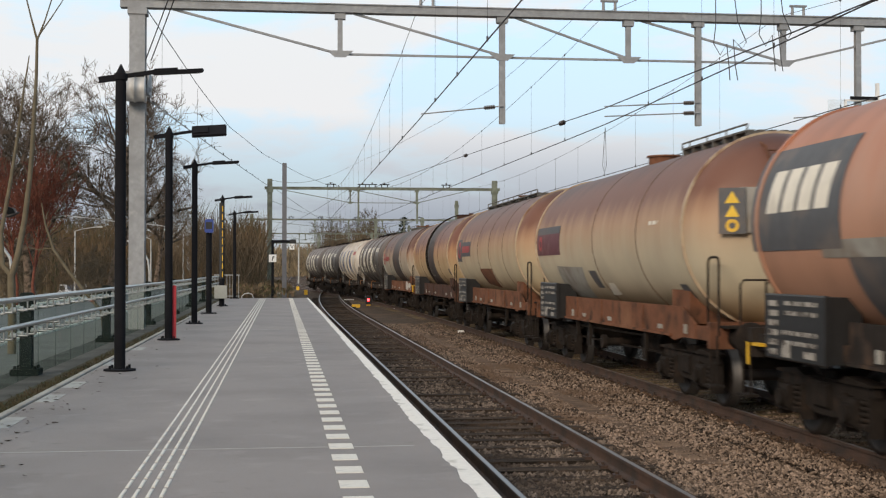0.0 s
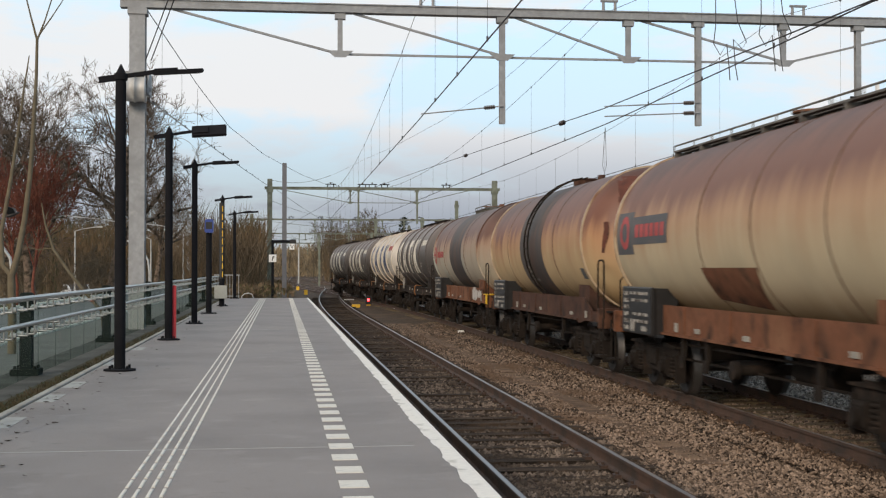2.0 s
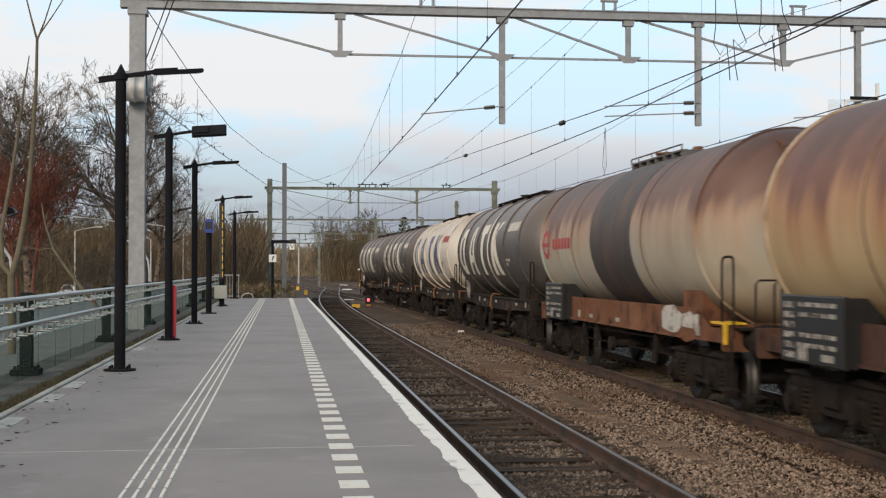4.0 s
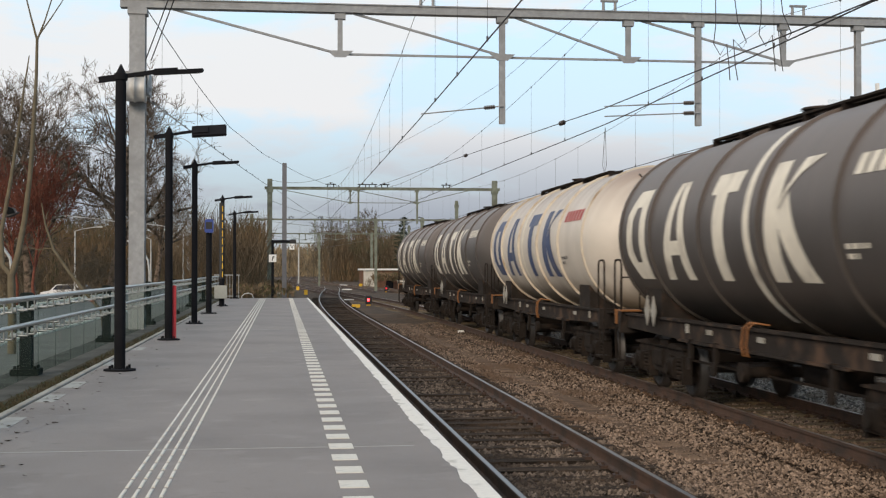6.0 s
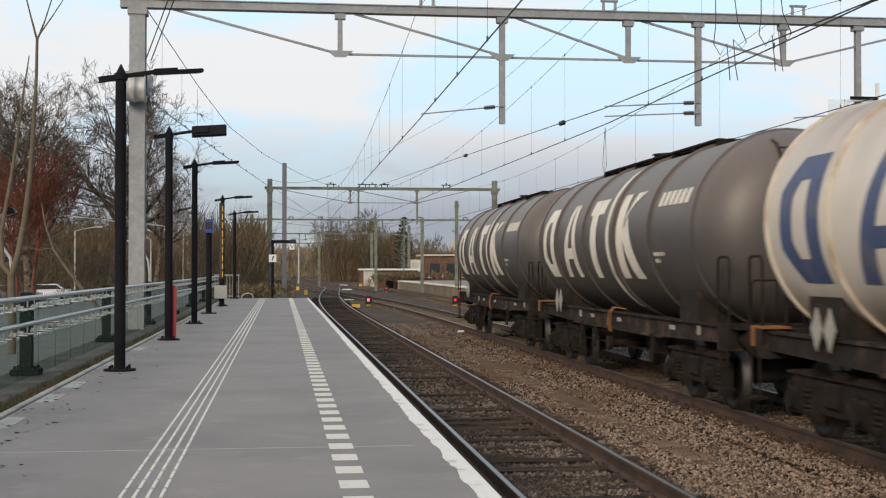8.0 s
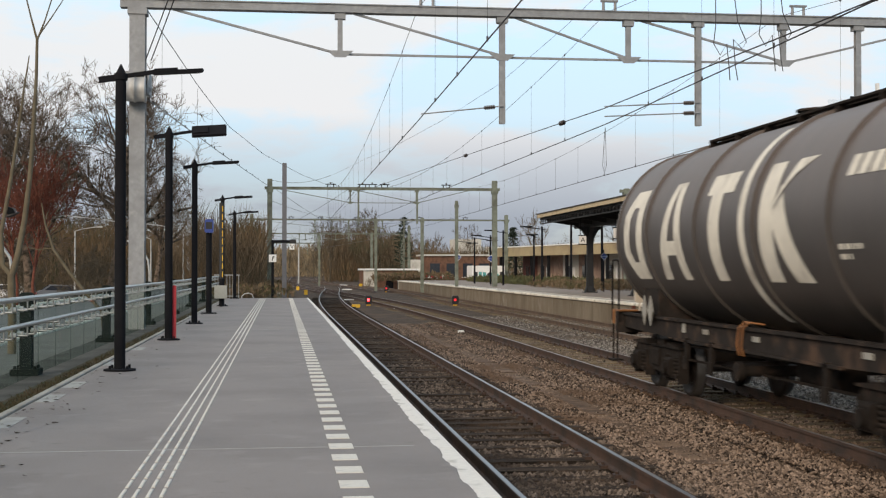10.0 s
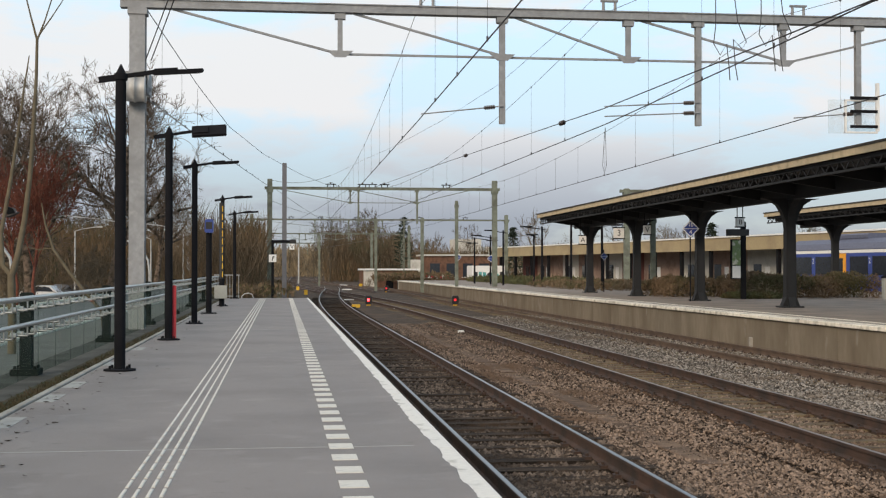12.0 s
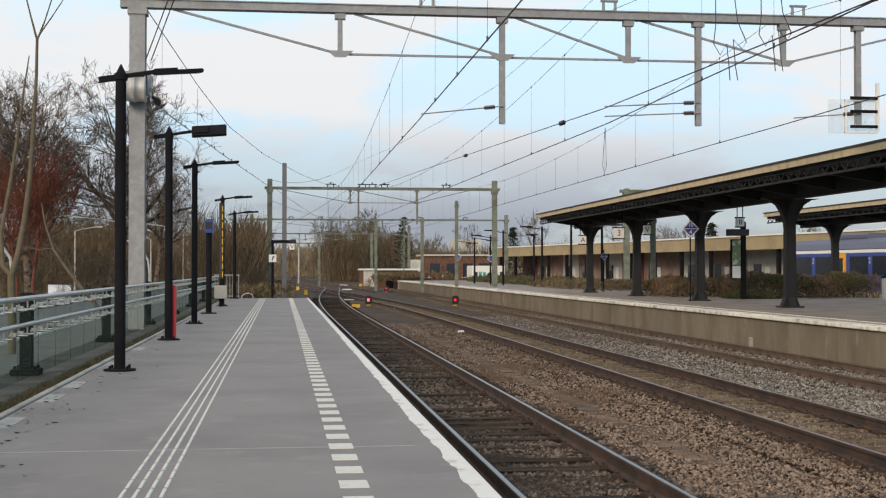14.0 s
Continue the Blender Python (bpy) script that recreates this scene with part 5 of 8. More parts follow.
def build_wagon(label, paint, sill, rings, ring_mat, skirt, board_end, walkway, welds=()):
    w = thing("tank_wagon", label, "freight wagon", group="tank wagons of the train")
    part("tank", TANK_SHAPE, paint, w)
    for y in rings:
        part("stiffening_ring", ring_shape(y), ring_mat, w)
    for y in (-TANK_H + DISH, TANK_H - DISH):
        part("end_seam", ring_shape(y, 0.07, 0.03), ring_mat, w)
    for y in welds:
        part("weld_seam", ring_shape(y, 0.035, 0.006), WELD, w, "thin dark weld seam")
    # underframe: two long sills, headstocks, saddles
    s = Shape()
    for sx in (-1, 1):
        if skirt:
            # deep skirt, cut back at the leading end to a slim sole bar with a raking gusset
            s.prism([(-4.75, 1.0), (-4.3, 0.93), (-3.7, 1.03), (3.3, 1.03), (3.3, 1.46), (-4.7, 1.46), (-5.3, 1.22), (-5.3, 1.0)], sx * 1.22 - 0.02, sx * 1.22 + 0.02, "yz")
            s.box(sx * 1.22 - 0.06, sx * 1.22 + 0.06, -4.2, 3.3, 0.99, 1.03)
            s.box(sx * 1.19 - 0.03, sx * 1.19 + 0.03, -6.1, 6.1, 1.0, 1.2)
            for g in (-2.6, 0.2, 2.2):
                s.box(sx * 1.22 - 0.045, sx * 1.22 + 0.045, g - 0.02, g + 0.02, 1.03, 1.44)
        else:
            s.prism([(-6.1, 1.0), (-3.0, 0.94), (3.0, 0.94), (6.1, 1.0), (6.1, 1.24), (-6.1, 1.24)], sx * 1.15 - 0.02, sx * 1.15 + 0.02, "yz")
            s.box(sx * 1.15 - 0.07, sx * 1.15 + 0.07, -6.1, 6.1, 1.22, 1.26)
            s.box(sx * 1.15 - 0.07, sx * 1.15 + 0.07, -3.0, 3.0, 0.92, 0.96)
    for y in np.linspace(-5.4, 5.4, 9):
        s.box(-1.15, 1.15, y - 0.04, y + 0.04, 1.02, 1.2)
    s.box(-0.25, 0.25, -6.1, 6.1, 0.98, 1.2)
    part("underframe", s, sill, w)
    for y in (-4.4, 4.4):
        s = Shape()
        s.prism([(-1.16, 1.2), (1.16, 1.2), (1.16, 1.74), (0.95, 1.5), (0.6, 1.28), (-0.6, 1.28), (-0.95, 1.5), (-1.16, 1.74)], y - 0.45, y + 0.45)
        part("saddle", s, sill, w)
    for e in (-1, 1):
        s = Shape()
        s.box(-1.3, 1.3, e * 6.1 - 0.06, e * 6.1 + 0.06, 0.9, 1.28, bevel=0.01)
        s.box(-0.18, 0.18, e * 6.14 - 0.1, e * 6.14 + 0.22, 0.92, 1.16)
        part("headstock", s, sill, w)
        for sx in (-0.875, 0.875):
            s = Shape()
            s.lathe([(0, 0.0), (0, 0.17), (0.12, 0.15), (0.28, 0.13), (0.28, 0.10), (0.46, 0.10), (0.46, 0.24), (0.5, 0.235), (0.515, 0.0)], (sx, e * 6.15, 1.06), (sx, e * 7.15, 1.06), n=18)
            part("buffer", s, BOGIE, w)
        # step, grab hoops and coupling gear
        for sx in (-1.28, 1.28):
            s = Shape()
            s.box(sx - 0.1, sx + 0.1, e * 6.26 - 0.17, e * 6.26 + 0.17, 0.38, 0.41)
            s.bar((sx, e * 6.12, 0.39), (sx, e * 6.12, 1.0), 0.026)
            s.bar((sx, e * 6.40, 0.39), (sx, e * 6.40, 1.1), 0.026)
            part("step", s, BOGIE, w)
            if e < 0 or not skirt:
                part("grab_rail", hoop(e * 6.02, sx, 1.1, 2.2, e * 0.9), BOGIE, w)
        # end platform with a low guard across it
        s = Shape()
        s.box(-1.15, 1.15, e * 6.28 - 0.16, e * 6.28 + 0.16, 1.2, 1.235)
        if skirt or e < 0:
            s.tube([(-0.95, e * 6.42, 1.22), (-0.95, e * 6.42, 1.82), (-0.9, e * 6.42, 1.88), (-0.25, e * 6.42, 1.88), (-0.2, e * 6.42, 1.82), (-0.2, e * 6.42, 1.22)], 0.016, 6)
            s.rod((-0.58, e * 6.42, 1.22), (-0.58, e * 6.42, 1.88), 0.014, n=6)
        part("end_platform", s, BOGIE, w)
        s = Shape()
        s.rod((0, e * 6.3, 1.0), (0, e * 6.75, 0.95), 0.05, n=8).tube([(0.3, e * 6.25, 0.95), (0.3, e * 6.45, 0.65), (0.25, e * 6.65, 0.55), (0.2, e * 6.7, 0.8)], 0.025, 6)
        part("coupling", s, BOGIE, w)
        # ladder up the end
        if "arched" not in label:
            s = Shape()
            for x in (-0.38, 0.02):
                s.tube([(x, e * 6.24, 1.2), (x, e * 6.34, 2.6), (x, e * 6.17, 3.5), (x, e * 5.95, 3.8), (x, e * 5.6, 3.93)], 0.02, 5)
            for i in range(9):
                z = 1.5 + i * 0.28
                s.rod((-0.38, e * (6.33 if z < 2.7 else 6.33 - 0.26 * (z - 2.7) ** 2), z), (0.02, e * (6.33 if z < 2.7 else 6.33 - 0.26 * (z - 2.7) ** 2), z), 0.014, n=5)
            part("end_ladder", s, sill, w)
    # walkway over the crown
    if walkway:
        s = Shape()
        lo, hi = walkway
        zt = TANK_C + TANK_R + (0.03 if skirt else 0.03)
        for x in (-0.36, -0.18, 0.0, 0.18, 0.36):
            s.box(x - 0.06, x + 0.06, lo, hi, zt, zt + 0.03)
        for y in np.linspace(lo + 0.04, hi - 0.04, 7):
            s.box(-0.42, 0.42, y - 0.03, y + 0.03, TANK_C + TANK_R - 0.1, zt)
        c = part("walkway", s, WALKWAY if skirt else BOGIE, w)
        s = Shape()
        for sx in (-0.42,) if skirt else ():
            s.tube([(sx, lo, zt), (sx, lo, zt + 0.11), (sx, hi, zt + 0.11), (sx, hi, zt)], 0.016, 5)
            for y in np.arange(lo + 0.9, hi - 0.3, 0.9):
                s.rod((sx, y, zt), (sx, y, zt + 0.11), 0.012, n=5)
        if skirt:
            part("walkway_rail", s, WALKWAY, c)
    part("dome", Shape().rod((0, 0.2, TANK_C + TANK_R - 0.05), (0, 0.2, TANK_C + TANK_R + 0.12), 0.3, n=20).rod((0, 0.2, TANK_C + TANK_R + 0.12), (0, 0.2, TANK_C + TANK_R + 0.15), 0.34, n=20), sill, w)
    part("vent_valve", Shape().rod((0.1, -0.9, TANK_C + TANK_R - 0.05), (0.1, -0.9, TANK_C + TANK_R + 0.17), 0.09, n=12), sill, w)
    # brake gear and outlet under the middle
    s = Shape().rod((-0.55, -1.9, 0.72), (-0.55, -0.7, 0.72), 0.2, n=18)
    for y in (-1.6, -1.0):
        s.box(-0.6, -0.5, y - 0.03, y + 0.03, 0.85, 1.05)
    part("brake_cylinder", s, BOGIE, w)
    part("air_reservoir", Shape().rod((0.5, 0.8, 0.7), (0.5, 1.8, 0.7), 0.16, n=14).box(0.44, 0.56, 1.2, 1.3, 0.8, 1.05), BOGIE, w)
    s = Shape()
    s.rod((0, 0, 1.2), (0, 0, 0.62), 0.11, n=12).rod((-1.2, 0.1, 0.66), (1.2, 0.1, 0.66), 0.075, n=10).rod((-1.27, 0.1, 0.66), (-1.18, 0.1, 0.66), 0.13, n=12)
    s.rod((-1.1, -2.8, 0.9), (-1.1, 2.8, 0.86), 0.022, n=6).bar((-0.9, -3.2, 0.62), (-0.9, 3.2, 0.6), 0.03)
    part("outlet_pipe", s, BOGIE, w)
    for y in (-2.6, 1.3, 2.4):
        s = Shape().box(-1.22, -1.16, y - 0.05, y + 0.05, 0.66, 0.98).box(-1.24, -1.2, y - 0.09, y + 0.09, 0.52, 0.7)
        part("lever", s, BOGIE, w)
    for y in (-3.6, -0.4, 1.6):
        part("sill_plate", Shape().box(-1.262 if skirt else -1.19, -1.24 if skirt else -1.165, y - 0.11, y + 0.11, 1.08, 1.15), GREY_PATCH, w, "small pale data plate")
    for y in (-4.9, 2.6):
        part("sill_plate", Shape().box(-1.262 if skirt else -1.19, -1.24 if skirt else -1.165, y - 0.06, y + 0.06, 1.06, 1.2), GREY_PATCH, w, "small grey plate")
    if board_end:
        y = board_end
        s = Shape().box(-1.46, -1.40, y - 0.85, y + 0.85, 0.96, 1.74, bevel=0.02).box(-1.4, -1.0, y - 0.8, y + 0.8, 0.98, 1.72)
        b = part("data_board", s, BLACK, w, "black data board with rows of white writing")
        rnd = random.Random(int(y * 10) + len(label))
        s = Shape()
        for r in range(6):
            z = 1.66 - r * 0.115
            for g in range(3):
                s.box(-1.466, -1.458, y + 0.46 + g * 0.1, y + 0.54 + g * 0.1, z - 0.07, z)
            a = y - 0.65
            while a < y + 0.25 and r in (0, 1, 3, 4):
                ww = rnd.uniform(0.06, 0.2)
                s.box(-1.466, -1.458, a, a + ww, z - 0.05, z)
                a += ww + 0.05
        s.box(-1.466, -1.458, y - 0.6, y - 0.3, 1.02, 1.1).box(-1.466, -1.458, y + 0.1, y + 0.34, 1.0, 1.2)
        tagged(part("writing", s, BOARD_WRITING, b), kind="stuff")
    w_sets = []
    for y in (-4.4, 4.4):
        w_sets += build_bogie(w, y, *GEAR)
    return w, w_sets


def rust_run(w, x, top, bottom, width, seed):
    """A dark run of rust down the leading dished end, from top to bottom above the tank's middle."""
    rnd = random.Random(seed)
    s, v, n = Shape(), [], 14
    for i in range(n + 1):
        h = top + (bottom - top) * i / n
        c = x + 0.04 * math.sin(2.1 * h + seed) + 0.012 * math.sin(9 * h)
        half = width * (0.5 + 0.5 * math.sin(math.pi * min(1.0, i / n + 0.15))) * rnd.uniform(0.86, 1.1)
        for k in range(5):
            px = c + half * (k / 2 - 1)
            rho = min(1.0, math.hypot(px, h) / TANK_R)
            drop = DISH * (1 - math.sqrt(max(0.0, 1 - rho ** (2 / 0.75))))
            v.append((px, -(TANK_H - drop) - 0.012, TANK_C + h))
    s.add(v, [(j * 5 + k, j * 5 + k + 1, (j + 1) * 5 + k + 1, (j + 1) * 5 + k) for j in range(n) for k in range(4)], True)
    part("rust_run", s, RUST_RUN, w, "dark red run of rust")


TRAIN = []  # (wagon, its wheelsets), from the last wagon to the first


def small_bars(w, u, v, rows, mat, name="writing"):
    rnd = random.Random(int(u * 7))
    q = []
    for r in range(rows):
        a = u
        for _ in range(rnd.randint(2, 4)):
            ww = rnd.uniform(0.05, 0.2)
            q.append(((a, v - r * 0.11 - 0.06), (a - ww, v - r * 0.11 - 0.06), (a - ww, v - r * 0.11), (a, v - r * 0.11)))
            a -= ww + 0.05
    tagged(decal(name, q, mat, w), kind="stuff")


def ringed_wagon(label, paint, letters, ring_mat, extra):
    """A wagon with hoops round the tank, as run by one leasing fleet."""
    pale = paint == "white"
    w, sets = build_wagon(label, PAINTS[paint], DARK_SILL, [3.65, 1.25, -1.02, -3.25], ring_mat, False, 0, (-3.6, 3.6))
    emblem(w, letters, [5.0, 3.15, 0.3 if pale else 0.85, -1.56 if pale else -1.2])
    # pale scuffed strip beside the middle hoop
    decal("scuffed_strip", [((a, -1.5), (a - 0.22, -1.5), (a - 0.22, 1.5), (a, 1.5)) for a in ((0.95,) if pale else (-0.5,))], DECAL_WHITE, w, "worn pale strip", 0.004)
    for i in range(6):
        u = -3.6 - i * 0.26
        decal("painted_block", [((u, 0.42), (u - 0.19, 0.42), (u - 0.23, 0.66), (u - 0.04, 0.66))], extra, w, "small painted block")
    small_bars(w, -3.45, -0.3, 2, DECAL_WHITE if paint == "charcoal" else DECAL_GREY)
    s = Shape()
    for d in (0.0, 0.16):
        s.tube([(-1.0, -0.25 + d, 1.3), (-1.2, -0.22 + d, 1.33), (-1.26, -0.15 + d, 1.25), (-1.27, -0.1 + d, 1.02), (-1.23, -0.08 + d, 0.88)], 0.015, 6)
    part("drain_hose", s, ORANGE_HOSE, w, "orange drain hose loops")
    s = Shape()
    for d in (4.0, 4.35):
        s.prism([(d - 0.15, 1.35), (d, 1.1), (d + 0.15, 1.35), (d, 1.6)], -1.3, -1.285, "yz")
    part("hazard_diamond", s, GREY_PATCH, w, "two grey diamond placards")
    s = Shape().box(-1.3, -0.95, 5.9, 6.3, 1.28, 1.31).bar((-1.3, 6.3, 1.05), (-1.3, 6.3, 1.31), 0.04)
    part("end_grip", s, ORANGE_HOSE, w, "worn orange-yellow end step")
    return w, sets


def build_train():
    ring_dark = PAINTS["charcoal"]
    TRAIN.append(ringed_wagon("charcoal ringed tank wagon with large white shapes, last of the train", "charcoal", DECAL_WHITE, ring_dark, DECAL_WHITE))
    for x in (-0.95, 0.95):
        part("tail_plate", Shape().box(x - 0.03, x + 0.03, 6.2, 6.24, 1.3, 1.37), RUST_RUN, TRAIN[0][0], "dull red tail plate")
    s = Shape().box(-0.86, -0.7, 6.42, 6.52, 1.42, 1.72, bevel=0.02)
    s.bar((-0.78, 6.44, 1.22), (-0.78, 6.44, 1.42), 0.03)
    part("tail_lamp", s, RING_CREAM, TRAIN[0][0], "cream tail lamp box on a bracket")
    TRAIN.append(ringed_wagon("charcoal ringed tank wagon with large white painted shapes", "charcoal", DECAL_WHITE, ring_dark, DECAL_WHITE))
    TRAIN.append(ringed_wagon("dirty white ringed tank wagon with large blue painted shapes", "white", DECAL_BLUE, RING_CREAM, DECAL_RED))
    TRAIN.append(ringed_wagon("charcoal ringed tank wagon with large white painted shapes", "charcoal", DECAL_WHITE, ring_dark, DECAL_WHITE))
    # grey-beige wagon with a dark band
    w, s = build_wagon("rust-streaked grey tank wagon with a dark band and red emblems", PAINTS["mixed"], RUSTY_SILL, [], PAINTS["mixed"], True, 4.1, (-1.6, 1.6), (-2.6, 2.4))
    decal("dark_band", [((0.85, -2.0), (-1.95, -2.0), (-1.95, 2.2), (0.85, 2.2))], BAND_DARK, w, "dark painted band round the tank", 0.004)
    for u in (4.9,):
        v = [on_tank(u + r * math.cos(2 * math.pi * i / 20), -0.03 + r * math.sin(2 * math.pi * i / 20)) for i in range(20) for r in (0.2, 0.33)]
        ring = Shape()
        ring.add(v, [(2 * i, 2 * i + 1, (2 * i + 3) % 40, (2 * i + 2) % 40) for i in range(20)], True)
        part("emblem_ring", ring, DECAL_RED, w, "faded red ring")
        decal("emblem_bar", [((u + 0.4, -0.07), (u - 0.4, -0.07), (u - 0.4, 0.01), (u + 0.4, 0.01))], DECAL_RED, w, "faded red bar", 0.01)
    for i in range(6):
        u = 4.22 - i * 0.29
        decal("red_block", [((u, -0.14), (u - 0.22, -0.14), (u - 0.22, 0.08), (u, 0.08))], DECAL_RED, w, "faded red block")
    rnd = random.Random(4)
    pts = [(-4.9 + i * 0.2, 1.42 + rnd.uniform(-0.08, 0.08)) for i in range(10)] + [(-3.1 - i * 0.2, 1.08 + rnd.uniform(-0.05, 0.1)) for i in range(10)]
    part("paint_splash", Shape().prism(pts, -1.246, -1.241, "yz"), SPLASH, w, "pale splashed paint on the sill")
    part("end_grip", Shape().box(-1.3, -1.0, -6.2, -5.6, 1.27, 1.3).bar((-1.3, -6.2, 1.0), (-1.3, -6.2, 1.3), 0.05), YELLOW, w, "yellow end step")
    TRAIN.append((w, s))
    # ochre wagon with a dark band and an arched ladder
    w, s = build_wagon("ochre tank wagon streaked with rust, dark band and arched ladder", PAINTS["ochre"], BROWN_SILL, [], SEAM_PALE, True, 4.1, 0, (-2.7, 2.8))
    decal("dark_band", [((1.1, -2.1), (-1.5, -2.1), (-1.5, 2.3), (1.1, 2.3))], BAND_DARK, w, "dark painted band round the tank", 0.004)
    lad = Shape()
    for y in (-0.56, -0.16):
        lad.tube([(-1.2, y, 1.1)] + [on_tank(y, v, 0.14) for v in np.arange(-1.2, 2.3, 0.25)], 0.024, 6)
    for v in np.arange(-1.2, 2.2, 0.28):
        lad.rod(on_tank(-0.56, v, 0.14), on_tank(-0.16, v, 0.14), 0.016, n=5)
    part("arched_ladder", lad, BOGIE, w)
    rust_run(w, -0.62, 1.25, -0.15, 0.24, 5)
    rust_run(w, -1.12, 0.35, -0.25, 0.05, 6)
    small_bars(w, 0.4, -0.5, 4, GREY_PATCH)
    decal("label_plate", [((-4.85, -0.8), (-5.2, -0.8), (-5.15, -0.56), (-4.85, -0.56))], DECAL_GREY, w, "small dark data label")
    TRAIN.append((w, s))
    # beige wagon with grey and red panel
    w, s = build_wagon("cream tank wagon with rust-washed crown and a faded panel", PAINTS["cream"], RUSTY_SILL, [], SEAM_PALE, True, 4.1, (-3.0, 5.3), (-3.35, -1.1, 0.95))
    decal("faded_panel", [((5.3, -0.32), (4.3, -0.32), (4.3, 0.4), (5.3, 0.4)), ((4.3, -0.16), (2.4, -0.16), (2.4, 0.3), (4.3, 0.3))], DECAL_GREY, w, "faded grey panel with red emblem")
    q = []
    for i in range(12):
        a, b = 2 * math.pi * i / 12, 2 * math.pi * (i + 1) / 12
        q.append(tuple((4.78 + r * math.cos(t), 0.05 + r * math.sin(t)) for r, t in ((0.17, a), (0.29, a), (0.29, b), (0.17, b))))
    decal("red_ring", q, DECAL_RED, w, "faded red ring", 0.01)
    for i in range(6):
        decal("red_block", [((4.15 - i * 0.28, -0.04), (3.94 - i * 0.28, -0.04), (3.94 - i * 0.28, 0.17), (4.15 - i * 0.28, 0.17))], DECAL_RED, w, "faded red block", 0.01)
    decal("brown_patch", [((1.05, -1.1), (-0.75, -1.25), (-1.05, -0.56), (1.1, -0.56))], RUSTY_SILL, w, "rusty repair patch")
    TRAIN.append((w, s))
    # beige wagon with maroon panel and warning signs on the leading end
    w, s = build_wagon("beige tank wagon with rusty crown, maroon panel and warning signs", PAINTS["beige"], RUSTY_SILL, [], SEAM_PALE, True, 4.1, (-5.3, -2.2), (0.1, -2.9))
    p = decal("maroon_panel", [((5.3, -0.26), (2.95, -0.26), (2.95, 0.35), (5.3, 0.35))], DECAL_MAROON, w, "dark panel with a red emblem")
    decal("panel_frame", [((5.3, 0.2), (2.95, 0.2), (2.95, 0.36), (5.3, 0.36))], DECAL_GREY, w, "grey rim of the panel", 0.009)
    q = []
    for i in range(10):
        a, b = 2 * math.pi * i / 10, 2 * math.pi * (i + 1) / 10
        q.append(tuple((4.9 + r * math.cos(t), 0.0 + r * math.sin(t)) for r, t in ((0.09, a), (0.17, a), (0.17, b), (0.09, b))))
    decal("red_ring", [tuple((u, v) for u, v in k) for k in q], DECAL_RED, w, "small red ring", 0.009)
    decal("pale_patch", [((3.8, -1.32), (1.8, -1.32), (1.25, -0.54), (3.55, -0.51))], GREY_PATCH, w, "pale repainted patch")
    decal("label_plate", [((0.8, -1.0), (0.35, -1.0), (0.3, -0.61), (0.88, -0.61))], DECAL_GREY, w, "dark data label")
    decal("label_plate", [((-4.6, -1.1), (-4.95, -1.1), (-4.9, -0.84), (-4.55, -0.84))], DECAL_GREY, w, "dark data label")
    decal("label_plate", [((0.15, -1.18), (-0.55, -1.15), (-0.6, -0.87), (-0.2, -0.87))], DECAL_WHITE, w, "pale paper label")
    small_bars(w, -3.65, 0.2, 1, DECAL_WHITE)
    # warning board and grey primer on the leading dished end
    m = Matrix.Translation((-0.97, -6.16, 2.86)) @ Matrix.Rotation(radians(-22), 4, "Z") @ Matrix.Scale(0.78, 4)
    b = part("warning_board", Shape().box(-0.24, 0.24, -0.03, 0.0, -0.42, 0.42).box(-0.05, 0.05, 0.0, 0.25, -0.1, 0.1), DECAL_GREY, w, "dark board with yellow warning signs", at=m)
    for z in (0.24, -0.01):
        part("warning_triangle", Shape().prism([(-0.13, z - 0.1), (0.13, z - 0.1), (0.0, z + 0.12)], -0.038, -0.03), DECAL_YELLOW, b, "yellow warning triangle")
    part("warning_ring", Shape().lathe([(0, 0.06), (0, 0.12), (0.008, 0.12), (0.008, 0.06)], (0, -0.03, -0.27), (0, -1.03, -0.27), n=16, smooth=False), YELLOW, b, "orange warning ring")
    m = Matrix.Translation((-0.56, -6.16, 2.9)) @ Matrix.Rotation(radians(-8), 4, "Z")
    c = part("ladder_box", Shape().box(-0.28, 0.28, -0.06, 0.2, -0.35, 0.3, bevel=0.02), GREY_PATCH, w, "grey primed plate on the tank end", at=m)
    part("inspection_box", Shape().box(-0.05, 0.2, -0.14, -0.06, -0.25, 0.0, bevel=0.02), BLACK, c, "small dark inspection box")
    TRAIN.append((w, s))
    # orange and dark grey wagon with a dark panel and white shapes
    w, s = build_wagon("faded orange tank wagon with grey belly and dark panel", PAINTS["orange"], DARK_SILL, [], PAINTS["orange"], True, 4.3, (-3.4, 3.4))
    decal("grey_belly", [((3.0, -2.2), (-5.7, -2.2), (-5.7, -0.35), (3.0, -0.35))], DECAL_GREY, w, "dark grey painted belly", 0.004)
    decal("pale_stripe", [((3.6, -0.45), (-5.7, -0.45), (-5.7, -0.25), (3.6, -0.25))], GREY_PATCH, w, "pale grey stripe", 0.007)
    decal("dark_panel", [((5.6, -0.35), (3.05, -0.35), (3.05, 0.95), (5.6, 0.95))], DECAL_GREY, w, "dark grey painted panel", 0.008)
    for i in range(4):
        u = 5.1 - i * 0.46
        decal("white_block", [((u, 0.1), (u - 0.36, 0.1), (u - 0.42, 0.62), (u - 0.06, 0.62))], DECAL_WHITE, w, "white painted block", 0.012)
    part("end_grip", Shape().box(-1.3, -1.0, 5.75, 6.15, 1.05, 1.09).bar((-1.3, 6.15, 0.8), (-1.3, 6.15, 1.09), 0.04), YELLOW, w, "yellow end step")
    TRAIN.append((w, s))


build_train()


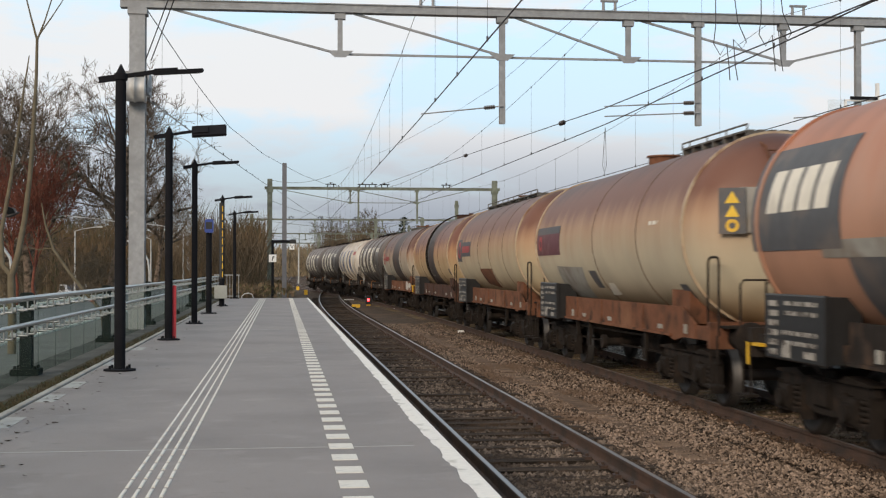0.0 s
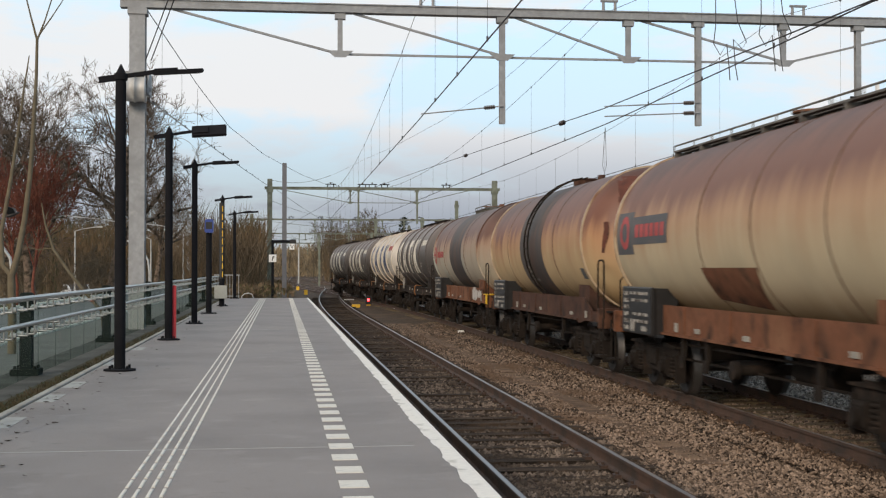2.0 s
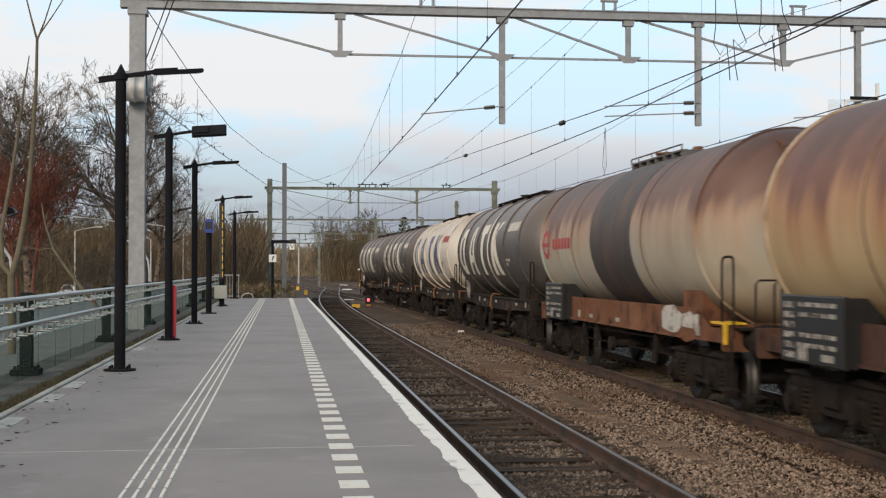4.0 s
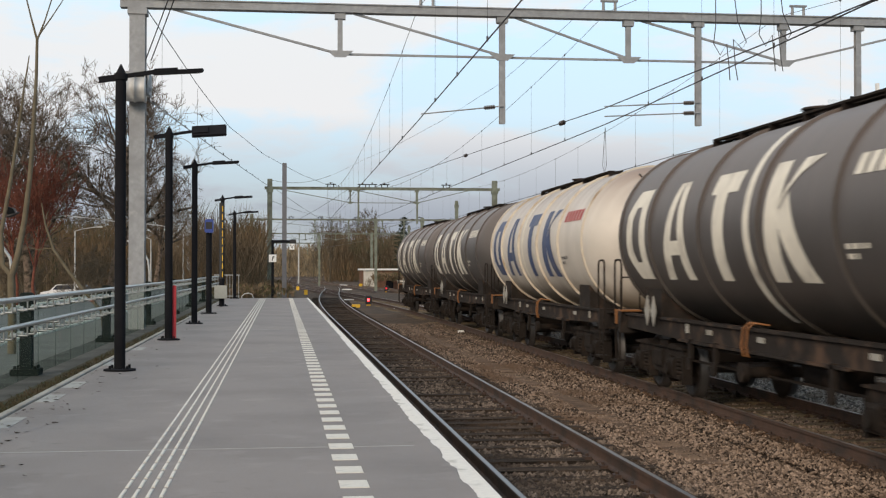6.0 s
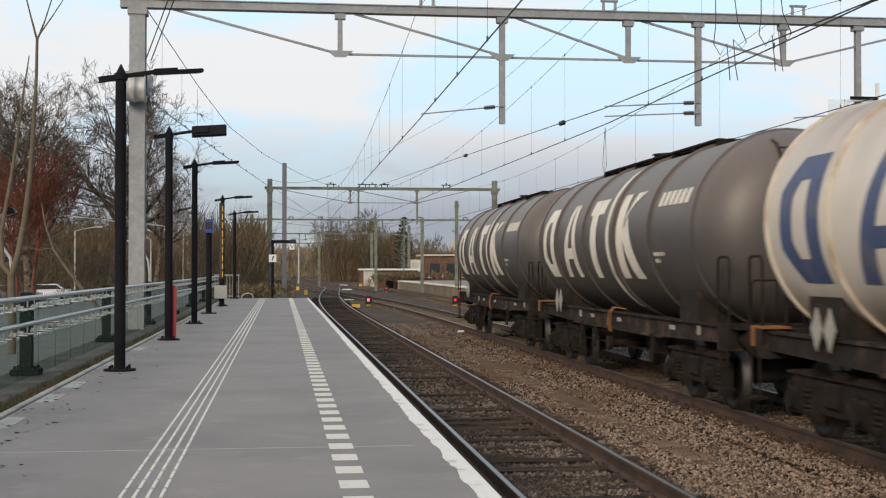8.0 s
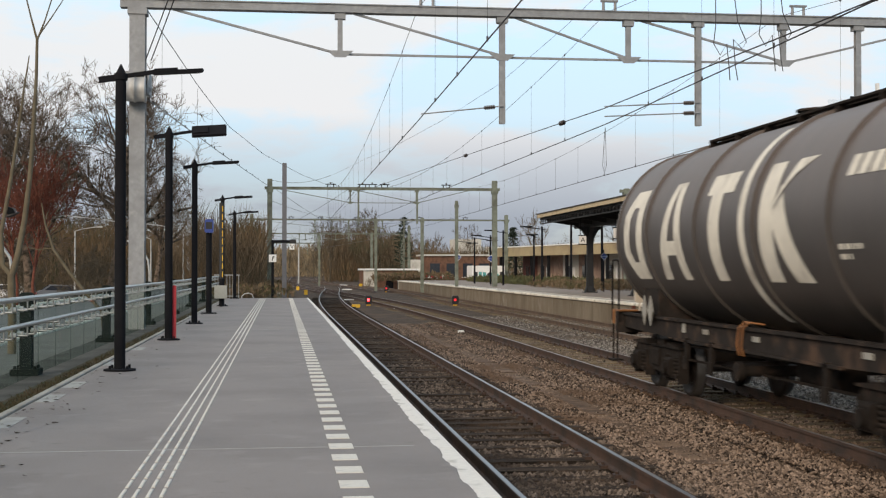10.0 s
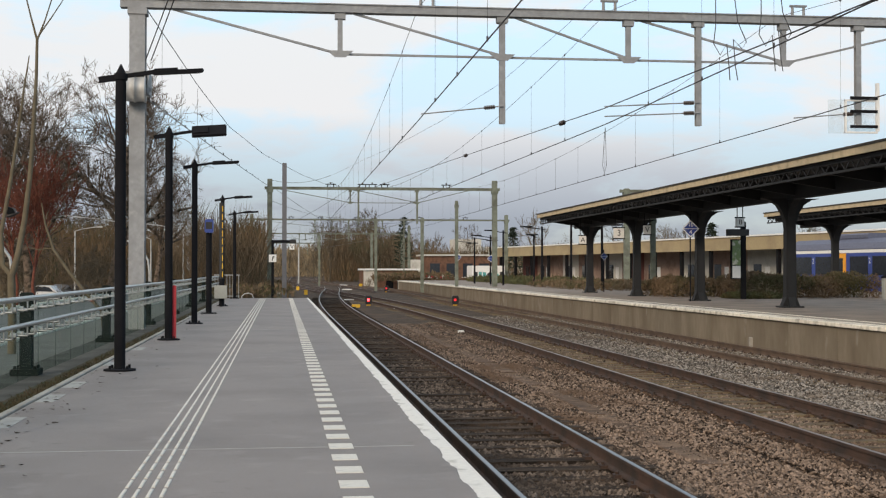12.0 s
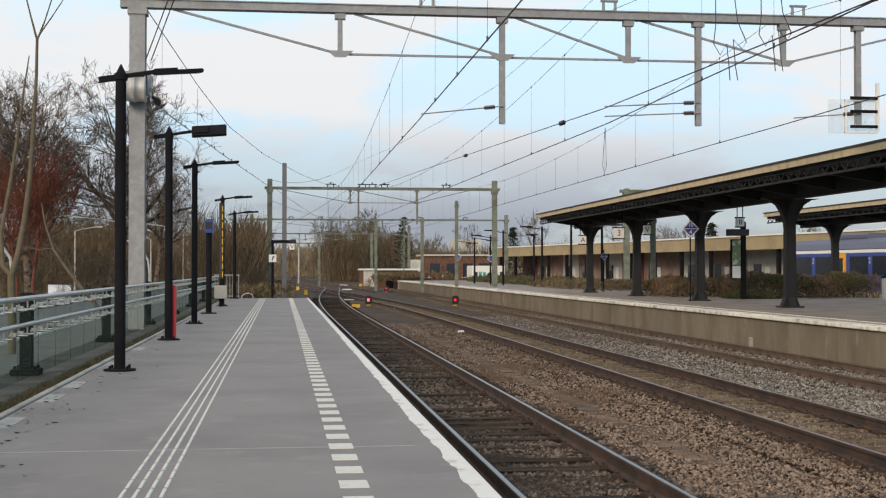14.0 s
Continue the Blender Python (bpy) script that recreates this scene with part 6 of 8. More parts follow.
def move_train():
    # the wagons' middles along the track at the start, from the last wagon to the first
    middles = (118.6, 104.95, 91.25, 77.55, 63.9, 50.4, 37.0, 23.6, 9.8)
    times = [i * 0.5 for i in range(29)]
    spins = [i * 0.05 for i in range(281)]
    for k, (w, sets) in enumerate(TRAIN):
        start = middles[k]
        rows = []
        for t in times:
            y = start - SPEED * t
            a = math.degrees(math.atan((track_x(2, y + 4.4) - track_x(2, y - 4.4)) / 8.8))
            x = (track_x(2, y + 4.4) + track_x(2, y - 4.4)) / 2
            rows.append((t, pose(x, y, RAIL_Z, 0, 0, -a)))
        walk(w, rows)
        for a, y in sets:
            walk(a, [(t, pose(0, y, 0.46, math.degrees(SPEED * t / 0.46))) for t in spins])
# ---- far platform: canopies, signs, lamps ----
CANOPY_DARK = material("dark_canopy_steel", (0.0095, 0.0105, 0.0125), 0.7, spots=(((0.014, 0.0135, 0.013), 2, 0.55, 0.75),), vary=0.2)
FASCIA = material("cream_fascia_boards", (0.52, 0.42, 0.27), 0.7, spots=(((0.34, 0.26, 0.16), 3, 0.5, 0.7),), vary=0.1)
ROOF_FELT = material("roof_felt", (0.06, 0.055, 0.05), 0.9, vary=0.2)
BRICK = material("brown_brick", (0.17, 0.095, 0.065), 0.9, spots=(((0.11, 0.06, 0.045), 2, 0.45, 0.65),), vary=0.2, scale=12, bump=0.3)
BRICK_PALE = material("weathered_pink_brick", (0.33, 0.235, 0.19), 0.9, spots=(((0.24, 0.16, 0.125), 1.5, 0.45, 0.65),), vary=0.15, scale=10)
BRICK_RED = material("dark_red_boarding", (0.12, 0.035, 0.025), 0.85, vary=0.2)
RENDER_PALE = material("pale_render", (0.55, 0.53, 0.48), 0.85, spots=(((0.42, 0.4, 0.35), 1, 0.5, 0.7),), vary=0.08)
BEIGE_PANEL = material("beige_cladding", (0.34, 0.27, 0.155), 0.75, spots=(((0.26, 0.2, 0.12), 0.6, 0.45, 0.7),), vary=0.1)
TRAIN_BLUE = material("blue_coach_paint", (0.03, 0.06, 0.27), 0.35, vary=0.08)
TRAIN_YELLOW = material("orange_yellow_door", (0.75, 0.33, 0.02), 0.4, vary=0.06)
COACH_ROOF = material("grey_blue_coach_roof", (0.10, 0.11, 0.16), 0.6, vary=0.15)
TURQUOISE = material("turquoise_spray", (0.08, 0.33, 0.32), 0.7, vary=0.2)
GREEN_POSTER = material("green_poster", (0.15, 0.22, 0.09), 0.5, spots=(((0.5, 0.5, 0.42), 5, 0.5, 0.6),), vary=0.2)
RED_GLOW = glow("red_signal_light", (1.0, 0.04, 0.05), 9.0)
RED_DIM = glow("dim_red_signal_light", (0.8, 0.03, 0.04), 0.9)
HEADLIGHT = glow("car_headlight", (1.0, 0.95, 0.85), 6.0)


def column_mesh(h):
    """A tapering riveted column that flares into brackets at the top and a foot below."""
    s = Shape()
    side = [(0.32, 0.0), (0.27, 0.12), (0.18, 0.35), (0.16, h - 1.0), (0.2, h - 0.72), (0.3, h - 0.45), (0.45, h - 0.22), (0.7, h - 0.06), (1.0, h)]
    poly = side + [(-x, z) for x, z in reversed(side)]
    s.prism(poly, -0.14, 0.14, "xz")
    side = [(0.3, 0.0), (0.25, 0.12), (0.17, 0.35), (0.155, h - 0.95), (0.21, h - 0.6), (0.36, h - 0.28), (0.6, h - 0.08), (0.85, h - 0.02)]
    poly = side + [(-x, z) for x, z in reversed(side)]
    s.prism(poly, -0.12, 0.12, "yz")
    s.box(-0.36, 0.36, -0.34, 0.34, 0.0, 0.05)
    return s.mesh("column", CANOPY_DARK)


COLUMN = column_mesh(3.62)


def build_canopy(x0, x1, xc, y0, y1, ys, label, lift=0.0):
    c = thing("platform_canopy", label, "canopy", at=pose(0, 0, lift), group="platform canopies")
    part("soffit", Shape().box(x0 + 0.12, x1 - 0.12, y0, y1 - 0.1, 4.1, 4.16), CANOPY_DARK, c)
    part("roof", Shape().prism([(x0 - 0.06, 4.4), (xc, 4.26), (x1 + 0.06, 4.4), (x1 + 0.06, 4.46), (xc, 4.32), (x0 - 0.06, 4.46)], y0, y1 + 0.05), ROOF_FELT, c)
    for x in (x0, x1):
        part("fascia", Shape().box(x - 0.03, x + 0.03, y0, y1, 4.21, 4.4), FASCIA, c, "cream painted fascia board")
    part("fascia", Shape().box(x0 + 0.03, x1 - 0.03, y1 - 0.03, y1 + 0.03, 4.21, 4.4), FASCIA, c, "cream painted fascia board")
    # lattice edge girder
    gx = x0 + 0.16
    s = Shape().box(gx - 0.04, gx + 0.04, y0, y1 - 0.1, 4.14, 4.2).box(gx - 0.04, gx + 0.04, y0, y1 - 0.1, 3.84, 3.9)
    g = part("edge_girder", s, CANOPY_DARK, c)
    n = int((y1 - y0) / 0.62)
    for i in range(n):
        a = y0 + (y1 - 0.1 - y0) * i / n
        b = y0 + (y1 - 0.1 - y0) * (i + 0.5) / n
        e = y0 + (y1 - 0.1 - y0) * (i + 1) / n
        part("lattice_bar", Shape().bar((gx, a, 3.88), (gx, b, 4.16), 0.035).bar((gx, b, 4.16), (gx, e, 3.88), 0.035), CANOPY_DARK, g)
    part("main_girder", Shape().box(xc - 0.16, xc + 0.16, y0, y1 - 0.6, 3.58, 4.1), CANOPY_DARK, c)
    y = y0 + 1.5
    while y < y1 - 0.3:
        part("cross_beam", Shape().prism([(x0 + 0.2, 4.1), (x1 - 0.15, 4.1), (x1 - 0.15, 3.95), (xc, 3.66), (x0 + 0.2, 3.95)], y - 0.05, y + 0.05), CANOPY_DARK, c)
        y += 3.05
    for y in ys:
        part("column", COLUMN, None, c, at=pose(xc, y, 0))
    # slim tube lamps under the soffit
    for y in (27.0, 30.5):
        part("tube_lamp", Shape().box(xc - 1.1, xc - 0.95, y, y + 1.2, 3.88, 3.96), GREY_BOX, c, "pale tube lamp")
    return c


build_canopy(14.62, 19.0, 16.8, 14.0, 72.0, (22.4, 31.5, 40.7, 49.9, 59.1, 68.4), "platform canopy with cream fascia, lattice girder and black columns")
build_canopy(27.0, 31.0, 29.0, 14.5, 69.0, (28, 37, 46, 55, 64.2), "further platform canopy with cream fascia and black columns")


def text(parent, body, at, size, mat):
    cu = bpy.data.curves.new("letter", "FONT")
    cu.body, cu.size, cu.align_x, cu.align_y, cu.extrude = body, size, "CENTER", "CENTER", 0.002
    o = new("letter", cu)
    cu.materials.append(mat)
    o.parent, o.matrix_basis = parent, at
    return o


def hung_sign(x, y, z, w, h, body, label, post_to=None):
    t = thing("hanging_sign", label, "sign", at=pose(x, y, z))
    b = part("sign_box", Shape().box(-w / 2, w / 2, -0.06, 0.06, -h / 2, h / 2, bevel=0.02), WHITE_PAINT, t)
    for e in (h / 2, -h / 2 - 0.05):
        part("frame_bar", Shape().box(-w / 2 - 0.04, w / 2 + 0.04, -0.05, 0.05, e, e + 0.05), DARK_POST, t)
    if body:
        text(b, body, pose(0, -0.065, 0, 90, 0, 0), h * 0.85, BLACK)
    up = 3.95 - z if post_to is None else post_to
    if up > h / 2:
        for d in (-0.35 * w, 0.35 * w):
            part("hanger", Shape().rod((d, 0, h / 2), (d, 0, up), 0.02, n=6), DARK_POST, t)
    return t


hung_sign(15.46, 57.4, 2.94, 0.48, 0.46, "3", "white hanging platform number sign under the canopy")
hung_sign(15.34, 64.0, 2.78, 0.36, 0.4, "A", "small white hanging letter sign under the canopy")
hung_sign(16.54, 56.5, 3.07, 0.32, 0.4, "V", "small white letter sign under the canopy")
hung_sign(18.9, 51.0, 3.22, 0.34, 0.34, "B", "small white hanging letter sign under the canopy")


def diamond_sign(x, y, z0, z, r, upper, lower, label, mat):
    t = thing("diamond_sign", label, "sign", at=pose(x, y, z0), group="diamond signs")
    part("post", Shape().rod((0, 0.03, 0), (0, 0.03, z - z0 + r * 1.7), 0.03, n=8), DARK_POST, t)
    d = part("plate", Shape().prism([(-r, z - z0), (0, z - z0 - r), (r, z - z0), (0, z - z0 + r)], -0.03, -0.01), WHITE_PAINT, t, "white diamond plate")
    k = r * 0.86
    part("blue_half", Shape().prism([(-k, z - z0 + 0.01), (k, z - z0 + 0.01), (0, z - z0 + k)], -0.036, -0.03), mat, d, "blue upper half")
    part("blue_half", Shape().prism([(-k, z - z0 - 0.01), (0, z - z0 - k), (k, z - z0 - 0.01)], -0.036, -0.03), mat, d, "blue lower half")
    if upper:
        text(d, upper, pose(0, -0.04, z - z0 + 0.15, 90, 0, 0), 0.22, WHITE_PAINT)
    if lower:
        text(d, lower, pose(0, -0.04, z - z0 - 0.14, 90, 0, 0), 0.24, WHITE_PAINT)


diamond_sign(16.12, 49.0, 0.0, 2.88, 0.34, "10", "4", "blue and white diamond stop sign on a grey post", BLUE_PAINT)
diamond_sign(18.0, 70.0, 0.0, 2.0, 0.22, "", "", "blue diamond sign on a thin post", BLUE_PAINT)
diamond_sign(16.2, 98.0, 0.0, 2.1, 0.3, "", "", "blue diamond sign on a thin post", BLUE_PAINT)
diamond_sign(15.0, 108.0, 0.0, 2.3, 0.3, "", "", "blue diamond sign on a thin post", BLUE_PAINT)


def build_far_furniture():
    t = thing("information_totem", "dark totem with a green poster and a display board", "information totem", at=pose(19.35, 52.4, 0))
    part("post", Shape().box(0.12, 0.3, -0.1, 0.1, 0, 3.3, bevel=0.02), DARK_POST, t)
    p = part("poster_case", Shape().box(-0.34, 0.1, -0.08, 0.08, 0.85, 2.55, bevel=0.02), DARK_POST, t)
    part("poster", Shape().box(-0.3, 0.06, -0.09, -0.08, 1.45, 2.5), GREEN_POSTER, p, "green pictorial poster")
    part("notice", Shape().box(-0.3, 0.06, -0.09, -0.08, 0.9, 1.42), WHITE_PAINT, p, "white notice sheet")
    part("display_board", Shape().box(-0.5, 0.42, -0.14, 0.14, 2.7, 2.98, bevel=0.02), BLACK, t, "dark train display board")
    t = thing("litter_bin", "grey steel litter bin on the far platform", "litter bin", at=pose(25.6, 51.6, 0))
    part("body", Shape().rod((0, 0, 0.0), (0, 0, 0.9), 0.2, n=18), GREY_BOX, t)
    part("lid", Shape().lathe([(0, 0.23), (0.06, 0.23), (0.14, 0.08), (0.14, 0)], (0, 0, 0.9), (0, 0, 1.9), n=18), DARK_POST, t)
    # platform lamps: slim dark posts with one or two flat heads
    for x, y, h, left, right in ((18.7, 90.5, 4.35, 1.3, 0.25), (17.2, 113.0, 4.1, 0.3, 1.5), (17.9, 108.5, 4.2, 1.4, 0.2), (17.7, 101.0, 4.4, 1.2, 0.3), (19.0, 82.5, 4.3, 0.2, 0.6), (19.3, 75.5, 4.2, 0.2, 0.6), (19.0, 95.0, 3.9, 0.3, 0.2), (16.6, 120.0, 4.0, 0.2, 1.4)):
        t = thing("far_platform_lamp", "slim dark lamp post with a flat head on the far platform", "lamp post", at=pose(x, y, 0), group="lamps on the far platform")
        part("post", Shape().rod((0, 0, 0), (0, 0, h), 0.085, 0.07, n=10), DARK_POST, t)
        part("arm", Shape().bar((-left, 0, h - 0.02), (right, 0, h - 0.22), 0.06, 0.06), DARK_POST, t)
        part("head", Shape().box(-left - 0.3, -left + 0.6, -0.15, 0.15, h - 0.05, h + 0.04) if left > right else Shape().box(right - 0.4, right + 0.6, -0.15, 0.15, h - 0.28, h - 0.19), DARK_POST, t)
    # dwarf signals showing red
    for x, y in ((5.3, 77.8), (10.55, 77.2), (10.2, 124.0)):
        t = thing("dwarf_signal", "low track signal box showing a red light", "signal", at=pose(x, y, -1.0), group="dwarf signals")
        part("stand", Shape().box(-0.12, 0.12, -0.12, 0.12, 0.0, 0.16), YELLOW, t, "yellow base")
        b = part("lamp_housing", Shape().box(-0.2, 0.2, -0.16, 0.16, 0.14, 0.66, bevel=0.06), BLACK, t)
        part("red_lens", Shape().rod((-0.02, -0.18, 0.42), (-0.02, -0.16, 0.42), 0.08, n=16), RED_GLOW if x < 6 else RED_DIM, b, "glowing red lens")
        part("hood", Shape().lathe([(0, 0.14), (0.14, 0.14), (0.14, 0.15), (0, 0.15)], (-0.02, -0.16, 0.42), (-0.02, -1.16, 0.42), n=16, a0=-1.5, a1=1.5), BLACK, b)
    # white and yellow trackside markers
    for x, y, sx, sy, sz, m, lab in ((6.25, 44.2, 0.1, 0.12, 0.14, WHITE_PAINT, "small white trackside marker block"), (6.3, 70.0, 0.14, 0.12, 0.12, WHITE_PAINT, "small white trackside marker block"), (5.0, 92.7, 0.45, 0.4, 0.1, WHITE_PAINT, "flat white board between the tracks"), (7.2, 140, 0.5, 0.4, 0.12, WHITE_PAINT, "flat white board between the tracks"), (12.75, 33.6, 0.04, 0.05, 0.42, CONCRETE, "small concrete post at the platform wall"), (2.2, 114.0, 0.15, 0.15, 0.45, YELLOW, "yellow equipment box beside the track"), (1.8, 137.0, 0.15, 0.15, 0.45, YELLOW, "yellow equipment box beside the track"), (0.3, 150, 0.2, 0.2, 0.5, YELLOW, "yellow equipment box beside the track"), (9.8, 158, 0.2, 0.2, 0.5, YELLOW, "yellow equipment box beside the track"), (4.4, 75.5, 0.24, 0.18, 0.2, YELLOW, "yellow equipment box beside the track"), (0.2, 120, 0.5, 0.3, 0.14, WHITE_PAINT, "flat white board between the tracks"), (8.0, 165, 0.5, 0.3, 0.3, WHITE_PAINT, "flat white board between the tracks")):
        t = thing("trackside_marker", lab, "marker", at=pose(x, y, -1.0), group="trackside markers")
        part("block", Shape().box(-sx, sx, -sy, sy, 0.0, sz, bevel=0.02), m, t)
    # thin rail lying by the far wall, and a red barrier at the platform's end
    t = thing("crossing_barrier", "red and white striped barrier at the end of the far platform", "barrier", at=pose(16.4, 150, -1.35))
    for i in range(8):
        part("stripe", Shape().box(0.0 + i * 0.42, 0.4 + i * 0.42, -0.04, 0.04, 1.55, 1.95), RED_PAINT if i % 2 else WHITE_PAINT, t, "red stripe" if i % 2 else "white stripe")
    for d in (0.3, 1.7, 3.2):
        part("foot", Shape().box(d - 0.05, d + 0.05, -0.05, 0.05, 0, 1.55), GREY_BOX, t)
    # slim masts
    for x, y, z0, z1, r, m in ((12.9, 93.6, 0.0, 6.35, 0.12, GREEN_STEEL), (12.7, 115, -1.3, 5.95, 0.14, GREEN_STEEL), (9.6, 130, -1.3, 6.45, 0.14, GREEN_STEEL), (25.6, 92.8, 0.0, 7.3, 0.2, GREEN_STEEL), (18.6, 62.5, 0, 4.1, 0.12, GREEN_STEEL), (5.2, 175, -1.3, 6.0, 0.14, GREEN_STEEL), (2.6, 190, -1.3, 4.5, 0.1, GALV), (12.0, 170, -1.3, 6.2, 0.16, GREEN_STEEL), (16.0, 160, -1.3, 6.8, 0.16, GREEN_STEEL)):
        t = thing("catenary_mast", "weathered green-grey steel mast", "mast", at=pose(x, y, z0), group="catenary masts")
        part("shaft", Shape().box(-r, r, -r, r, 0, z1 - z0, bevel=r * 0.3), m, t)
        part("cap", Shape().box(-r * 1.3, r * 1.3, -r * 1.3, r * 1.3, z1 - z0 - 0.5, z1 - z0 - 0.3), m, t)
    t = thing("catenary_beam", "green-grey steel beam of a further portal", "catenary portal", at=pose(25.6, 92.8, 7.0))
    part("beam", Shape().box(-0.5, 10, -0.15, 0.15, 0, 0.22), GREEN_STEEL, t)


build_far_furniture()


def build_blue_train():
    t = thing("passenger_train", "blue passenger train with yellow doors at a far platform", "train", at=pose(35.4, 86, -0.1, 0, 0, 186))
    # local: x across, y along towards the camera; the side that shows lies at x = +0
    s = Shape()
    s.prism([(0.0, 0.0), (0.05, 0.9), (0.05, 2.45), (-0.25, 3.0), (-0.8, 3.3), (-1.9, 3.3), (-2.45, 3.0), (-2.75, 2.45), (-2.75, 0.9), (-2.7, 0.0)], 0.0, 42.0)
    part("body", s, TRAIN_BLUE, t)
    part("roof", Shape().prism([(0.075, 2.66), (-0.2, 3.06), (-0.78, 3.36), (-1.92, 3.36), (-2.5, 3.06), (-2.8, 2.66)], 0.02, 41.98), COACH_ROOF, t, "grimy grey-blue roof")
    part("white_stripe", Shape().box(0.05, 0.07, 0.05, 41.9, 2.42, 2.62), WHITE_PAINT, t, "white stripe below the roof")
    y = 1.2
    k = 0
    while y < 40:
        if k % 4 == 2:
            d = part("door", Shape().box(0.04, 0.075, y, y + 1.25, 0.15, 2.4, bevel=0.01), TRAIN_YELLOW, t, "orange-yellow door")
            part("door_window", Shape().box(0.075, 0.08, y + 0.35, y + 0.9, 0.9, 2.1), WINDOW, d)
            y += 1.7
        else:
            part("window", Shape().box(0.04, 0.062, y, y + 2.1, 1.0, 2.2, bevel=0.01), WINDOW, t)
            text(t, "2", pose(0.066, y + 2.3, 1.9, 90, 0, 90), 0.5, WHITE_PAINT)
            y += 2.6
        k += 1
    part("roof_unit", Shape().box(-2.2, -0.7, 5, 9, 3.3, 3.7, bevel=0.1), COACH_ROOF, t)


build_blue_train()


def build_buildings():
    # long low station roof with a beige fascia, set askew behind the platforms
    a, b = Vector((26.6, 156, 0)), Vector((40.2, 80, 0))
    ang = math.degrees(math.atan2(b.y - a.y, b.x - a.x))
    ln = (b - a).length
    t = thing("station_building", "long low station building with beige fascia roof", "building", at=pose(a.x, a.y, -0.9, 0, 0, ang))
    part("fascia", Shape().box(0, ln, -0.15, 0.0, 3.72, 4.78), BEIGE_PANEL, t, "long beige fascia")
    part("roof_edge", Shape().box(-0.05, ln + 0.05, -0.25, 6.0, 4.78, 4.9), WHITE_PAINT, t, "white roof edge")
    part("roof", Shape().box(0, ln, 0.0, 6.0, 3.9, 4.77), ROOF_FELT, t)
    i = 0
    x = 1.0
    rnd = random.Random(8)
    while x < ln - 4:
        w = rnd.uniform(4, 8)
        m = (BRICK_RED, BRICK_PALE, RENDER_PALE, BRICK_PALE, RENDER_PALE)[i % 5]
        part("wall", Shape().box(x, min(x + w, ln - 1), 3.0, 3.3, 0, 3.85), m, t)
        if m is not WINDOW:
            part("window", Shape().box(x + 1.0, x + 2.2, 2.97, 3.01, 1.2, 2.6), WINDOW, t)
            part("window", Shape().box(x + 2.8, x + 3.5, 2.97, 3.01, 0.2, 2.4), WHITE_PAINT, t, "white door")
        x += w
        i += 1
    for x in np.arange(0.6, ln, 5.2):
        part("post", Shape().box(x - 0.14, x + 0.14, 0.1, 0.38, 0, 3.9), DARK_POST, t)
    # low flat-roofed hut
    t = thing("flat_roofed_hut", "low brick hut with a white flat roof edge", "building", at=pose(9.95, 158, -1.35))
    part("wall", Shape().box(0, 7.0, 0, 5, 0, 2.5), BRICK, t)
    part("roof_edge", Shape().box(-0.2, 7.2, -0.3, 5.3, 2.5, 2.72), WHITE_PAINT, t, "white roof edge")
    part("wall_panel", Shape().box(0.2, 1.8, -0.06, 0.0, 0.1, 2.5), RENDER_PALE, t, "pale wall panel")
    for d in (3.0, 4.4, 5.8):
        part("door", Shape().box(d, d + 0.9, -0.05, 0.0, 0.0, 2.1), DARK_POST, t)
    # brick building with a pale annexe that carries sprayed shapes
    t = thing("brick_building", "brown brick building with flat roof", "building", at=pose(18.6, 168, -1.35))
    part("wall", Shape().box(0, 10.5, 0, 6, 0, 4.4), BRICK, t)
    part("roof_edge", Shape().box(-0.2, 10.7, -0.3, 6.2, 4.4, 4.6), RENDER_PALE, t, "pale roof edge")
    for d in (1.0, 3.2, 5.4, 7.6):
        w = part("window", Shape().box(d, d + 1.3, -0.05, 0.0, 1.6, 3.4), WINDOW, t)
        part("sill", Shape().box(d - 0.1, d + 1.4, -0.14, 0.0, 1.5, 1.6), RENDER_PALE, w)
    part("wall_panel", Shape().box(-1.4, 0.0, -0.4, 2, 0, 3.9), RENDER_PALE, t, "pale tower wall")
    t = thing("white_shed", "white shed wall with turquoise sprayed shapes", "building", at=pose(22.2, 148, -1.0))
    part("wall", Shape().box(0, 3.9, 0, 4, 0, 2.7), WHITE_PAINT, t)
    rnd = random.Random(5)
    for i in range(7):
        c = 0.3 + i * 0.5
        part("sprayed_shape", Shape().prism([(c, 1.0), (c + 0.42, 1.05 + rnd.uniform(0, 0.1)), (c + 0.38, 1.75 + rnd.uniform(0, 0.3)), (c + 0.02, 1.7 + rnd.uniform(0, 0.3))], -0.02, -0.005), TURQUOISE if i % 3 else BLACK, t, "turquoise sprayed shape" if i % 3 else "black sprayed shape")
    # pale block of flats far behind
    t = thing("apartment_building", "pale distant apartment building above the trees", "building", at=pose(45, 330, -1.3))
    part("wall", Shape().box(0, 7, 0, 10, 0, 10.5), RENDER_PALE, t)
    part("wall", Shape().box(7, 22, 2, 12, 0, 8.5), RENDER_PALE, t)
    part("wall", Shape().box(-16, 0, 2, 12, 0, 7.0), BRICK, t)
    for i in range(7):
        for z in (3.0, 5.8):
            part("window", Shape().box(8 + i * 2, 9.2 + i * 2, 1.94, 2.0, z, z + 1.4), WINDOW, t)


build_buildings()
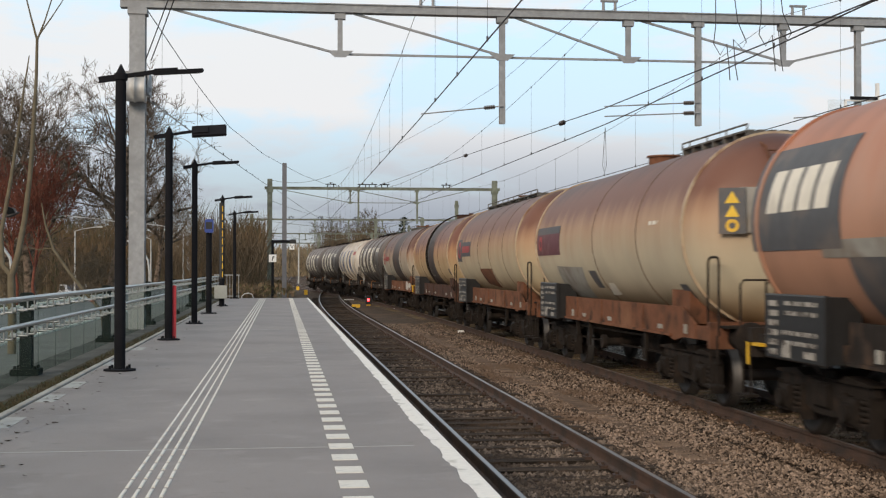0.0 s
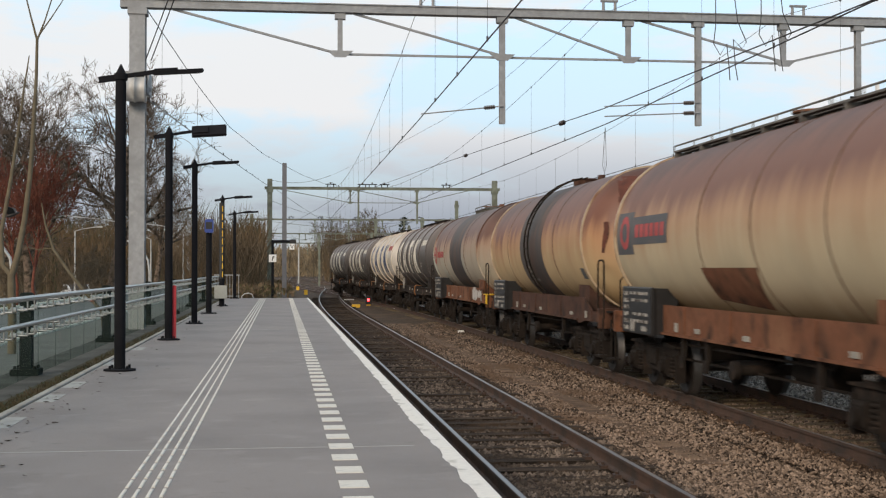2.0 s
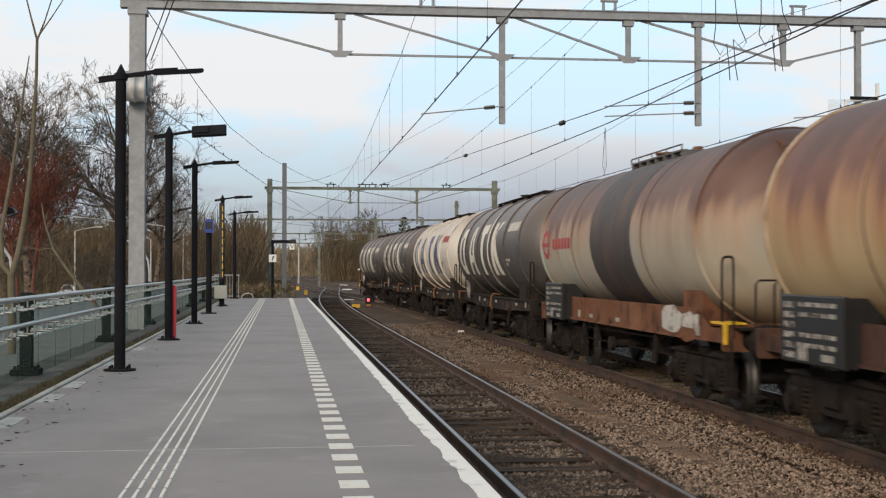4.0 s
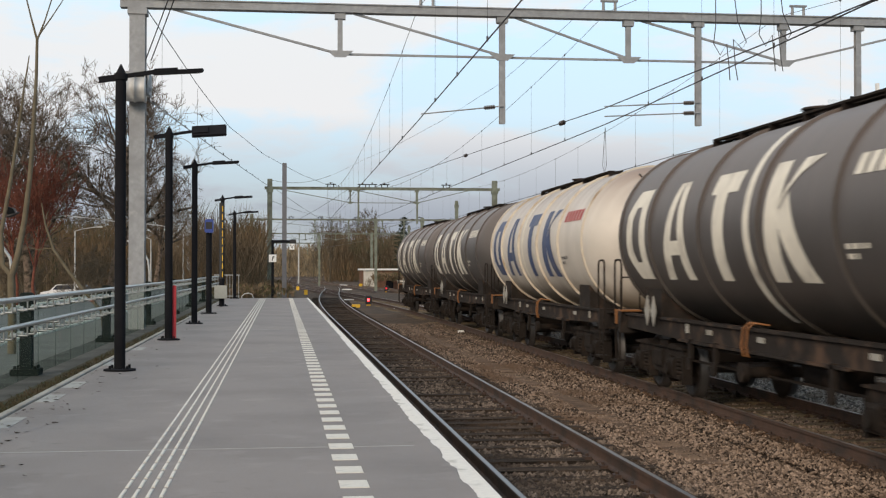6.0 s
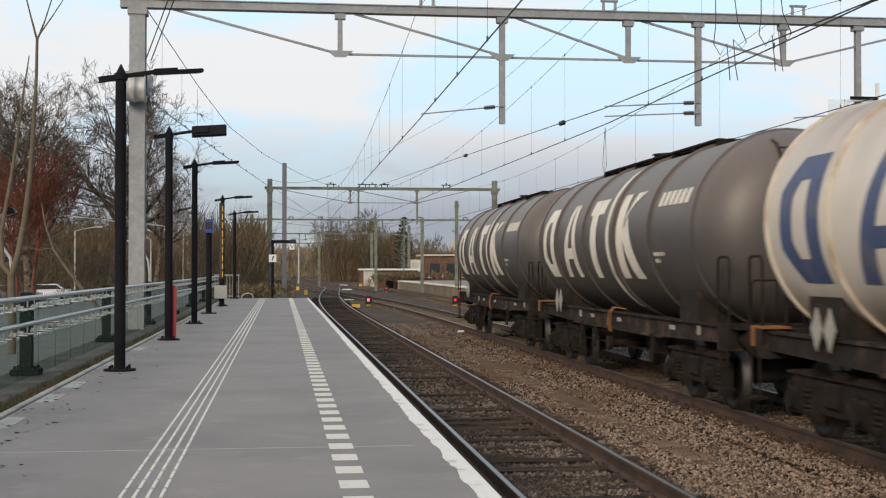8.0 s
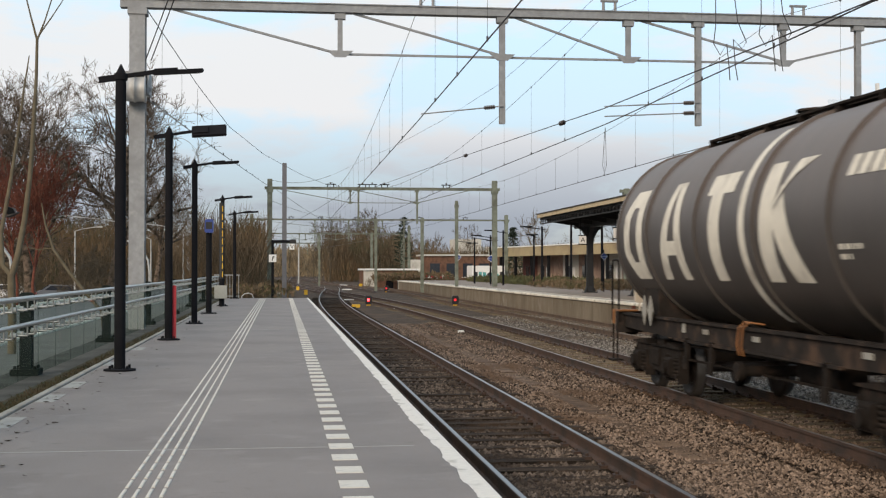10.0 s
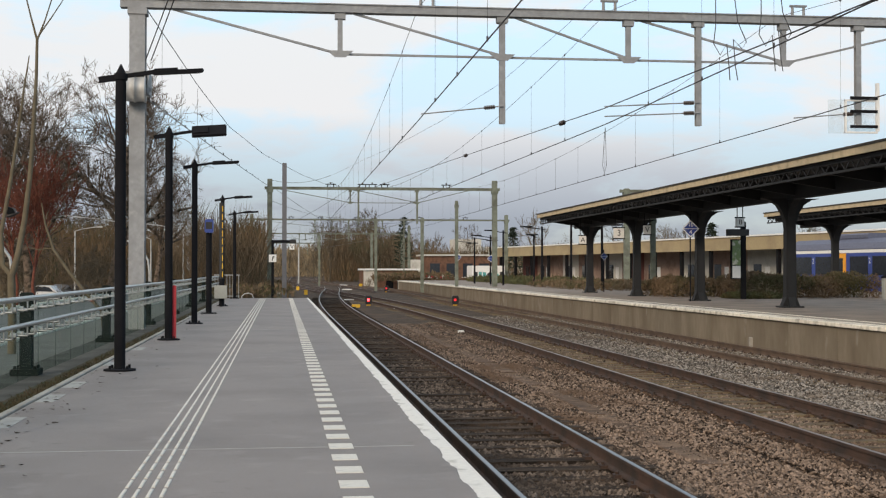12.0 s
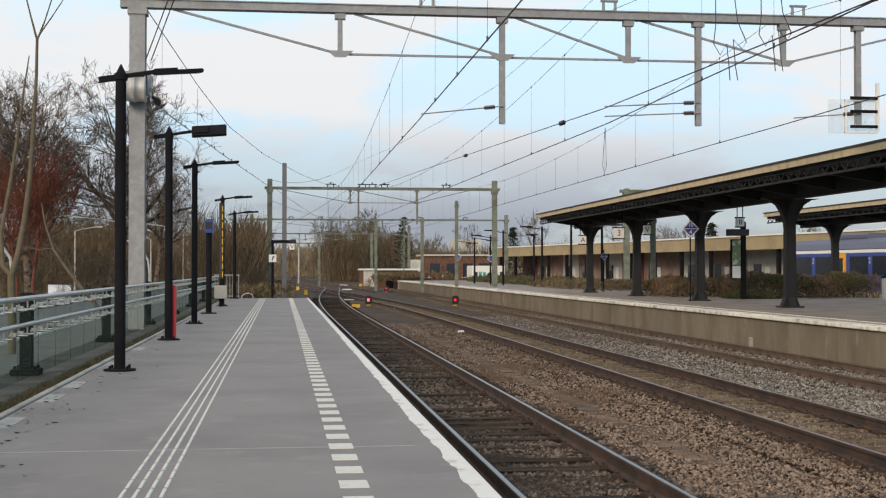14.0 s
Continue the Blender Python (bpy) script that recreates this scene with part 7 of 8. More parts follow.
# ---- trees, hedge, road on the left, distance ----
LEFT_Z = -0.12
FOOTWAY = material('grey_footway_paving', (0.115, 0.112, 0.10), 0.85, spots=(((0.08, 0.08, 0.07), 1.0, 0.45, 0.7),), vary=0.1, bump=0.2)
def grow(seed, height, spread, limbs, twigs, trunk_r, lean=(0, 0), first=0.25, minr=0.006, kids=(3, 5)):
    """A bare winter tree: tapered trunk, limbs and repeatedly forking twigs. Returns trunk and crown shapes."""
    rnd = random.Random(seed)
    trunk, crown = Shape(), Shape()

    def branch(p, d, length, r, level):
        n = 5 if level < 2 else (3 if level < 4 else 2)
        pts, rs = [p], [r]
        q = p.copy()
        dd = d.copy()
        wig = 0.1 if level == 0 else (0.2 if level < 3 else 0.14)
        for i in range(n):
            dd = (dd + Vector((rnd.gauss(0, wig), rnd.gauss(0, wig), rnd.gauss(0.06, wig * 0.7)))).normalized()
            q = q + dd * (length / n)
            pts.append(q.copy())
            rs.append(max(minr, r * (1 - 0.7 * (i + 1) / n)))
        (trunk if level == 0 else crown).tube(pts, rs, 8 if level == 0 else (5 if level < 3 else 3))
        if level >= twigs:
            return
        for k in range(limbs if level == 0 else rnd.randint(*kids)):
            u = rnd.uniform(first if level == 0 else 0.2, 1.0)
            i = min(n - 1, int(u * n))
            f = u * n - i
            o = pts[i].lerp(pts[i + 1], f)
            ax = dd.orthogonal().normalized()
            ax.rotate(Matrix.Rotation(rnd.uniform(0, 6.28), 3, dd))
            open_ = rnd.uniform(0.5, 1.05) * spread
            nd = (dd * math.cos(open_) + ax * math.sin(open_) + Vector((0, 0, 0.1))).normalized()
            rr = max(minr, (rs[i] * (1 - f) + rs[i + 1] * f) * rnd.uniform(0.45, 0.7))
            if level == 0:
                ln = height * rnd.uniform(0.36, 0.5) * (1.15 - 0.55 * u)
            else:
                ln = length * rnd.uniform(0.42, 0.66)
            branch(o, nd, ln, rr, level + 1)

    branch(Vector((0, 0, 0)), Vector((lean[0], lean[1], 1)).normalized(), height * 0.8, trunk_r, 0)
    return trunk, crown


def tree_meshes(seed, mat_t, mat_c, **kw):
    a, b = grow(seed, **kw)
    return a.mesh("trunk", mat_t), b.mesh("crown", mat_c)


def plant(meshes, x, y, z, label, turn=0.0, size=1.0, group=""):
    t = thing("tree", label, "tree", at=pose(x, y, z, 0, 0, turn) @ Matrix.Scale(size, 4), group=group)
    part("trunk", meshes[0], None, t)
    part("crown", meshes[1], None, t)
    return t


OAK_A = tree_meshes(21, BARK, BARK, height=11.6, spread=0.95, limbs=18, twigs=5, trunk_r=0.36, first=0.3, minr=0.01, kids=(3, 5))
OAK_B = tree_meshes(33, BARK, BARK, height=11, spread=0.9, limbs=16, twigs=5, trunk_r=0.3, first=0.15, minr=0.011, kids=(3, 5))
FAR_A = tree_meshes(5, WOODS, WOODS, height=10, spread=0.75, limbs=12, twigs=4, trunk_r=0.16, first=0.1, minr=0.016, kids=(3, 4))
FAR_B = tree_meshes(6, WOODS, WOODS, height=10, spread=0.65, limbs=13, twigs=4, trunk_r=0.16, first=0.05, minr=0.016, kids=(3, 4))
FAR_C = tree_meshes(7, WOODS_GREEN, WOODS_GREEN, height=9, spread=0.8, limbs=13, twigs=4, trunk_r=0.16, first=0.05, minr=0.02, kids=(3, 4))
SHRUB = tree_meshes(8, WOODS, WOODS, height=4.5, spread=0.95, limbs=16, twigs=4, trunk_r=0.06, first=0.02, minr=0.011, kids=(3, 4))
RED_SHRUB = tree_meshes(9, BARK_RED, BARK_RED, height=5.5, spread=0.75, limbs=22, twigs=4, trunk_r=0.07, first=0.3, minr=0.011, kids=(3, 4))

plant(OAK_A, -11.7, 62, -1.35, "large bare winter tree with a wide dark crown beside the road", 40, 0.86, "roadside trees")
plant(OAK_B, -13.6, 57, -1.35, "bare winter tree with leaning dark trunk beside the road", 150, 0.88, "roadside trees")
plant(OAK_A, -10.4, 80, -1.35, "large bare winter tree with a wide round crown beside the road", 280, 1.1, "roadside trees")
plant(OAK_A, -16.5, 72, -1.35, "large bare winter tree behind the road", 190, 0.98, "roadside trees")
plant(OAK_A, -9.0, 94, LEFT_Z, "bare winter tree with fine twigs beside the road", 300, 0.66, "roadside trees")
plant(RED_SHRUB, -8.9, 48, LEFT_Z, "reddish-brown leafy shrub under the bare trees", 0, 0.92, "red shrubs")
plant(RED_SHRUB, -9.9, 50, LEFT_Z, "reddish-brown leafy shrub under the bare trees", 120, 0.9, "red shrubs")


def plant_woods():
    rnd = random.Random(77)
    # thicket along the left
    for i in range(16):
        y = rnd.uniform(85, 190)
        x = -y * 0.088 - 2.0 - rnd.uniform(0, 13)
        # none stands on the side road
        y += 26 if 90 < y < 118 else 0
        plant((FAR_A, FAR_B, FAR_C)[i % 3], x, y, -1.35, "bare brown tree in the thicket beside the line", rnd.uniform(0, 360), rnd.uniform(0.6, 0.85) if y < 130 else rnd.uniform(0.75, 1.05), "thicket trees")
    for i in range(14):
        y = rnd.uniform(66, 150)
        x = -y * 0.09 - rnd.uniform(3.6, 12)
        y += 26 if 90 < y < 118 else 0
        plant(SHRUB, x, y, -1.35, "bare brown undergrowth shrub", rnd.uniform(0, 360), rnd.uniform(0.7, 1.1), "undergrowth")
    # woods beyond the tracks
    for i in range(26):
        y = rnd.uniform(215, 330)
        px = rnd.uniform(0.032, 0.125)
        plant((FAR_A, FAR_B, FAR_B, FAR_C)[i % 4], px * y + rnd.uniform(-1, 1), y, -1.35, "bare brown tree of the woods behind the tracks", rnd.uniform(0, 360), rnd.uniform(0.8, 1.25) * (1.0 if px < 0.085 else 0.75) * y / 250, "far woods")
    for i in range(14):
        y = rnd.uniform(300, 420)
        px = rnd.uniform(-0.02, 0.04)
        plant((FAR_A, FAR_B)[i % 2], px * y, y, -1.35, "pale brown tree of the far woods at the line's end", rnd.uniform(0, 360), rnd.uniform(0.7, 0.95), "far woods")
    for i in range(15):
        y = rnd.uniform(200, 260)
        px = rnd.uniform(0.13, 0.5)
        plant((FAR_A, FAR_B, FAR_C)[i % 3], px * y, y, -1.35, "bare tree behind the station", rnd.uniform(0, 360), rnd.uniform(0.75, 1.15), "trees behind the station")
    for i in range(10):
        plant(SHRUB, rnd.uniform(10, 30), rnd.uniform(150, 156) + (i % 2) * 10, -1.35, "bare brown shrub by the station", rnd.uniform(0, 360), rnd.uniform(0.3, 0.55), "undergrowth")


plant_woods()


def build_conifer(x, y, z, h, r):
    t = thing("conifer", "dark evergreen conifer among the bare trees", "tree", at=pose(x, y, z), group="conifers")
    part("trunk", Shape().rod((0, 0, 0), (0, 0, h), 0.16, 0.03, n=7), BARK, t)
    s = Shape()
    rnd = random.Random(int(x))
    for i in range(650):
        u = rnd.random() ** 0.8
        zz = h * (0.2 + 0.8 * u)
        a = rnd.uniform(0, 6.28)
        rad = r * (1.05 - u) * rnd.uniform(0.15, 1)
        p = Vector((rad * math.cos(a), rad * math.sin(a), zz - rad * 0.15))
        q = p + Vector((rnd.gauss(0, 0.3) + 0.25 * math.cos(a), rnd.gauss(0, 0.3) + 0.25 * math.sin(a), rnd.gauss(-0.05, 0.12)))
        s.add([p, q, p + Vector((rnd.gauss(0, 0.2), rnd.gauss(0, 0.2), 0.16))], [(0, 1, 2)])
    part("crown", s, EVERGREEN, t)


build_conifer(19.6, 205, -1.35, 11.0, 2.6)
build_conifer(33.0, 180, -1.35, 8.5, 2.2)
build_conifer(52.0, 150, -1.35, 8.2, 1.6)


def build_hedge():
    """Clipped brown hedges and low growth on the far platform, out of many small leaves."""
    rnd = random.Random(15)

    def leaves(name, label, x0, x1, y0, y1, h, n, size, mat):
        s = Shape()
        for i in range(n):
            x, y = rnd.uniform(x0, x1), rnd.uniform(y0, y1)
            top = h * (0.78 + 0.35 * noise.noise((x * 0.7, y * 0.7, 3)) + 0.1 * noise.noise((x * 3, y * 3, 1)))
            edge = min(1.0, (min(x - x0, x1 - x) + 0.15) / 0.6) * min(1.0, (min(y - y0, y1 - y) + 0.3) / 0.5)
            z = top * edge ** 0.4 * (1 - rnd.random() ** 2.2)
            p = Vector((x, y, max(0.0, z)))
            a = Vector((rnd.gauss(0, size), rnd.gauss(0, size), rnd.gauss(0, size)))
            b = Vector((rnd.gauss(0, size), rnd.gauss(0, size), rnd.gauss(0, size * 1.4)))
            s.add([p, p + a, p + b], [(0, 1, 2)])
        tagged(new(name, s.mesh(name, mat)), label, "hedge", kind="stuff")

    leaves("hedge", "brown winter hedge behind the canopy columns", 20.0, 26.6, 53.5, 58.0, 1.2, 26000, 0.045, HEDGE_BROWN)
    leaves("hedge", "brown winter hedge behind the canopy columns", 17.6, 21.0, 56.5, 62.0, 1.0, 14000, 0.045, HEDGE_BROWN)
    leaves("hedge", "low brown and green growth on the far platform", 17.8, 25.0, 72.0, 92.0, 0.6, 11000, 0.07, HEDGE_BROWN)
    leaves("low_growth", "low green ground cover along the hedge", 19.3, 21.5, 52.6, 54.5, 0.28, 3500, 0.06, HEDGE_GREEN)
    leaves("low_growth", "low green growth at the far end of the platform", 19.5, 25.0, 95.0, 135.0, 0.5, 7000, 0.14, HEDGE_GREEN)
    leaves("low_growth", "tufts of dry grass beside the tracks", -3.5, 0.6, 58.0, 92.0, 0.5, 5000, 0.09, HEDGE_BROWN)
    leaves("low_growth", "tufts of dry grass beside the tracks", 11.0, 20.0, 146.0, 157.0, 0.9, 4000, 0.14, HEDGE_BROWN)


HEDGE_BROWN = material("winter_hedge_leaves", (0.165, 0.115, 0.072), 0.9, spots=(((0.085, 0.08, 0.04), 0.7, 0.48, 0.6),), vary=0.4, scale=15)
HEDGE_GREEN = material("green_ground_cover", (0.085, 0.088, 0.042), 0.9, spots=(((0.11, 0.09, 0.045), 0.9, 0.5, 0.62),), vary=0.35, scale=12)
build_hedge()


def twig_mass():
    """Thickets too dense to tell apart: thousands of thin upright twigs."""
    rnd = random.Random(101)

    def mass(name, label, x0, x1, y0, y1, z, h, n, mat, width, edge=0.5):
        s = Shape()
        for i in range(n):
            y = rnd.uniform(y0, y1)
            k = y / ((y0 + y1) / 2)
            x = rnd.uniform(x0, x1) * k
            top = h * (0.72 + edge * noise.noise((x * 0.35, y * 0.12, 7)) + 0.2 * noise.noise((x * 1.3, y * 0.4, 2)))
            a = max(0.0, top * (1 - rnd.random() ** 1.5)) * 0.9
            ln = rnd.uniform(0.25, 0.6) * min(top, 4.0)
            d = Vector((rnd.gauss(0, 0.4), rnd.gauss(0, 0.3), 1)).normalized() * ln
            p = Vector((x, y, z + a))
            w = width * rnd.uniform(0.5, 1.6)
            q = p + d * 0.5 + Vector((rnd.gauss(0, 0.07), rnd.gauss(0, 0.07), 0)) * ln
            s.add([p - Vector((w, 0, 0)), p + Vector((w, 0, 0)), q + Vector((w * 0.7, 0, 0)), q - Vector((w * 0.7, 0, 0)), p + d], [(0, 1, 2, 3), (3, 2, 4)])
        tagged(new(name, s.mesh(name, mat)), label, "thicket", kind="stuff")

    mass("thicket", "dense bare brown thicket beside the line", -6.6, -1.3, 72, 122, -1.3, 6.0, 9000, WOODS_BROWN, 0.018)
    mass("thicket", "dense bare brown undergrowth under the roadside trees", -28, -9.6, 116, 150, -1.35, 7.4, 15000, WOODS_BROWN, 0.02)
    mass("far_woods", "dense bare brown woods behind the tracks", 9.0, 27.0, 230, 300, -1.3, 10.5, 16000, WOODS_BROWN, 0.045)
    mass("far_woods", "brown woods at the end of the line, coloured pale for haze", -16, 15, 380, 480, -1.3, 11.5, 9000, WOODS_HAZED, 0.09)
    mass("far_woods", "bare brown woods behind the station", 26.0, 110.0, 215, 280, -1.3, 7.5, 12000, WOODS_BROWN, 0.05)


WOODS_BROWN = material("dense_brown_twigs", (0.115, 0.085, 0.055), 0.95, spots=(((0.15, 0.095, 0.05), 0.12, 0.5, 0.62), ((0.07, 0.068, 0.04), 0.2, 0.52, 0.64)), vary=0.3, per_stone=0.4)
# twig brown lightened: the distance's haze is put into the colour
WOODS_HAZED = material("haze_paled_far_twigs", (0.26, 0.20, 0.125), 0.95, vary=0.2, scale=0.3, per_stone=0.3)
twig_mass()


def build_sapling():
    """Slender young tree with forked pale stems behind the balustrade."""
    t = thing("young_tree", "slender pale-barked young tree with forked stems", "tree", at=pose(-4.25, 21, -1.25))
    s = Shape()
    s.tube([(0, 0, 0), (0.02, 0, 1.6), (0.0, 0, 2.45)], [0.075, 0.068, 0.06], 10)
    part("trunk", s, BARK_PALE, t)
    s = Shape()
    s.tube([(0, 0, 2.4), (0.1, 0, 2.75), (0.2, 0, 3.3), (0.28, 0, 4.0), (0.33, 0, 4.8), (0.37, 0, 5.6), (0.38, 0, 6.2)], [0.055, 0.05, 0.044, 0.038, 0.032, 0.026, 0.022], 8)
    s.tube([(0.38, 0, 6.18), (0.27, 0, 6.6), (0.1, 0, 7.3)], [0.02, 0.014, 0.008], 6)
    s.tube([(0.38, 0, 6.18), (0.5, 0, 6.5), (0.62, 0, 6.9), (0.6, 0, 7.3)], [0.018, 0.012, 0.009, 0.007], 6)
    s.tube([(0.4, 0, 6.25), (0.6, 0, 6.55), (0.85, 0.0, 6.95)], [0.014, 0.01, 0.006], 6)
    part("stem", s, BARK_PALE, t)
    s = Shape()
    s.tube([(0, 0, 2.42), (-0.14, 0.0, 2.6), (-0.16, 0, 3.1), (-0.02, 0, 3.9), (0.08, 0, 4.6), (0.17, 0.05, 5.4), (0.24, 0.1, 5.95)], [0.045, 0.04, 0.034, 0.03, 0.024, 0.016, 0.008], 8)
    s.tube([(-0.15, 0, 3.0), (-0.45, 0, 3.2), (-0.8, 0, 3.9)], [0.03, 0.022, 0.014], 6)
    part("stem", s, BARK_PALE, t)
    # separate leaning branch farther on
    t = thing("leaning_branch", "pale leaning branch of a bare young tree", "tree", at=pose(-3.55, 25.5, -1.3))
    s = Shape()
    s.tube([(0.25, 0, 0.0), (0.1, 0, 1.75), (-0.25, 0, 2.15), (-0.55, 0, 2.55), (-0.82, 0, 2.95), (-0.98, 0, 3.45), (-1.05, 0, 3.85)], [0.04, 0.036, 0.034, 0.03, 0.026, 0.02, 0.01], 8)
    s.tube([(-0.84, 0, 2.98), (-1.1, 0, 2.95), (-1.35, 0, 3.0)], [0.014, 0.01, 0.006], 6)
    s.tube([(-0.95, 0, 3.3), (-1.0, 0, 3.5), (-0.92, 0, 3.7)], [0.012, 0.009, 0.005], 5)
    part("stem", s, BARK_PALE, t)


build_sapling()


def build_roadside():
    s = Shape().box(-9.5, -3.46, -80, 300, -1.36, LEFT_Z)
    thing("road_bank", "brown winter ground beside the road, level with the platform", "ground", kind="structure", shape=s, mat=EARTH)
    s = Shape().box(-4.85, -3.47, -60, 250, LEFT_Z, LEFT_Z + 0.05)
    thing("footway", "grey paved footway behind the balustrade", "pavement", kind="structure", shape=s, mat=FOOTWAY)
    s = Shape().box(-9.2, -5.05, -60, 250, LEFT_Z, LEFT_Z + 0.012)
    thing("road", "grey asphalt road beside the platform", "road", kind="structure", shape=s, mat=ROAD)
    s = Shape().box(-60, -9.6, 97, 116, -1.36, -1.33)
    thing("side_road", "grey asphalt side road under the trees", "road", kind="structure", shape=s, mat=ROAD)
    for x in (-4.95, -9.3):
        s = Shape().box(x - 0.09, x + 0.09, -60, 250, LEFT_Z, LEFT_Z + 0.1, bevel=0.02)
        thing("kerb", "pale concrete kerb along the road", "kerb", kind="structure", shape=s, mat=EDGE_GREY)
    # street lamps with curved pale arms
    for x, y, h, d, up in ((-6.05, 30, 0.75, -0.9, 0.55), (-4.5, 45, 0.8, -0.75, 0.7)):
        t = thing("bow_post", "pale curved steel bow post beside the road", "post", at=pose(x, y, LEFT_Z), group="bow posts")
        part("bow", Shape().tube([(0, 0, 0), (0, 0, h + 0.5), (-0.05, 0, h + 0.9), (d * 0.35, 0, h + 1.3), (d, 0, h + 1.3 + up * 0.4)], 0.035, 8), GALV, t)
    for x, y, h, arm in ((-8.6, 70, 3.9, -2.4), (-7.8, 92, 4.3, -1.5), (-9.5, 96, 3.6, -1.2), (-8.8, 118, 5.0, -1.5), (-14, 90, 4.0, 1.4)):
        t = thing("street_lamp", "slim grey street lamp beside the road", "street lamp", at=pose(x, y, LEFT_Z), group="street lamps")
        part("post", Shape().rod((0, 0, 0), (0, 0, h), 0.07, 0.045, n=8), GALV, t)
        part("arm", Shape().tube([(0, 0, h), (arm * 0.3, 0, h + 0.15), (arm, 0, h + 0.3)], 0.03, 6), GALV, t)
        part("head", Shape().box(min(arm, arm * 1.3), max(arm, arm * 1.3), -0.12, 0.12, h + 0.26, h + 0.36, bevel=0.03), GALV, t)


build_roadside()


def scatter_litter():
    """Dead leaves and grit blown along the back kerb of the platform."""
    rnd = random.Random(9)
    s = Shape()
    for i in range(120):
        x = -2.3 + abs(rnd.gauss(0, 0.35))
        y = 1 / rnd.uniform(1 / 45, 1 / 8)
        if x > 0.9:
            continue
        r = rnd.uniform(0.012, 0.035)
        a = rnd.uniform(0, 6.28)
        v = [(x + r * math.cos(a + k) * f, y + r * math.sin(a + k) * f, 0.003 + rnd.uniform(0, 0.01)) for k, f in ((0, 1.4), (1.3, 0.6), (2.9, 1.2), (4.4, 0.7))]
        s.add(v, [(0, 1, 2, 3)])
    tagged(new("leaf_litter", s.mesh("leaf_litter", LITTER)), "dead brown leaves scattered along the platform", "leaves", kind="stuff")
    s = Shape()
    for i in range(2200):
        x, y = rnd.uniform(-2.66, -2.45), 1 / rnd.uniform(1 / 56, 1 / 8)
        h = rnd.uniform(0.02, 0.07)
        s.add([(x, y, -0.04), (x + 0.02, y, -0.04), (x + rnd.gauss(0, 0.03), y + rnd.gauss(0, 0.03), -0.04 + h)], [(0, 1, 2)])
    tagged(new("weeds", s.mesh("weeds", GRASS)), "low weeds and moss in the strip behind the kerb", "weeds", kind="stuff")


LITTER = material("dead_leaf", (0.05, 0.036, 0.026), 0.9, vary=0.4, scale=20)
scatter_litter()


def build_car(paint, label):
    c = thing("car", label, "car", group="cars on the road")
    s = Shape()
    prof = [(-2.05, 0.3), (2.05, 0.3), (2.1, 0.7), (1.2, 0.86), (0.65, 1.36), (-1.1, 1.4), (-1.75, 0.95), (-2.1, 0.85)]
    s.prism(prof, -0.84, 0.84, "yz")
    part("body", s, paint, c)
    part("windscreen", Shape().prism([(1.15, 0.9), (0.68, 1.32), (0.6, 1.3), (1.05, 0.88)], -0.72, 0.72, "yz"), WINDOW, c)
    part("rear_window", Shape().prism([(-1.7, 0.98), (-1.14, 1.36), (-1.2, 1.4), (-1.78, 1.0)], -0.7, 0.7, "yz"), WINDOW, c)
    for x in (-0.85, 0.85):
        part("side_window", Shape().prism([(0.95, 0.92), (0.58, 1.28), (-1.0, 1.32), (-1.5, 0.98)], x - 0.012, x + 0.012, "yz"), WINDOW, c)
    for x in (-0.6, 0.6):
        part("headlight", Shape().box(x - 0.14, x + 0.14, 2.06, 2.11, 0.58, 0.7), HEADLIGHT, c)
        part("tail_light", Shape().box(x - 0.14, x + 0.14, -2.12, -2.07, 0.68, 0.84), RED_PAINT, c)
    wh = Shape().lathe([(-0.1, 0.0), (-0.1, 0.2), (-0.1, 0.32), (0.1, 0.32), (0.1, 0.0)], (0, 0, 0), (1, 0, 0), n=16).mesh("wheel", BLACK)
    for x in (-0.78, 0.78):
        for y in (-1.25, 1.3):
            part("wheel", wh, None, c, at=pose(x, y, 0.32))
    return c


CAR_WHITE = material("white_car_paint", (0.62, 0.62, 0.62), 0.3, vary=0.04)
CAR_GREY = material("grey_car_paint", (0.2, 0.21, 0.23), 0.3, 0.4, vary=0.05)
CARS = [build_car(CAR_WHITE, "white car driving along the road"), build_car(CAR_GREY, "grey car rolling slowly along the road"), build_car(CAR_WHITE, "pale car with lit headlights on the road")]


def build_bird():
    b = thing("crow", "black crow in flight", "bird")
    s = Shape()
    s.lathe([(-0.2, 0.0), (-0.17, 0.03), (-0.08, 0.065), (0.05, 0.06), (0.13, 0.035), (0.17, 0.035), (0.2, 0.022), (0.25, 0.0)], (0, 0, 0), (1, 0, 0), n=10)
    part("body", s, BLACK, b)
    part("tail", Shape().prism([(-0.16, -0.02), (-0.36, -0.07), (-0.37, 0.07), (-0.16, 0.02)], -0.008, 0.008, "xy"), BLACK, b)
    wings = []
    for sy in (-1, 1):
        s = Shape()
        s.prism([(0.1, 0.02 * sy), (0.13, 0.22 * sy), (0.04, 0.42 * sy), (-0.08, 0.46 * sy), (-0.06, 0.32 * sy), (-0.12, 0.2 * sy), (-0.1, 0.03 * sy)], -0.006, 0.006, "xy")
        wings.append((part("wing", s, BLACK, b), sy))
    return b, wings


BIRD, WINGS = build_bird()


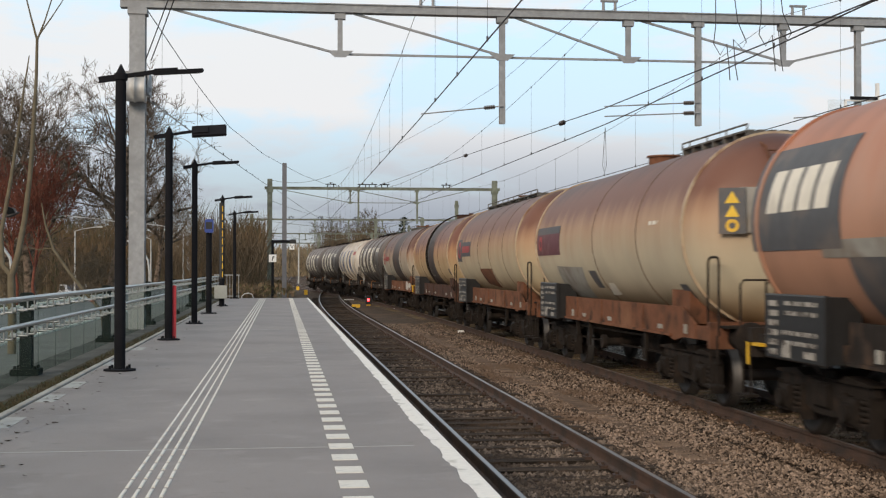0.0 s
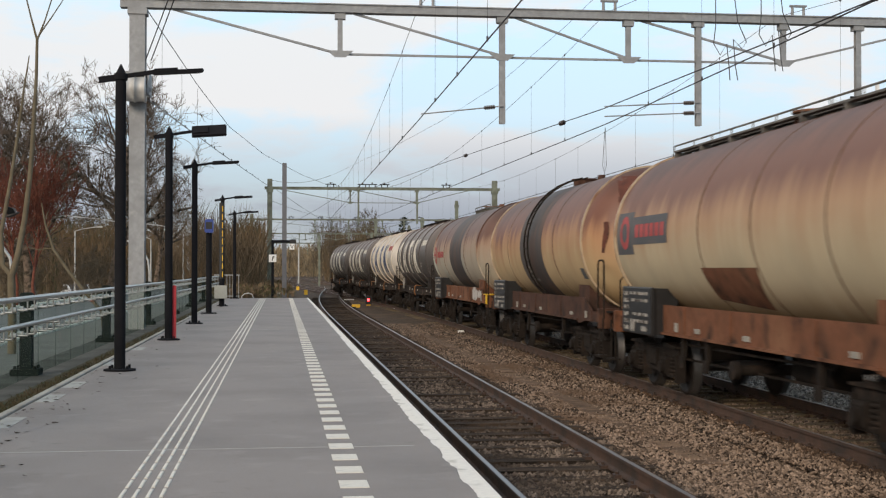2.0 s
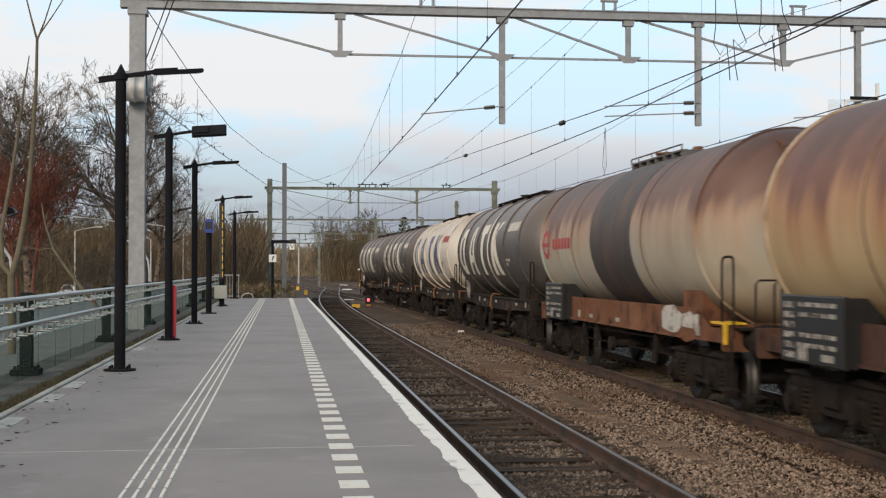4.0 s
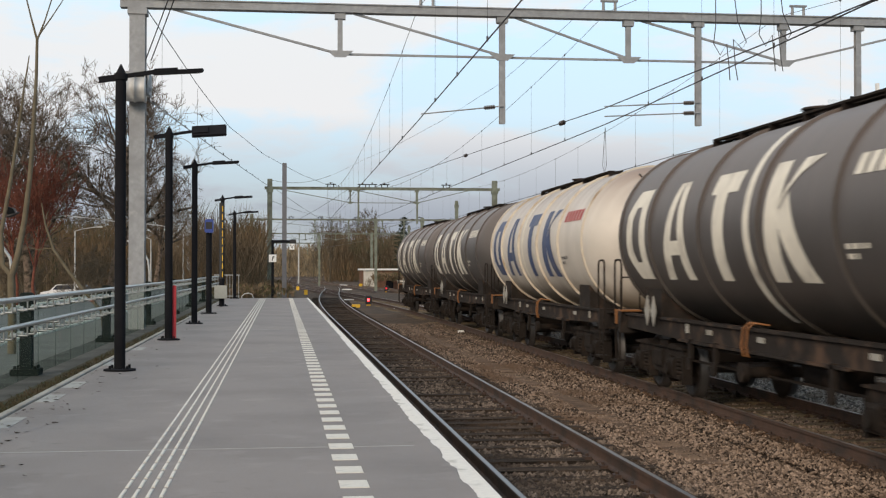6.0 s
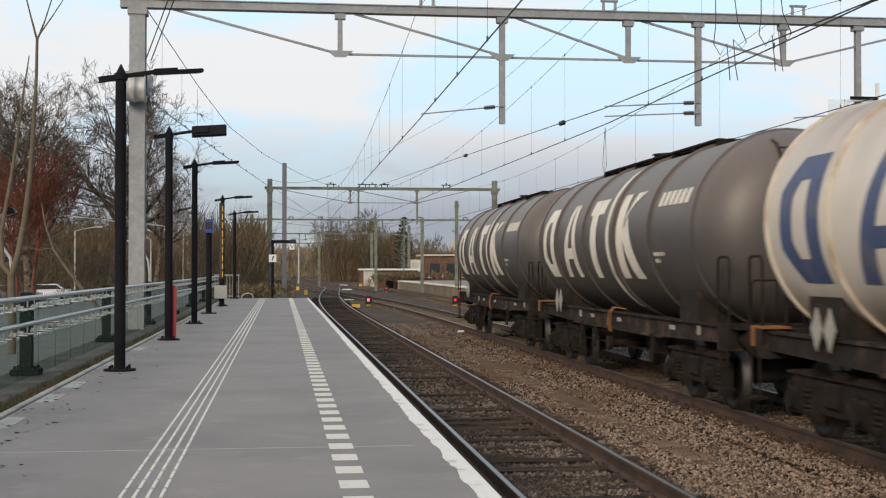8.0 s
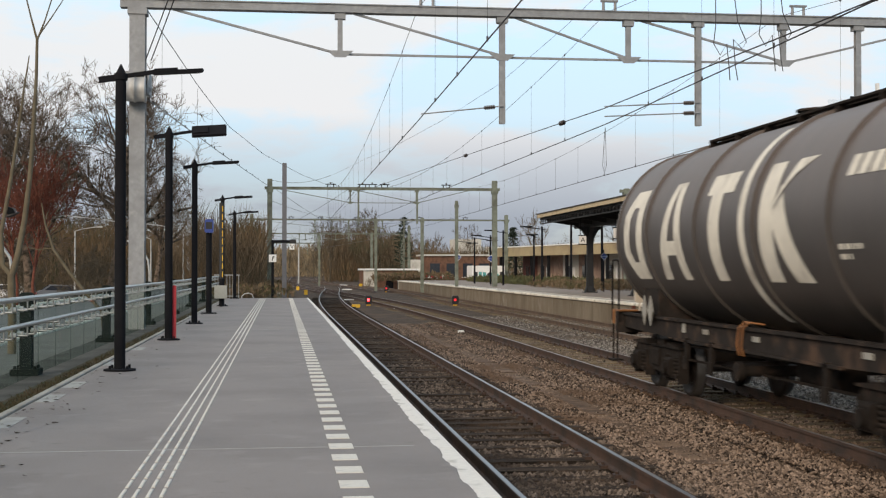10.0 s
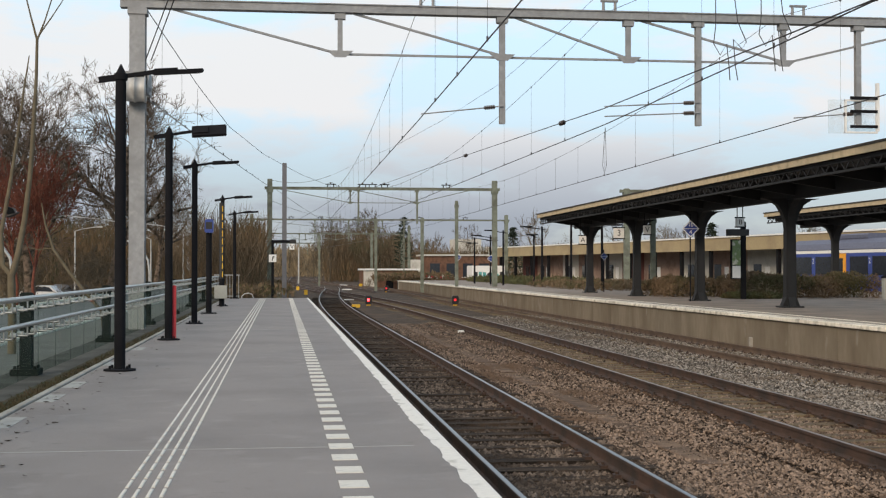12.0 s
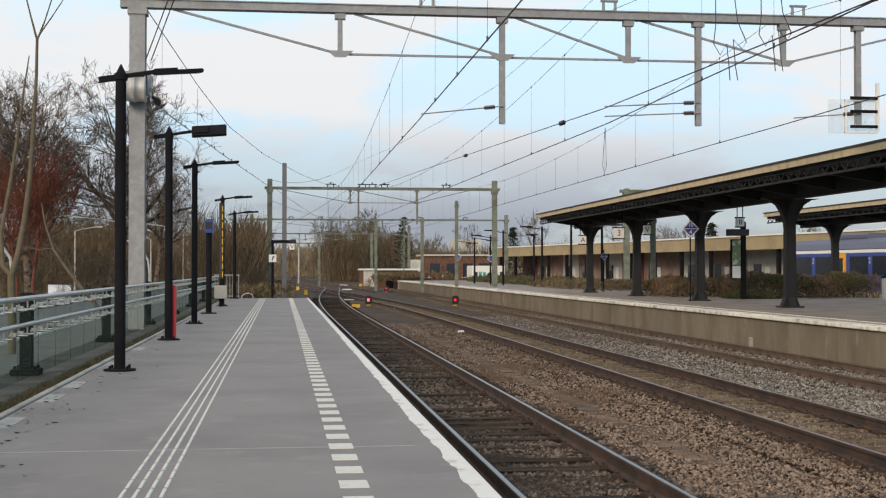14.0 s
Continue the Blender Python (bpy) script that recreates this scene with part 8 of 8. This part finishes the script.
def move_cars():
    z = -1.33
    walk(CARS[0], [(0.0, pose(-16.68, 106.0, z, 0, 0, 20)), (3.0, pose(-16.57, 107.0, z, 0, 0, 20)), (5.5, pose(-16.91, 108.0, z, 0, 0, 60)), (6.5, pose(-18.06, 109.0, z, 0, 0, 75)), (7.5, pose(-18.88, 109.5, z, 0, 0, 80)), (8.5, pose(-19.97, 110.0, z, 0, 0, 85)), (10.0, pose(-22.70, 110.0, z, 0, 0, 88)), (14.0, pose(-40, 110, z, 0, 0, 90))])
    walk(CARS[1], [(0.0, pose(-42, 103, z, 0, 0, -90)), (8.2, pose(-19.98, 103.0, z, 0, 0, -88)), (10.5, pose(-16.67, 104.0, z, 0, 0, -70)), (11.5, pose(-16.61, 105.0, z, 0, 0, -45)), (12.5, pose(-16.70, 107.0, z, 0, 0, -35)), (14.0, pose(-16.91, 111.0, z, 0, 0, -15))])
    walk(CARS[2], [(0.0, pose(-45, 99, z, 0, 0, -90)), (9.0, pose(-29, 99, z, 0, 0, -90)), (11.5, pose(-18.48, 99.5, z, 0, 0, -88)), (12.5, pose(-17.49, 100.0, z, 0, 0, -115)), (13.2, pose(-17.33, 101.0, z, 0, 0, -150)), (14.0, pose(-17.03, 102.0, z, 0, 0, -170))])


def move_bird():
    a, b = Vector((-7.2, 40, 3.59)), Vector((-3.70, 40, 6.26))
    d = (b - a) / 0.8
    rows = [(0.0, pose(*(a - d * 0.2), 0, -20, 0)), (12.9, pose(*(a - d * 0.2), 0, -20, 0))]
    for i in range(11):
        t = 13.0 + i * 0.1
        rows.append((t, pose(*(a + d * (t - 13.2)), 0, -30, 0)))
    walk(BIRD, rows)
    for w, sy in WINGS:
        beat = [(0.0, pose(0, 0, 0, 35 * sy)), (12.9, pose(0, 0, 0, 35 * sy))]
        for i in range(22):
            t = 12.95 + i * 0.05
            beat.append((t, pose(0, 0, 0.0, sy * (20 + 38 * math.sin((t - 14.0) * 2 * math.pi * 4.2 + 1.2)))))
        walk(w, beat)


def motions():
    """Everything that moves, keyed from the clip's start to its end."""
    move_train()
    move_cars()
    move_bird()


motions()
